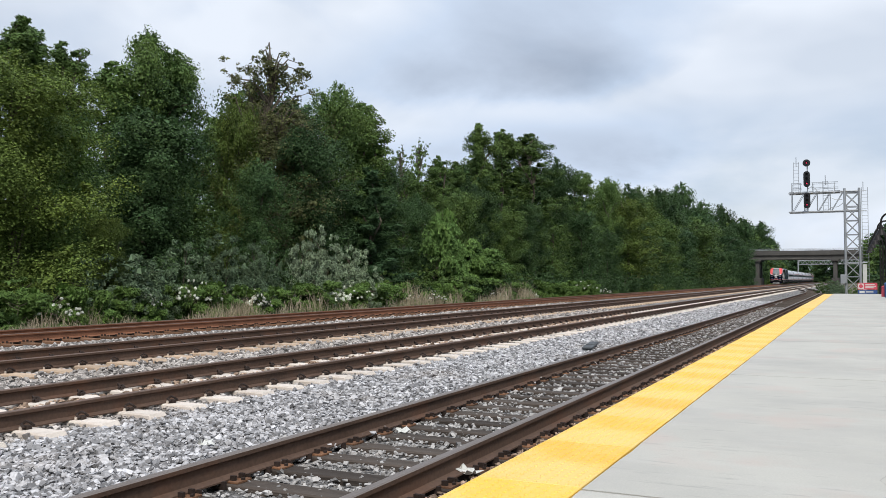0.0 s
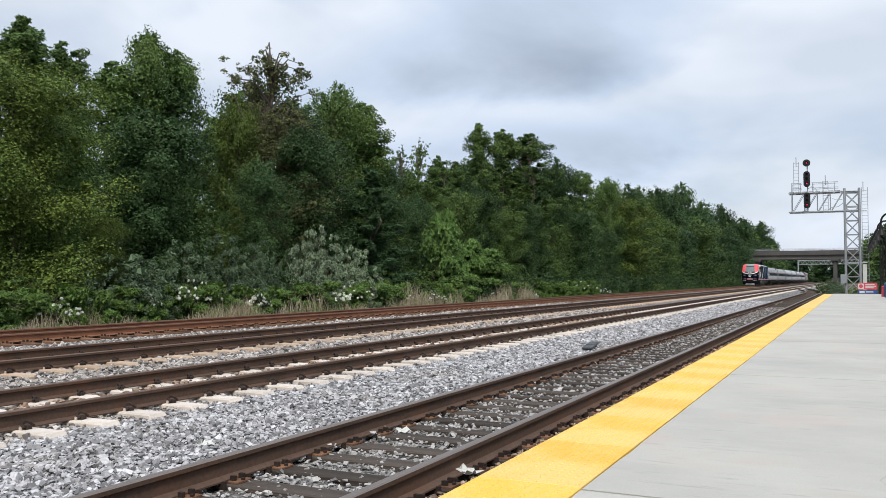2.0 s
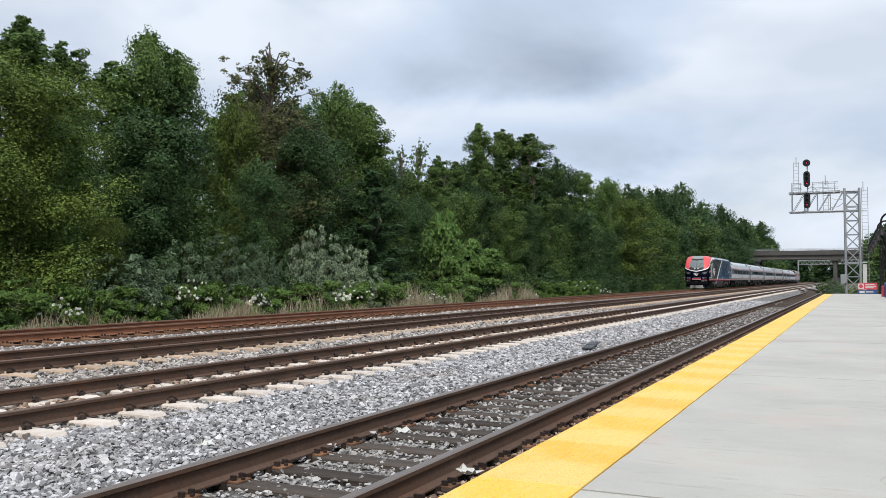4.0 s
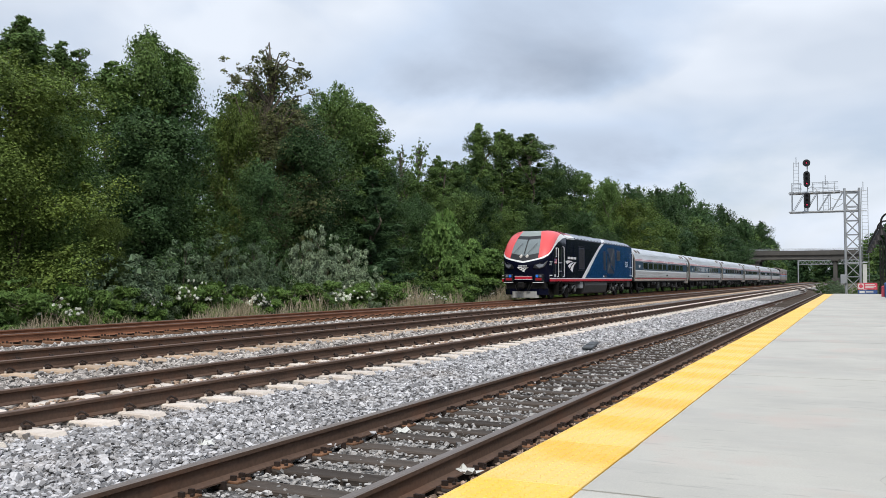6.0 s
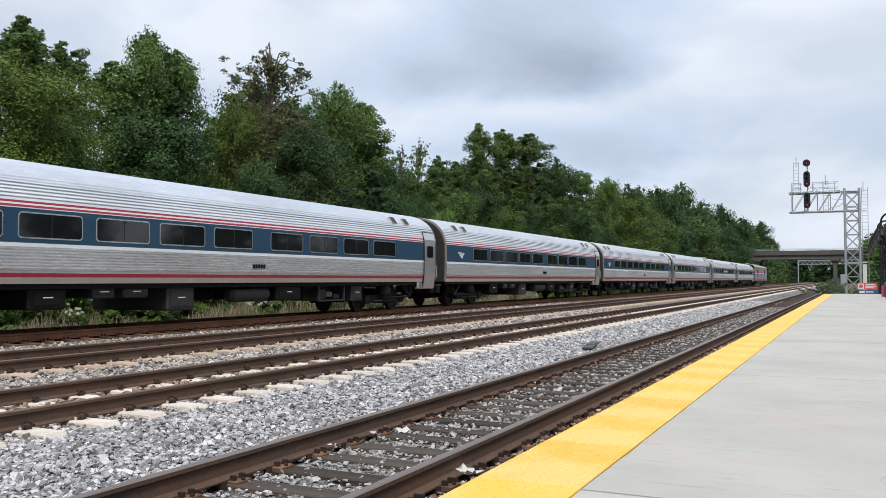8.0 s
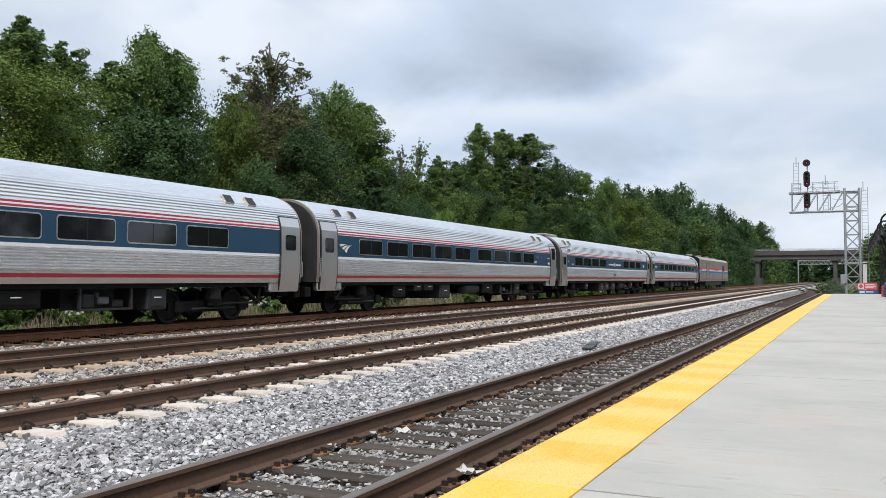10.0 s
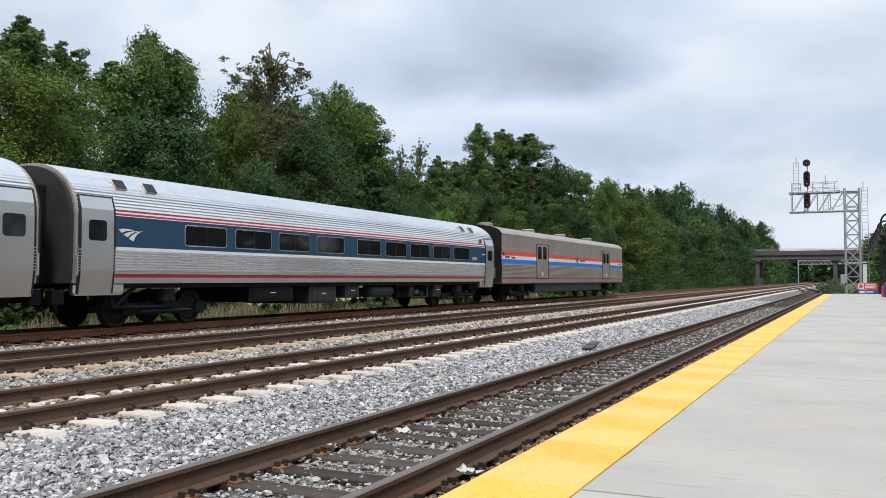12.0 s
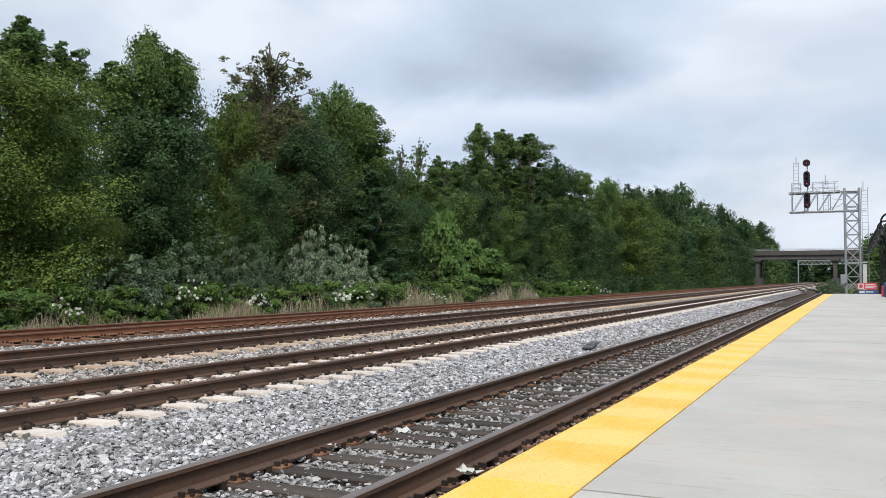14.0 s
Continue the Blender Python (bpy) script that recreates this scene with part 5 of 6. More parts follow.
    for s in (1, -1):
        for a, b, thick, mat in (((-7.6, 1.78), (-5.95, 3.36), 0.035, DAMPER), ((-7.7, 3.2), (-6.9, 2.4), 0.10, BLUE), ((-6.6, 2.2), (-5.8, 1.75), 0.10, BLUE)):
            bm = BM()
            d = Vector((b[0] - a[0], b[1] - a[1])).normalized() * thick
            prism(bm, [(a[0] - d.y, a[1] + d.x), (a[0] + d.y, a[1] - d.x), (b[0] + d.y, b[1] - d.x), (b[0] - d.y, b[1] + d.x)], s * 1.49, s * 1.516, "x")
            part("brace", bm, mat, t)
        bm = BM()
        box(bm, *sorted((s * 1.49, s * 1.51)), -4.98, -4.07, 2.72, 3.26, 0.02)
        part("filter", bm, UNDER_GREY, t, "dusty dark grey air filter")
        for k in range(5):
            bm = BM()
            z = 1.42 + 0.055 * k
            box(bm, *sorted((s * 1.49, s * 1.508)), -7.5, -6.2, z, z + 0.02)
            part("louvre", bm, BLUE, t)
    # cab door, windows, rails
    panel("cab_door", rounded(-19.25, -18.38, 1.3, 3.26, 0.08), 1.49, NAVY, t, deep=0.016)
    panel("door_window", rounded(-19.08, -18.56, 2.50, 3.16, 0.07), 1.49, GLASS_DARK, t, deep=0.022)
    panel("cab_window", rounded(-19.86, -19.5, 2.58, 3.02, 0.06), 1.488, GLASS_DARK, t, deep=0.012)
    panel("white_patch", rect(-19.62, -19.42, 2.55, 3.1), 1.49, WHITE, t, deep=0.006)
    for s in (1, -1):
        for y, z0, z1 in ((-19.36, 1.35, 3.1), (-18.26, 1.35, 3.2), (-0.32, 1.4, 3.3)):
            bm = BM()
            tube(bm, [(s * 1.49, y, z0), (s * 1.58, y, z0 + 0.04), (s * 1.58, y, z1 - 0.04), (s * 1.49, y, z1)], 0.02, 6)
            part("grab_rail", bm, WHITE, t)
        for y, z in ((-19.1, 2.2), (-19.1, 1.7), (-0.9, 2.15), (-0.9, 1.5)):
            bm = BM()
            tube(bm, [(s * 1.49, y, z), (s * 1.56, y, z), (s * 1.56, y + 0.38, z), (s * 1.49, y + 0.38, z)], 0.017, 6)
            part("handle", bm, WHITE, t)
        for k in range(4):
            bm = BM()
            box(bm, *sorted((s * 1.2, s * 1.53)), -19.2, -18.6, 0.28 + k * 0.25, 0.31 + k * 0.25)
            part("cab_step", bm, UNDER, t)
        for y in (-19.22, -18.6):
            bm = BM()
            box(bm, *sorted((s * 1.2, s * 1.53)), y, y + 0.03, 0.28, 1.1)
            part("step_side", bm, UNDER, t)
    # flag-sized panel, labels
    panel("flag", rect(-19.90, -19.46, 2.15, 2.42), 1.488, WHITE, t, "small painted flag, red and white stripes", deep=0.010)
    for k in range(4):
        panel("flag_stripe", rect(-19.90, -19.46, 2.15 + 0.078 * k, 2.189 + 0.078 * k), 1.488, RED, t, deep=0.013)
    panel("flag_canton", rect(-19.90, -19.70, 2.28, 2.42), 1.488, FLAG_BLUE, t, deep=0.016)
    panel("label_square", rect(-19.88, -19.70, 1.36, 1.50), 1.488, WHITE, t, deep=0.010)
    panel("label_white", rect(-8.95, -8.62, 1.36, 1.48), 1.49, WHITE, t, deep=0.012)
    panel("label_black", rect(-8.58, -8.0, 1.34, 1.5), 1.49, BLACK, t, deep=0.012)
    word_bars(t, 1.488, -20.75, -20.28, 1.40, 1.47, 6, WHITE)
    word_bars(t, 1.49, -17.25, -15.40, 2.47, 2.61, 6, WHITE)
    swoosh("emblem", WHITE, t, 1.49, -17.72, -15.36, 1.66, 2.38)
    for s in (1, -1):
        lettering("327", 0.62, WHITE, t, 1.497, -2.42 if s > 0 else -1.2, 2.16, s)
        lettering("327", 0.34, WHITE, t, 1.492, -20.80 if s > 0 else -20.2, 2.04, s)
    # front: emblem, lamps, red bar, hoses, plough
    bm = BM()
    for b in ([(0.0, 0.93), (0.2, 1.0), (0.42, 0.99), (0.66, 0.90), (0.45, 0.88), (0.28, 0.80), (0.13, 0.66)],
              [(0.21, 0.52), (0.36, 0.70), (0.58, 0.83), (0.86, 0.88), (0.64, 0.76), (0.48, 0.56), (0.37, 0.32)],
              [(0.43, 0.22), (0.56, 0.52), (0.76, 0.76), (1.0, 0.93), (0.80, 0.68), (0.68, 0.38), (0.61, 0.0)]):
        prism(bm, [(-0.36 + 0.72 * u, 1.62 + 0.32 * v) for u, v in b], -21.275, -21.10)
    part("front_emblem", bm, WHITE, t)
    bm = BM()
    for k in range(6):
        prism(bm, rect(-0.27 + k * 0.09, -0.21 + k * 0.09, 1.965, 2.02), -21.272, -21.10)
    part("lettering_bars", bm, WHITE, t)
    for s in (1, -1):
        # dark six-sided housing with a clear slanted lens inside
        for nm, grow, mat, proud, deep in (("headlight_housing", 1.0, BLACK, 0.035, 0.16), ("headlight", 0.72, LAMP_LENS, 0.045, 0.10)):
            pts = [(0.62, -21.15, 1.86), (0.97, -21.05, 1.84), (1.20, -20.92, 1.93), (1.40, -20.73, 2.30), (1.02, -21.02, 2.20), (0.70, -21.13, 2.05)]
            mx, my, mz = (sum(p[k] for p in pts) / 6 for k in range(3))
            pts = [Vector((s * (mx + (a - mx) * grow), my + (b - my) * grow - proud, mz + (c - mz) * grow)) for a, b, c in pts]
            bm = BM()
            lo = [bm.verts.new(p) for p in pts]
            hi = [bm.verts.new(p + Vector((-s * 0.08, deep, 0))) for p in pts]
            bm.faces.new(lo)
            for i in range(6):
                bm.faces.new((lo[i], lo[(i + 1) % 6], hi[(i + 1) % 6], hi[i]))
            part(nm, bm, mat, t, "slanted clear headlight cluster" if grow < 1 else "")
        bm = BM()
        rod(bm, (s * 0.19, -21.10, 2.55), (s * 0.19, -20.9, 2.60), 0.08, 14)
        part("top_headlamp", bm, LAMP_ON, t, "lit round headlamp")
        bm = BM()
        box(bm, *sorted((s * 0.68, s * 1.18)), -21.13, -20.80, 1.08, 1.52, 0.04)
        lampbox = part("marker_box", bm, BLACK, t)
        bm = BM()
        rod(bm, (s * 0.84, -21.17, 1.40), (s * 0.84, -21.10, 1.40), 0.085, 12)
        part("blue_lamp", bm, LENS_BLUE, lampbox)
        bm = BM()
        box(bm, *sorted((s * 0.74, s * 1.12)), -21.17, -21.10, 1.13, 1.28, 0.02)
        part("red_lamp", bm, LENS_RED, lampbox)
        bm = BM()
        rod(bm, (s * 1.05, -21.16, 1.40), (s * 1.05, -21.10, 1.40), 0.07, 12)
        part("clear_lamp", bm, LAMP_LENS, lampbox)
        bm = BM()
        a = Vector((s * 0.45 - 0.25, -21.0, 2.74))
        rod(bm, a, (s * 0.45 + 0.2, -20.50, 3.36), 0.014, 6)
        part("wiper", bm, BLACK, t)
        bm = BM()
        tube(bm, [(s * 0.65, -21.13, 1.04), (s * 0.65, -21.36, 1.02), (s * 1.2, -21.24, 1.02), (s * 1.2, -20.95, 1.04)], 0.018, 6)
        part("uncoupling_lever", bm, WHITE, t)
    bm = BM()
    box(bm, -0.52, 0.52, -21.21, -20.93, 1.22, 1.38, 0.02)
    bar = part("front_bar", bm, RED, t, "red bar with white edges")
    bm = BM()
    box(bm, -0.53, 0.53, -21.21, -21.03, 1.375, 1.40)
    box(bm, -0.53, 0.53, -21.21, -21.03, 1.19, 1.215)
    part("white_edge", bm, WHITE, bar)
    bm = BM()
    for s in (1,):
        prism(bm, [(-21.03, 2.72), (-20.95, 2.72), (-20.12, 3.66), (-20.20, 3.70)], -0.016, 0.016, "x")
    part("windscreen_post", bm, BLACK, t)
    bm = BM()
    box(bm, -1.22, 1.22, -20.85, -20.2, 0.62, 1.10, 0.05)
    box(bm, -0.12, 0.12, -21.53, -20.83, 0.72, 1.0, 0.04)
    box(bm, -0.2, 0.2, -21.68, -21.43, 0.68, 1.04, 0.06)
    for x in (-0.5, -0.35, 0.35, 0.5):
        tube(bm, [(x, -20.93, 0.98), (x, -21.18, 0.8), (x * 0.8, -21.23, 0.6), (x * 0.6, -21.13, 0.55)], 0.03, 6)
    part("coupler", bm, UNDER, t, "black coupler with hoses")
    bm = BM()
    prism(bm, [(-1.32, -20.62), (-0.9, -20.98), (0.9, -20.98), (1.32, -20.62), (1.32, -20.4), (-1.32, -20.4)], 0.30, 0.66, "z")
    part("pilot", bm, NAVY, t)
    bm = BM()
    prism(bm, [(-0.86, -20.90), (-0.68, -21.05), (0.68, -21.05), (0.86, -20.90), (0.86, -20.83), (-0.86, -20.83)], 0.13, 0.50, "z")
    part("plough", bm, PLOUGH, t, "weathered pale grey snow plough")
    # underneath
    bm = BM()
    box(bm, -1.4, 1.4, -20.5, -0.4, 0.95, 1.09)
    part("underframe", bm, UNDER, t)
    bm = BM()
    prism(bm, [(1.40, 1.06), (1.46, 0.8), (1.32, 0.34), (1.1, 0.24), (-1.1, 0.24), (-1.32, 0.34), (-1.46, 0.8), (-1.40, 1.06)], -13.4, -7.65)
    part("fuel_tank", bm, UNDER_GREY, t, "dark grey fuel tank slung under the body")
    for y0, y1, z0 in ((-14.35, -13.7, 0.62), (-1.5, -0.6, 0.60)):
        bm = BM()
        box(bm, -1.42, 1.42, y0, y1, z0, 1.04, 0.04)
        part("equipment_box", bm, UNDER_GREY if y0 > -14 else GALVANISED, t)
    bogie(t, -18.40, -15.42, 0.56, "loco")
    bogie(t, -5.70, -2.72, 0.56, "loco")
    bm = BM()
    box(bm, -0.6, 0.6, -0.3, 0.55, 1.15, 3.3, 0.08)
    box(bm, -0.15, 0.15, -0.3, 0.4, 0.7, 1.0)
    part("rear_diaphragm", bm, RUBBER, t)
    VEHICLES.append((t, 0.0))
    return t


# ---------- coaches ----------
COACH_SIDE = [(1.10, 1.500), (1.33, 1.535), (1.87, 1.553), (2.74, 1.550), (2.90, 1.525), (3.10, 1.465), (3.28, 1.375), (3.44, 1.255), (3.58, 1.10), (3.70, 0.92), (3.80, 0.70), (3.87, 0.46), (3.91, 0.22), (3.92, 0.0)]


def coach_profile():
    """Half outline as (x, z, material): fluted below the windows and over the roof, smooth between."""
    zs, xs = [a for a, _ in COACH_SIDE], [b for _, b in COACH_SIDE]

    def X(z):
        return float(np.interp(z, zs, xs))
    pts = [(X(1.10), 1.10, 0), (X(1.24), 1.24, 1), (X(1.33), 1.33, 0)]
    z = 1.37
    while z < 1.85:
        pts += [(X(z), z, 0), (X(z) + 0.032, z + 0.030, 0), (X(z) + 0.032, z + 0.038, 0), (X(z), z + 0.064, 0)]
        z += 0.0685
    pts += [(X(1.87), 1.875, 2), (X(1.98), 1.975, 3), (X(2.72), 2.715, 2), (X(2.735), 2.735, 1), (X(2.785), 2.785, 2), (X(2.825), 2.825, 1), (X(2.87), 2.875, 0)]
    # roof flutes along the arc
    arc = [(b, a) for a, b in COACH_SIDE if a >= 2.90]
    arc = [(X(2.90), 2.90)] + arc[1:]
    ln = [0.0]
    for p, q in zip(arc[:-1], arc[1:]):
        ln.append(ln[-1] + math.hypot(q[0] - p[0], q[1] - p[1]))
    s, step = 0.03, 0.085
    while s + step < ln[-1]:
        for ds, lift in ((0, 0), (0.028, 0.016), (0.036, 0.016), (0.080, 0)):
            x = float(np.interp(s + ds, ln, [p[0] for p in arc]))
            zz = float(np.interp(s + ds, ln, [p[1] for p in arc]))
            nx, nz = x / 1.6, max(zz - 2.6, 0.05) / 1.3
            k = math.hypot(nx, nz)
            pts.append((x + nx / k * lift, zz + nz / k * lift, 0))
        s += step
    pts.append((0.0, 3.92, 0))
    return pts


def side_patch(y0, y1, z0, z1, lift):
    """A strip that follows the coach's flank, as an outline drawn out along it."""
    zs, xs = [0.8] + [a for a, _ in COACH_SIDE], [1.46] + [b for _, b in COACH_SIDE]
    n = 8
    q = [(float(np.interp(z0 + (z1 - z0) * i / n, zs, xs)), z0 + (z1 - z0) * i / n) for i in range(n + 1)]
    return [(x + lift, z) for x, z in q] + [(x - 0.05, z) for x, z in q[::-1]]


COACH_BODY = []
A0, A1 = 0.80, 25.72


def coach_body_mesh():
    if not COACH_BODY:
        p = coach_profile()
        full = p + [(-x, z, m) for x, z, m in p[-2::-1]]
        n, half = len(full), len(p)
        v = [(x, y, z) for y in (A0, A1) for x, z, _ in full]
        f, idx = [], []
        for i in range(n - 1):
            f.append((i, i + 1, n + i + 1, n + i))
            k = i if i < half - 1 else n - 2 - i
            idx.append(full[k][2])
        f += [tuple(range(n)), tuple(range(n, 2 * n)), (0, n - 1, 2 * n - 1, n)]
        idx += [4, 4, 4]
        me = link_mesh("body", v, f, None, mats=[STEEL_BODY, STRIPE_RED, WHITE, COACH_BLUE, UNDER], index=idx)
        COACH_BODY.append(me)
    return COACH_BODY[0]


WINDOWS = [3.77, 5.80, 7.86, 9.88, 11.92, 14.46, 16.52, 18.56, 20.60]


def build_coach(kind, label):
    t = thing("coach", label, "railway coach", group="coaches")
    body = part("body", coach_body_mesh(), None, t, "fluted stainless body with blue window band and red stripes")
    wins = WINDOWS
    if kind == "cafe":
        wins = [3.62, 5.58, 7.55, 9.47, 16.30, 18.37, 20.42]
    if kind == "reversed":
        wins = [26.5 - 1.62 - w for w in WINDOWS]
    if kind == "25089":
        wins = [w - 0.43 for w in WINDOWS]
    for y in wins:
        for s in (1, -1):
            bm = BM()
            prism(bm, rounded(y - 0.03, y + 1.65, 2.07, 2.64, 0.09), s * 1.50, s * 1.560, "x")
            w = part("window", bm, STEEL_BODY, t)
            bm = BM()
            prism(bm, rounded(y, y + 1.62, 2.10, 2.61, 0.07), s * 1.52, s * 1.566, "x")
            part("pane", bm, GLASS_DARK, w)
            bm = BM()
            box(bm, *sorted((s * 1.52, s * 1.569)), y + 0.80, y + 0.825, 2.10, 2.61)
            part("mullion", bm, BLACK, w)
    for s in (1, -1):
        for d, (y0, y1) in enumerate(((0.90, 1.84), (24.70, 25.66))):
            if kind == "plain" and d == 0:
                continue
            bm = BM()
            prism(bm, [(s * x, z) for x, z in side_patch(y0, y1, 0.86, 3.16, 0.027)], y0 - 0.06, y1 + 0.06)
            frame_ob = part("door_frame", bm, BLACK, t)
            bm = BM()
            prism(bm, [(s * x, z) for x, z in side_patch(y0, y1, 0.84, 3.12, 0.034)], y0, y1)
            door = part("door", bm, DOOR_STEEL, t, "plain steel entrance door")
            tall = kind == "25089" and d == 1
            z0 = 2.36 if tall else 2.10
            bm = BM()
            prism(bm, rounded(y0 + 0.2, y1 - 0.22, z0, 3.02 if tall else 2.58, 0.08), s * 1.46, s * 1.592, "x")
            part("door_window", bm, GLASS_DARK, door)
            bm = BM()
            box(bm, *sorted((s * 1.25, s * 1.497)), y0 - (0.45 if d else 0.1), y1 + (0.1 if d else 0.45), 0.82, 1.13, 0.06)
            part("step_skirt", bm, STEEL_BODY, t)
            bm = BM()
            yy = y0 - 0.12 if d == 0 else y1 + 0.1
            tube(bm, [(s * 1.5, yy, 1.25), (s * 1.6, yy, 1.3), (s * 1.6, yy, 1.75), (s * 1.5, yy, 1.8)], 0.018, 6)
            part("grab_rail", bm, GALVANISED, t)
    for y in (2.3, 3.3, 22.6, 23.6):
        for s in (1, -1):
            bm = BM()
            m = Matrix.Translation((s * 1.22, y, 3.50)) @ Matrix.Rotation(s * radians(52), 4, "Y")
            bmesh.ops.create_cube(bm, size=1.0, matrix=m @ Matrix.Diagonal((0.30, 0.36, 0.07, 1)))
            vent = part("roof_vent", bm, STEEL_DIRTY, t)
            bm = BM()
            bmesh.ops.create_cube(bm, size=1.0, matrix=m @ Matrix.Translation((0, 0, 0.03)) @ Matrix.Diagonal((0.27, 0.33, 0.03, 1)))
            part("vent_mouth", bm, BLACK, vent)
    # dark ends with passage and diaphragm
    for y0, y1 in ((0.30, 0.82), (25.70, 26.18)):
        bm = BM()
        box(bm, -0.72, 0.72, y0, y1, 1.05, 3.40, 0.06)
        box(bm, -0.25, 0.25, y0 - 0.2, y1 + 0.2, 0.65, 0.95, 0.03)
        part("diaphragm", bm, RUBBER, t)
        q = 0.74 if y0 < 5 else 25.70
        bm = BM()
        ring = [(x * 1.005, z + 0.01) for z, x in COACH_SIDE]
        ring = ring + [(-x, z) for x, z in ring[-2::-1]]
        prism(bm, ring, q, q + 0.08)
        part("end_wall", bm, STEEL_DIRTY, t)
        e = 0.64 if y0 < 5 else 25.78
        bm = BM()
        prism(bm, [(x * 0.965, 1.1 + (z - 1.1) * 0.975) for x, z in ring], e, e + 0.1)
        part("end_recess", bm, UNDER_GREY, t)
        for x in (-1.15, 1.15):
            bm = BM()
            tube(bm, [(x, y0 + 0.2, 0.85), (x * 0.95, y0 + 0.22, 0.62), (x * 0.6, y0 + 0.25, 0.5), (x * 0.35, y0 + 0.25, 0.62)], 0.028, 6)
            box(bm, x - 0.14, x + 0.14, y0 + 0.1, y0 + 0.4, 0.62, 0.95, 0.02)
            part("hose_and_socket", bm, UNDER, t)
    bm = BM()
    box(bm, -1.40, 1.40, 0.95, 25.55, 0.98, 1.12)
    part("underframe", bm, UNDER, t)
    for k, (y0, y1, z0, mat) in enumerate(((6.6, 7.2, 0.55, UNDER_GREY), (10.19, 11.2, 0.38, UNDER_GREY), (11.52, 12.6, 0.42, UNDER_GREY), (13.35, 14.5, 0.45, UNDER_GREY), (19.3, 20.0, 0.52, UNDER_GREY)) if kind == "cafe" else
            ((6.2, 7.2, 0.52, UNDER), (7.94, 8.62, 0.74, UNDER_GREY), (8.88, 9.7, 0.74, UNDER_GREY), (10.35, 11.36, 0.38, UNDER_GREY), (15.0, 16.3, 0.55, UNDER), (19.4, 20.1, 0.42, UNDER_GREY)) if kind in ("plain", "25089") else
            ((7.2, 9.4, 0.52, UNDER), (10.3, 11.9, 0.40, UNDER_GREY), (12.5, 13.4, 0.55, UNDER_GREY), (19.5, 20.2, 0.46, UNDER_GREY))):
        bm = BM()
        box(bm, -1.36, 1.36, y0, y1, z0, 1.0, 0.04)
        box(bm, 1.36, 1.38, y0 + 0.12, y1 - 0.12, z0 + 0.1, 0.9)
        crate = part("equipment_box", bm, mat, t)
        for s in (1, -1):
            bm = BM()
            box(bm, *sorted((s * 1.375, s * 1.388)), (y0 + y1) / 2 - 0.14, (y0 + y1) / 2 + 0.12, (z0 + 1.0) / 2 + 0.02, (z0 + 1.0) / 2 + 0.045)
            part("reflector", bm, WHITE, crate)
    tank = {"cafe": 16.1, "reversed": 14.4}.get(kind, 13.1)
    for s in (1, -1):
        bm = BM()
        rod(bm, (s * 1.10, tank, 0.76), (s * 1.10, tank + 1.6, 0.76), 0.23, 16)
        for e, o in ((tank, -0.1), (tank + 1.6, 0.1)):
            rod(bm, (s * 1.10, e, 0.76), (s * 1.10, e + o, 0.76), 0.23, 16, 0.12)
        part("air_tank", bm, UNDER_GREY, t)
        # an open rack of machinery
        bm = BM()
        r0, r1 = 17.3, 18.9
        for z in (0.46, 1.0):
            box(bm, *sorted((s * 1.30, s * 1.38)), r0, r1, z, z + 0.05)
        for y in (r0, r1 - 0.05):
            box(bm, *sorted((s * 1.30, s * 1.38)), y, y + 0.05, 0.46, 1.05)
        box(bm, *sorted((s * 0.7, s * 0.74)), r0, r1, 0.46, 1.05)
        rack = part("machinery_rack", bm, UNDER_GREY, t)
        for y, z0, z1, mat in ((17.5, 0.52, 0.86, UNDER_GREY), (17.95, 0.60, 0.78, DAMPER), (18.4, 0.52, 0.70, UNDER_GREY)):
            bm = BM()
            box(bm, *sorted((s * 0.9, s * 1.26)), y, y + 0.34, z0, z1, 0.03)
            rod(bm, (s * 1.0, y + 0.17, z1), (s * 1.0, y + 0.17, z1 + 0.1), 0.06, 10)
            part("machine", bm, mat, rack)
    rust = WHEEL_RUST if kind == "25089" else WHEEL_STEEL
    bogie(t, 2.65, 5.25, 0.46, "coach")
    bogie(t, 20.72, 23.32, 0.46, "coach", rust)
    # emblem, numbers and bars of small writing
    if kind == "plain":
        for s in (1, -1):
            bm = BM()
            prism(bm, rounded(13.49, 14.22, 1.49, 1.67, 0.02), s * 1.54, s * 1.582, "x")
            part("number_panel", bm, STEEL_BODY, t)
        word_bars(t, 1.584, 13.56, 14.16, 1.52, 1.64, 5, UNDER)
    if kind == "reversed":
        for s in (1, -1):
            lettering("81543", 0.20, WHITE, t, 1.556, 23.14 if s > 0 else 23.7, 2.10, s)
            bm = BM()
            prism(bm, rounded(23.92, 24.25, 2.90, 3.08, 0.04), s * 1.45, s * 1.545, "x")
            part("side_vent", bm, STEEL_DIRTY, t)
            bm = BM()
            prism(bm, rounded(23.98, 24.19, 2.93, 3.04, 0.04), s * 1.45, s * 1.55, "x")
            part("vent_mouth", bm, BLACK, t)
        word_bars(t, 1.552, 24.25, 24.72, 2.36, 2.40, 7, WHITE)
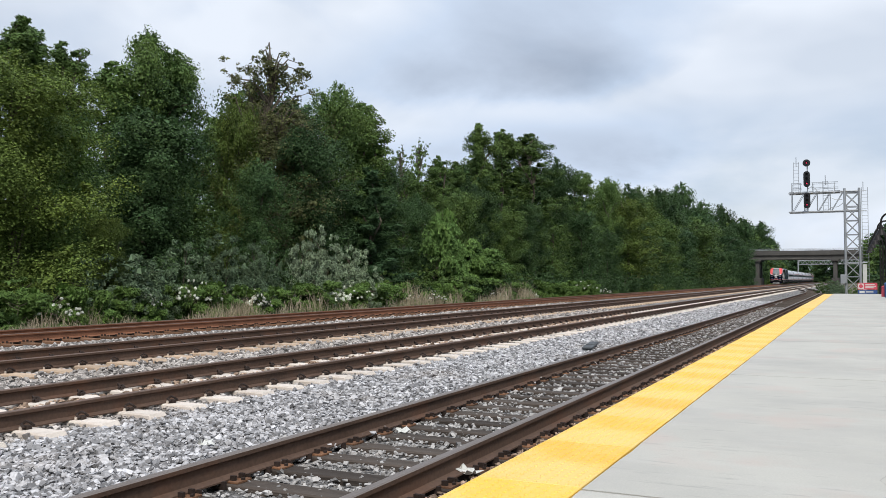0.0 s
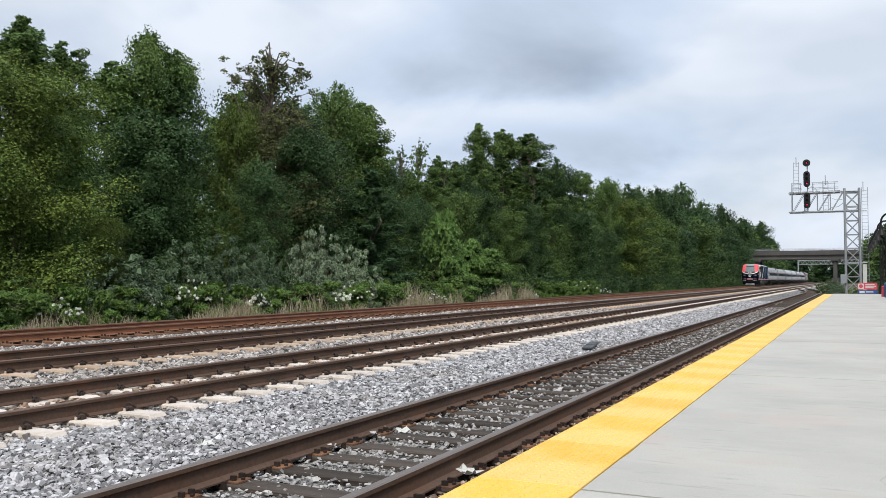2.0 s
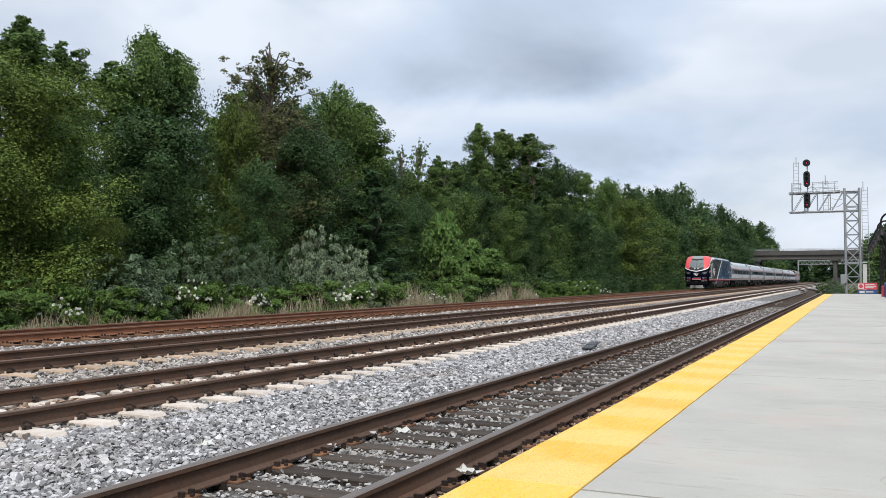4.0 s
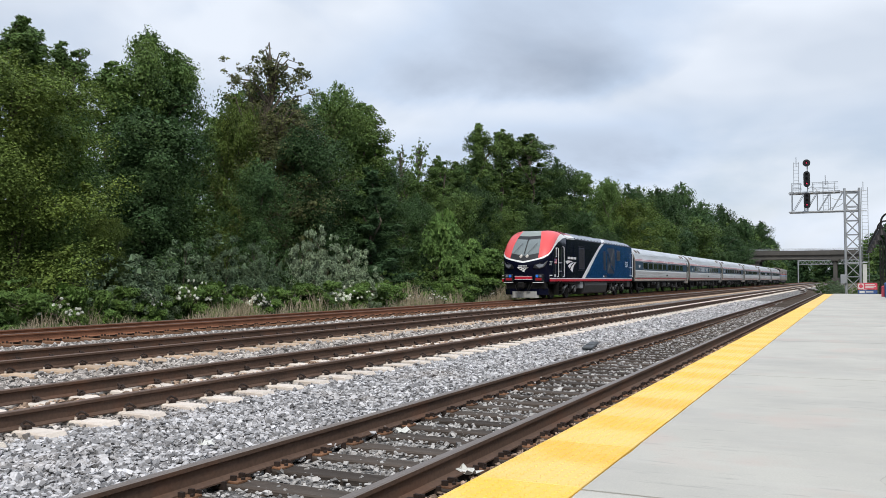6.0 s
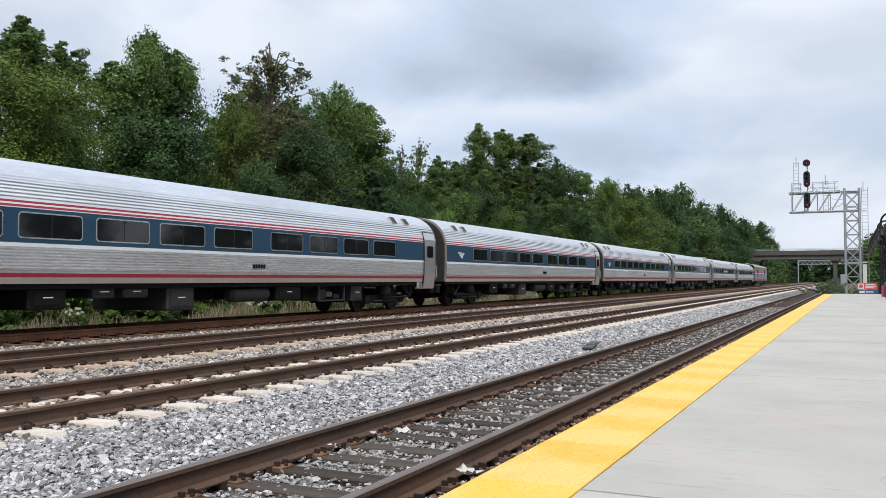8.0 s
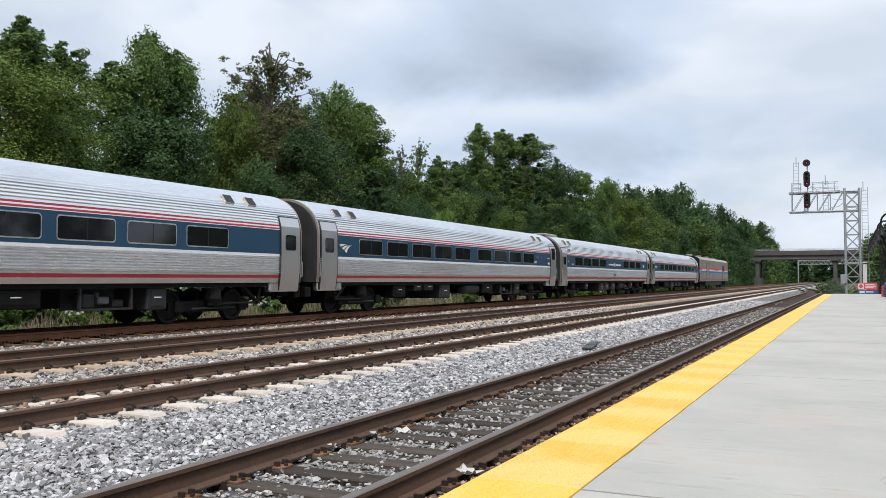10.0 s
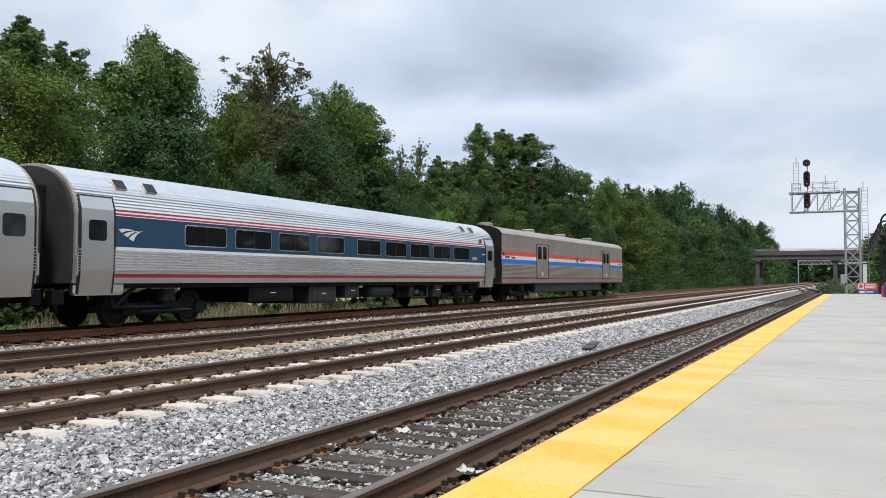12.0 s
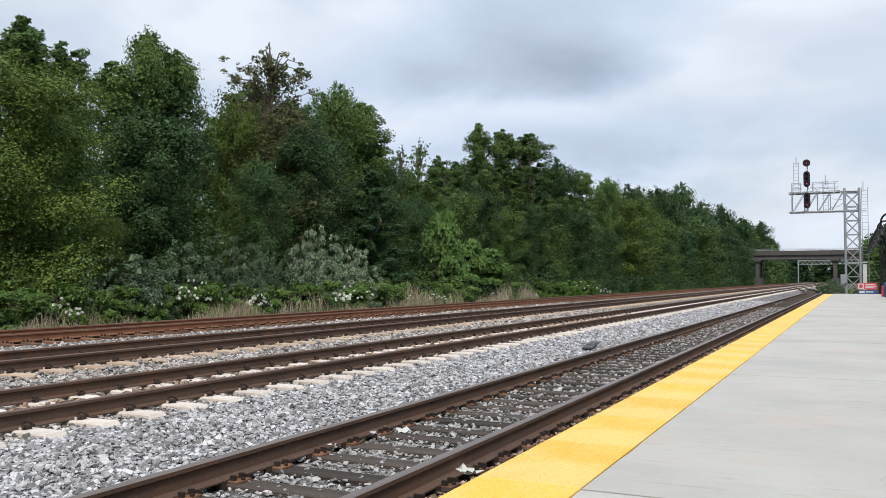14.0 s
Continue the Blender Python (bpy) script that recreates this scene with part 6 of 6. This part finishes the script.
    if kind in ("plain", "reversed"):
        swoosh("emblem", WHITE, t, 1.552, 2.0, 2.78, 2.12, 2.42)
    elif kind == "25089":
        word_bars(t, 1.552, 24.15, 24.58, 2.39, 2.43, 5, WHITE)
        for s in (1, -1):
            lettering("25089", 0.17, WHITE, t, 1.556, 21.87 if s > 0 else 22.4, 2.09, s)
            for k in (24.30, 24.48):
                bm = BM()
                rod(bm, (s * 1.54, k, 2.11), (s * 1.56, k, 2.11), 0.075, 12)
                part("round_sign", bm, WHITE, t)
            bm = BM()
            prism(bm, rounded(22.2, 22.62, 2.37, 2.49, 0.05), s * 1.54, s * 1.558, "x")
            part("destination_sign", bm, LAMP_LENS, t)
        swoosh("emblem", WHITE, t, 1.552, 2.0, 2.78, 2.12, 2.42)
    else:
        word_bars(t, 1.552, 11.93, 13.40, 2.22, 2.33, 9, WHITE)
        word_bars(t, 1.552, 13.98, 15.52, 2.22, 2.33, 8, WHITE)
        for s in (1, -1):
            bm = BM()
            prism(bm, rounded(13.26, 14.06, 1.47, 1.64, 0.02), s * 1.54, s * 1.582, "x")
            part("number_panel", bm, STEEL_BODY, t)
            lettering("43362", 0.17, BLACK, t, 1.588, 13.33 if s > 0 else 13.98, 1.495, s)
        swoosh("emblem", WHITE, t, 1.552, 22.95, 23.7, 2.12, 2.42)
        word_bars(t, 1.552, 2.9, 3.3, 2.13, 2.19, 5, WHITE)
        word_bars(t, 1.552, 2.1, 2.3, 2.28, 2.35, 3, WHITE)
        for s in (1, -1):
            bm = BM()
            rod(bm, (s * 1.54, 13.68, 2.28), (s * 1.56, 13.68, 2.28), 0.15, 16)
            part("round_emblem", bm, WHITE, t)
            bm = BM()
            prism(bm, rounded(2.1, 2.6, 2.93, 3.08, 0.04), s * 1.45, s * 1.53, "x")
            part("side_vent", bm, STEEL_DIRTY, t)
        bm = BM()
        box(bm, -0.6, 0.6, 0.6, 2.9, 3.88, 4.02, 0.05)
        part("roof_unit", bm, STEEL_DIRTY, t)
    return t


def build_baggage():
    t = thing("baggage_car", "taupe fluted baggage car with red, white and blue stripes", "baggage car")
    X = 1.53
    pts = [(X - 0.06, 0.98, 0), (X, 1.02, 0), (X, 1.22, 1), (X, 1.27, 0)]
    z = 1.30
    while z < 1.95:
        pts += [(X, z, 0), (X + 0.020, z + 0.018, 0), (X + 0.020, z + 0.042, 0), (X, z + 0.058, 0)]
        z += 0.0685
    pts += [(X, 2.03, 2), (X, 2.24, 3), (X, 2.43, 4), (X, 2.63, 0), (X, 2.78, 0), (X + 0.008, 2.80, 0), (X, 2.82, 0), (X, 3.50, 0), (X + 0.02, 3.53, 0), (1.46, 3.66, 0), (1.3, 3.78, 0), (0.95, 3.90, 0), (0.5, 3.97, 0), (0, 3.99, 0)]
    full = pts + [(-x, z, m) for x, z, m in pts[-2::-1]]
    n, half = len(full), len(pts)
    y0, y1 = 0.78, 25.78
    v = [(x, y, z) for y in (y0, y1) for x, z, _ in full]
    f, idx = [], []
    for i in range(n - 1):
        f.append((i, i + 1, n + i + 1, n + i))
        idx.append(full[i if i < half - 1 else n - 2 - i][2])
    f += [tuple(range(n)), tuple(range(n, 2 * n)), (0, n - 1, 2 * n - 1, n)]
    idx += [0, 0, 0]
    part("body", link_mesh("body", v, f, None, mats=[STEEL_DIRTY, STRIPE_RED, BAG_BLUE, WHITE, BAG_RED], index=idx), None, t, "taupe fluted sides with three stripes")
    for a, b in ((6.13, 8.10), (20.02, 21.94)):
        for s in (1, -1):
            bm = BM()
            prism(bm, rounded(a - 0.06, b + 0.06, 1.24, 3.19, 0.05), s * 1.45, s * (X + 0.026), "x")
            part("door_frame", bm, BLACK, t)
            bm = BM()
            prism(bm, rounded(a, b - 0.1, 1.27, 3.15, 0.05), s * 1.48, s * (X + 0.034), "x")
            d = part("door", bm, STEEL_DIRTY, t, "sliding baggage door with two windows")
            for q in (a + 0.12, a + 0.98):
                bm = BM()
                prism(bm, rounded(q, q + 0.62, 2.34, 3.05, 0.12), s * 1.5, s * (X + 0.040), "x")
                part("door_window", bm, GLASS_DARK, d)
            bm = BM()
            box(bm, *sorted((s * 1.5, s * (X + 0.05))), a + 0.78, a + 0.95, 1.40, 1.62, 0.01)
            part("notice", bm, WHITE, d)
            for q in (a + 0.5, a + 1.1):
                bm = BM()
                box(bm, *sorted((s * 1.5, s * (X + 0.06))), q, q + 0.1, 1.36, 1.44, 0.01)
                part("latch", bm, CORAL, d)
    for y in (1.9, 8.4, 14.4, 20.7):
        bm = BM()
        rod(bm, (0.2, y, 3.93), (0.2, y, 4.10), 0.38, 16)
        rod(bm, (0.2, y, 4.10), (0.2, y, 4.16), 0.42, 16, 0.3)
        part("roof_ventilator", bm, STEEL_DIRTY, t)
    bm = BM()
    box(bm, -1.42, 1.42, 6.2, 20.0, 0.46, 1.0, 0.05)
    part("skirt", bm, UNDER_GREY, t, "dark grey side skirt between the bogies")
    bm = BM()
    box(bm, -1.35, 1.35, 0.9, 25.6, 0.92, 1.04)
    part("underframe", bm, UNDER, t)
    for q0, q1 in ((0.30, 0.82), (25.74, 26.05)):
        bm = BM()
        box(bm, -0.75, 0.75, q0, q1, 1.05, 3.45, 0.06)
        box(bm, -0.2, 0.2, q0 - 0.2, q1 + 0.25, 0.65, 0.95, 0.03)
        part("diaphragm", bm, RUBBER, t)
    bm = BM()
    prism(bm, [(x * 1.01, z) for x, z, _ in full if z > 1.0], 0.72, 0.80)
    part("end_frame", bm, RUBBER, t)
    bogie(t, 2.95, 5.6, 0.46, "coach")
    bogie(t, 20.9, 23.55, 0.46, "coach")
    swoosh("emblem", COACH_BLUE, t, X, 13.35, 14.4, 2.20, 2.58)
    for s in (1, -1):
        lettering("Baggage", 0.17, NAVY, t, X + 0.004, 2.2 if s > 0 else 2.9, 2.30, s)
    word_bars(t, X, 1.35, 1.95, 2.30, 2.42, 5, COACH_BLUE)
    word_bars(t, X, 14.5, 15.75, 2.35, 2.46, 6, COACH_BLUE)
    word_bars(t, X, 24.6, 25.4, 2.30, 2.36, 6, COACH_BLUE)
    for s in (1, -1):
        bm = BM()
        box(bm, *sorted((s * 1.5, s * 1.56)), 1.0, 1.2, 2.40, 2.56, 0.02)
        part("marker_lamp", bm, BLACK, t)
    return t


build_locomotive()
COACH = build_coach("plain", "silver fluted coach with blue window band and red stripes")
VEHICLES.append((COACH, 0.0))
for k in (1, 2):
    VEHICLES.append((copy_thing(COACH, pose(0, 0, 0)), CAR * k))
VEHICLES.append((build_coach("reversed", "silver fluted coach with blue window band, before the baggage car"), CAR * 5))
VEHICLES.append((build_coach("25089", "silver fluted coach, blue band, number beside its last window"), CAR * 3))
VEHICLES.append((build_coach("cafe", "silver fluted cafe coach with white bars on blue band"), CAR * 4))
VEHICLES.append((build_baggage(), CAR * 6))
# ---------- bridge ----------
LAMP_IRON = material("dark_iron", (0.016, 0.014, 0.014), 0.5, vary=0.2, spec=0.2)
RUBBER_GREY = material("grey_rubber", (0.07, 0.075, 0.08), 0.7, vary=0.25, scale=4)
SIGN_RED = material("sign_red", (0.55, 0.07, 0.10), 0.5, vary=0.06)
SIGN_BLUE = material("sign_blue", (0.03, 0.075, 0.22), 0.5, vary=0.06)
BIN_BLUE = material("bin_blue", (0.02, 0.09, 0.26), 0.45, vary=0.12)
SIGNAL_RED = glow_material("signal_red", (0.9, 0.05, 0.13), 0.8)
ROUGH_WHITE = material("weathered_white", (0.62, 0.62, 0.58), 0.6, vary=0.1)


def build_bridge():
    b = thing("road_bridge", "grey concrete road bridge over the tracks with metal railing", "bridge")
    Y0, Y1 = 240.0, 250.0
    bm = BM()
    box(bm, -60, 60, Y0, Y1, 7.55, 8.35, 0.05)
    part("deck", bm, OLD_CONCRETE, b)
    for y in (Y0 + 0.5, Y0 + 3.3, Y0 + 6.2, Y1 - 0.9):
        bm = BM()
        prism(bm, [(y - 0.3, 6.45), (y + 0.3, 6.45), (y + 0.3, 6.6), (y + 0.1, 6.75), (y + 0.1, 7.3), (y + 0.35, 7.56), (y - 0.35, 7.56), (y - 0.1, 7.3), (y - 0.1, 6.75), (y - 0.3, 6.6)], -58, 58, "x")
        part("girder", bm, OLD_CONCRETE, b)
    for y in (Y0 + 0.15, Y1 - 0.15):
        bm = BM()
        box(bm, -60, 60, y - 0.12, y + 0.12, 8.3, 8.75, 0.03)
        par = part("parapet", bm, OLD_CONCRETE, b)
        bm = BM()
        for z in (9.0, 9.25):
            rod(bm, (-60, y, z), (60, y, z), 0.045, 6)
        part("railing", bm, GALVANISED, par)
        for x in np.arange(-58, 59, 3.0):
            bm = BM()
            box(bm, x - 0.04, x + 0.04, y - 0.05, y + 0.05, 8.7, 9.25)
            part("railing_post", bm, GALVANISED, par)
    for x in (-22.6, -3.75):
        bm = BM()
        box(bm, x - 1.0, x + 1.0, Y0 + 0.2, Y1 - 0.2, 5.95, 6.47, 0.06)
        part("pier_cap", bm, OLD_CONCRETE, b)
        for y in (Y0 + 1.2, Y0 + 5, Y1 - 1.2):
            bm = BM()
            box(bm, x - 0.5, x + 0.5, y - 0.5, y + 0.5, -0.6, 6.0, 0.08)
            part("pier_column", bm, OLD_CONCRETE, b)
        bm = BM()
        box(bm, x - 0.9, x + 0.9, Y0 + 0.3, Y1 - 0.3, -0.62, 1.6, 0.08)
        part("pier_footing", bm, OLD_CONCRETE, b)
    bm = BM()
    prism(bm, [(-30, 7.5), (-27.5, 7.5), (-26.5, -0.6), (-36, -0.6), (-36, 7.5)], Y0 + 0.3, Y1 - 0.3)
    part("abutment", bm, OLD_CONCRETE, b)


def lattice(bm, a, b, c, d, n, r):
    """Cross bracing between the rails a-b and c-d."""
    for k in range(n):
        p0, p1 = a.lerp(b, k / n), a.lerp(b, (k + 1) / n)
        q0, q1 = c.lerp(d, k / n), c.lerp(d, (k + 1) / n)
        rod(bm, p0, q1, r, 5)
        rod(bm, q0, p1, r, 5)
        rod(bm, p1, q1, r * 1.2, 5)


def signal_head(s, x, y, z, lit, tall):
    bm = BM()
    if tall:
        prism(bm, [(x + 0.27 * math.cos(a), z + (0.42 if math.sin(a) > 0 else -0.42) + 0.27 * math.sin(a)) for a in (2 * math.pi * k / 24 for k in range(24))], y - 0.06, y + 0.02)
    else:
        rod(bm, (x, y - 0.06, z), (x, y + 0.02, z), 0.31, 24)
    head = part("signal_head", bm, BLACK, s, "black signal backboard")
    for k, dz in enumerate((0.38, 0.0, -0.38) if tall else (0.0,)):
        on = dz == (-0.38 if tall else 0.0)
        bm = BM()
        rod(bm, (x, y - 0.10, z + dz), (x, y - 0.05, z + dz), 0.055, 14)
        part("lens", bm, SIGNAL_RED if on and lit else RUBBER, head, "lit red lens" if on and lit else "")
        bm = BM()
        for i in range(9):
            a0, a1 = math.pi * (i - 0.5) / 8, math.pi * (i + 0.5) / 8
            q = [(x + 0.14 * math.cos(a0), y - 0.06, z + dz + 0.14 * math.sin(a0)), (x + 0.14 * math.cos(a1), y - 0.06, z + dz + 0.14 * math.sin(a1)),
                 (x + 0.13 * math.cos(a1), y - 0.34, z + dz + 0.13 * math.sin(a1)), (x + 0.13 * math.cos(a0), y - 0.34, z + dz + 0.13 * math.sin(a0))]
            bm.faces.new([bm.verts.new(c) for c in q])
        part("hood", bm, BLACK, head)


def ladder(parent, x, y, z0, z1, w=0.42, mat=None):
    bm = BM()
    for s in (-w / 2, w / 2):
        rod(bm, (x + s, y, z0), (x + s, y, z1), 0.022, 5)
    z = z0 + 0.2
    while z < z1:
        rod(bm, (x - w / 2, y, z), (x + w / 2, y, z), 0.014, 5)
        z += 0.3
    part("ladder", bm, mat or GALVANISED, parent)


def build_signal():
    s = thing("signal_mast", "galvanised lattice cantilever signal mast with three black signal heads", "signal mast")
    Y, XL, XR = 80.0, -0.42, 0.70
    legs = [(XL, Y), (XR, Y), (XL, Y + 1.1), (XR, Y + 1.1)]
    for x, y in legs:
        bm = BM()
        rod(bm, (x, y, -0.62), (x, y, 8.95), 0.10, 10)
        part("leg", bm, GALVANISED, s)
    for (a, b) in ((0, 1), (2, 3), (0, 2), (1, 3)):
        bm = BM()
        A, B = legs[a], legs[b]
        lattice(bm, Vector((*A, 0.2)), Vector((*A, 8.6)), Vector((*B, 0.2)), Vector((*B, 8.6)), 7, 0.032)
        part("bracing", bm, GALVANISED, s)
    top, bot = 8.70, 7.05
    for y in (Y, Y + 1.1):
        for z in (top, bot):
            bm = BM()
            rod(bm, (-4.85, y, z), (0.6, y, z), 0.065, 8)
            part("arm_chord", bm, GALVANISED, s)
        for k in range(4):
            x0 = -4.55 + k * 1.02
            for p, q in (((x0, y, bot), (x0 + 0.95, y, top)), ((x0 - 0.05, y, bot), (x0 - 0.05, y, top))):
                bm = BM()
                rod(bm, p, q, 0.027, 6)
                part("arm_strut", bm, GALVANISED, s)
    bm = BM()
    for k in range(8):
        box(bm, -4.8 + k * 0.52, -4.4 + k * 0.52, Y, Y + 1.1, top + 0.08, top + 0.11)
    part("walkway", bm, GALVANISED, s)
    bm = BM()
    for y in (Y - 0.02, Y + 1.12):
        for z in (9.1, 9.55):
            rod(bm, (-4.6, y, z), (-3.8, y, z), 0.022, 5)
            rod(bm, (-3.0, y, z), (-0.9, y, z), 0.022, 5)
        for x in (-4.6, -3.9, -2.9, -2.1, -1.2):
            rod(bm, (x, y, top), (x, y, 9.58), 0.022, 5)
    part("handrail", bm, GALVANISED, s)
    for z, lit, tall in ((11.25, True, False), (9.85, True, True), (8.0, True, True)):
        signal_head(s, -3.35, Y - 0.35, z, lit, tall)
    bm = BM()
    rod(bm, (-3.3, Y - 0.2, 6.9), (-3.3, Y - 0.2, 11.4), 0.05, 8)
    tube(bm, [(-3.3, Y - 0.2, 9.0), (-3.0, Y - 0.1, 9.2), (-2.7, Y, 9.05), (-2.5, Y, 8.75)], 0.03, 6)
    tube(bm, [(-1.7, Y, 8.7), (-1.5, Y, 8.2), (-1.1, Y, 8.0), (-0.6, Y, 8.0)], 0.03, 6)
    tube(bm, [(-1.7, Y, 7.1), (-1.5, Y, 7.35), (-0.9, Y, 7.4), (-0.56, Y, 7.7)], 0.03, 6)
    part("signal_pole", bm, GALVANISED, s)
    ladder(s, -4.2, Y - 0.1, top, 11.4, 0.4)
    ladder(s, -1.9, Y + 0.4, bot, 9.7, 0.4)
    ladder(s, 1.12, Y + 0.3, 1.0, 9.0, 0.46)
    for x, z in ((-4.2, 11.4), (-1.9, 9.7), (1.0, 9.0)):
        bm = BM()
        rod(bm, (x, Y, z - 0.4), (x, Y, z + 0.45), 0.022, 6)
        part("finial", bm, UNDER_GREY, s)
    bm = BM()
    for z in (4.6, 7.0, 8.7, 2.6):
        rod(bm, (0.5, Y + 0.2, z), (1.25, Y + 0.2, z), 0.035, 6)
    part("ladder_bracket", bm, GALVANISED, s)
    bm = BM()
    box(bm, -0.85, -0.35, Y - 0.35, Y - 0.1, 0.85, 1.6, 0.03)
    part("control_box", bm, GALVANISED, s)
    bm = BM()
    box(bm, 0.86, 1.18, Y + 0.1, Y + 0.3, -0.62, 2.45, 0.02)
    part("ladder_guard", bm, ROUGH_WHITE, s)
    # a plain gantry further down the line
    g = thing("signal_gantry", "distant grey steel truss gantry spanning the tracks", "signal gantry")
    for x in (-17.4, 4.0):
        bm = BM()
        rod(bm, (x, 334, -0.62), (x, 334, 8.2), 0.22, 8)
        part("leg", bm, GALVANISED, g)
    for z in (6.7, 8.1):
        bm = BM()
        rod(bm, (-17.4, 334, z), (4.0, 334, z), 0.13, 6)
        part("chord", bm, GALVANISED, g)
    bm = BM()
    for k in range(14):
        x = -17.4 + k * 1.53
        rod(bm, (x, 334, 6.7), (x + 0.76, 334, 8.1), 0.08, 5)
        rod(bm, (x + 0.76, 334, 8.1), (x + 1.53, 334, 6.7), 0.08, 5)
    part("web", bm, GALVANISED, g)


def build_lamps():
    first = None
    for k in range(6):
        y = 44.0 + 5.9 * k
        at = pose(2.02, y, PLATFORM_Z)
        if first is None:
            t = thing("platform_lamp", "black iron gooseneck platform lamp with bell shade", "lamp post", at, group="platform lamps")
            bm = BM()
            rod(bm, (0, 0, 0), (0, 0, 0.5), 0.13, 12, 0.10)
            rod(bm, (0, 0, 0.5), (0, 0, 3.75), 0.065, 10, 0.055)
            for z in (0.5, 2.2, 3.3):
                rod(bm, (0, 0, z), (0, 0, z + 0.07), 0.10, 12)
            part("post", bm, LAMP_IRON, t)
            bm = BM()
            pts = [(-0.38 + 0.38 * math.cos(a), 0, 3.75 + 0.42 * math.sin(a)) for a in (math.pi * i / 10 for i in range(11))]
            swept(bm, pts + [(-0.76, 0, 3.6)], 0.045, 8)
            part("gooseneck", bm, LAMP_IRON, t)
            bm = BM()
            rod(bm, (-0.76, 0, 3.42), (-0.76, 0, 3.62), 0.10, 16, 0.07)
            rod(bm, (-0.76, 0, 3.22), (-0.76, 0, 3.42), 0.21, 16, 0.10)
            rod(bm, (-0.76, 0, 3.17), (-0.76, 0, 3.22), 0.23, 16, 0.21)
            part("shade", bm, LAMP_IRON, t)
            first = t
        else:
            copy_thing(first, at)
    for k, y in enumerate((53.0, 59.5)):
        t = thing("litter_bin", "blue litter bin on the platform", "litter bin", pose(2.0 + 0.12 * k, y, PLATFORM_Z), group="litter bins")
        bm = BM()
        rod(bm, (0, 0, 0), (0, 0, 0.85), 0.27, 16, 0.30)
        part("drum", bm, BIN_BLUE, t)
        bm = BM()
        rod(bm, (0, 0, 0.85), (0, 0, 0.98), 0.32, 16, 0.18)
        part("lid", bm, BIN_BLUE, t)
    t = thing("red_hydrant", "small red post on the platform", "post", pose(1.85, 62, PLATFORM_Z))
    bm = BM()
    rod(bm, (0, 0, 0), (0, 0, 0.62), 0.13, 12, 0.11)
    rod(bm, (0, 0, 0.62), (0, 0, 0.72), 0.15, 12, 0.05)
    part("post", bm, SIGN_RED, t)
    t = thing("warning_sign", "red prohibition sign above a blue sign at the platform's end", "sign", pose(1.1, 73.6, PLATFORM_Z))
    for x in (-0.55, 0.55):
        bm = BM()
        box(bm, x - 0.03, x + 0.03, -0.0, 0.06, 0, 0.86)
        part("post", bm, GALVANISED, t)
    bm = BM()
    box(bm, -0.68, 0.68, -0.03, 0.0, 0.34, 0.86, 0.008)
    red = part("red_board", bm, SIGN_RED, t)
    bm = BM()
    box(bm, -0.68, 0.68, -0.03, 0.0, 0.02, 0.30, 0.008)
    blue = part("blue_board", bm, SIGN_BLUE, t)
    bm = BM()
    box(bm, -0.64, -0.26, -0.036, -0.03, 0.40, 0.80)
    part("symbol_field", bm, ROUGH_WHITE, red)
    bm = BM()
    rod(bm, (-0.45, -0.04, 0.60), (-0.45, -0.036, 0.60), 0.15, 18)
    part("symbol", bm, SIGN_RED, red)
    bm = BM()
    for z, x1 in ((0.72, 0.5), (0.60, 0.58), (0.48, 0.45)):
        box(bm, -0.16, x1, -0.036, -0.03, z - 0.03, z + 0.03)
    part("writing_bar", bm, ROUGH_WHITE, red)
    bm = BM()
    box(bm, -0.56, -0.2, -0.036, -0.03, 0.09, 0.23)
    box(bm, -0.12, 0.4, -0.036, -0.03, 0.12, 0.20)
    part("writing_bar", bm, ROUGH_WHITE, blue)


def build_litter():
    rng = np.random.default_rng(4)
    # two crumpled paper scraps; the third sheet stands for a whitish stone
    for x, y, z, s in ((-2.74, 6.12, -0.31, 0.075), (-4.10, 7.62, -0.345, 0.06), (-5.27, 6.05, -0.29, 0.05)):
        bm = BM()
        bmesh.ops.create_grid(bm, x_segments=5, y_segments=5, size=s)
        for v in bm.verts:
            v.co += Vector(rng.normal(0, 0.012, 3)) + Vector((0, 0, 0.05 * noise.noise(v.co * 14)))
        bmesh.ops.solidify(bm, geom=bm.faces[:], thickness=0.002)
        solid("white_piece", bm, ROUGH_WHITE, "small crumpled white piece lying on the ballast", "litter", at=pose(x, y, z, 5, 7, rng.uniform(0, 90)))
    bm = BM()
    box(bm, -0.11, 0.11, -0.8, 0.8, -0.02, 0.015, 0.008)
    box(bm, -0.09, 0.09, -0.1, 0.78, 0.013, 0.028, 0.006)
    solid("rubber_strip", bm, RUBBER_GREY, "dark grey rubber strip lying on the ballast by the rail", "rubber strip", at=pose(-5.22, 18.4, -0.27, 0, 0, 10))


build_bridge()
build_signal()
build_lamps()
build_litter()


# ---------- movement ----------
def motions():
    """The train runs past at an even speed on the far track."""
    for t, behind in VEHICLES:
        walk(t, [(s, pose(TRACK_TRAIN, JOINT_Y + behind - SPEED * (s - 7.5), MAIN_Z)) for s in range(15)])


motions()
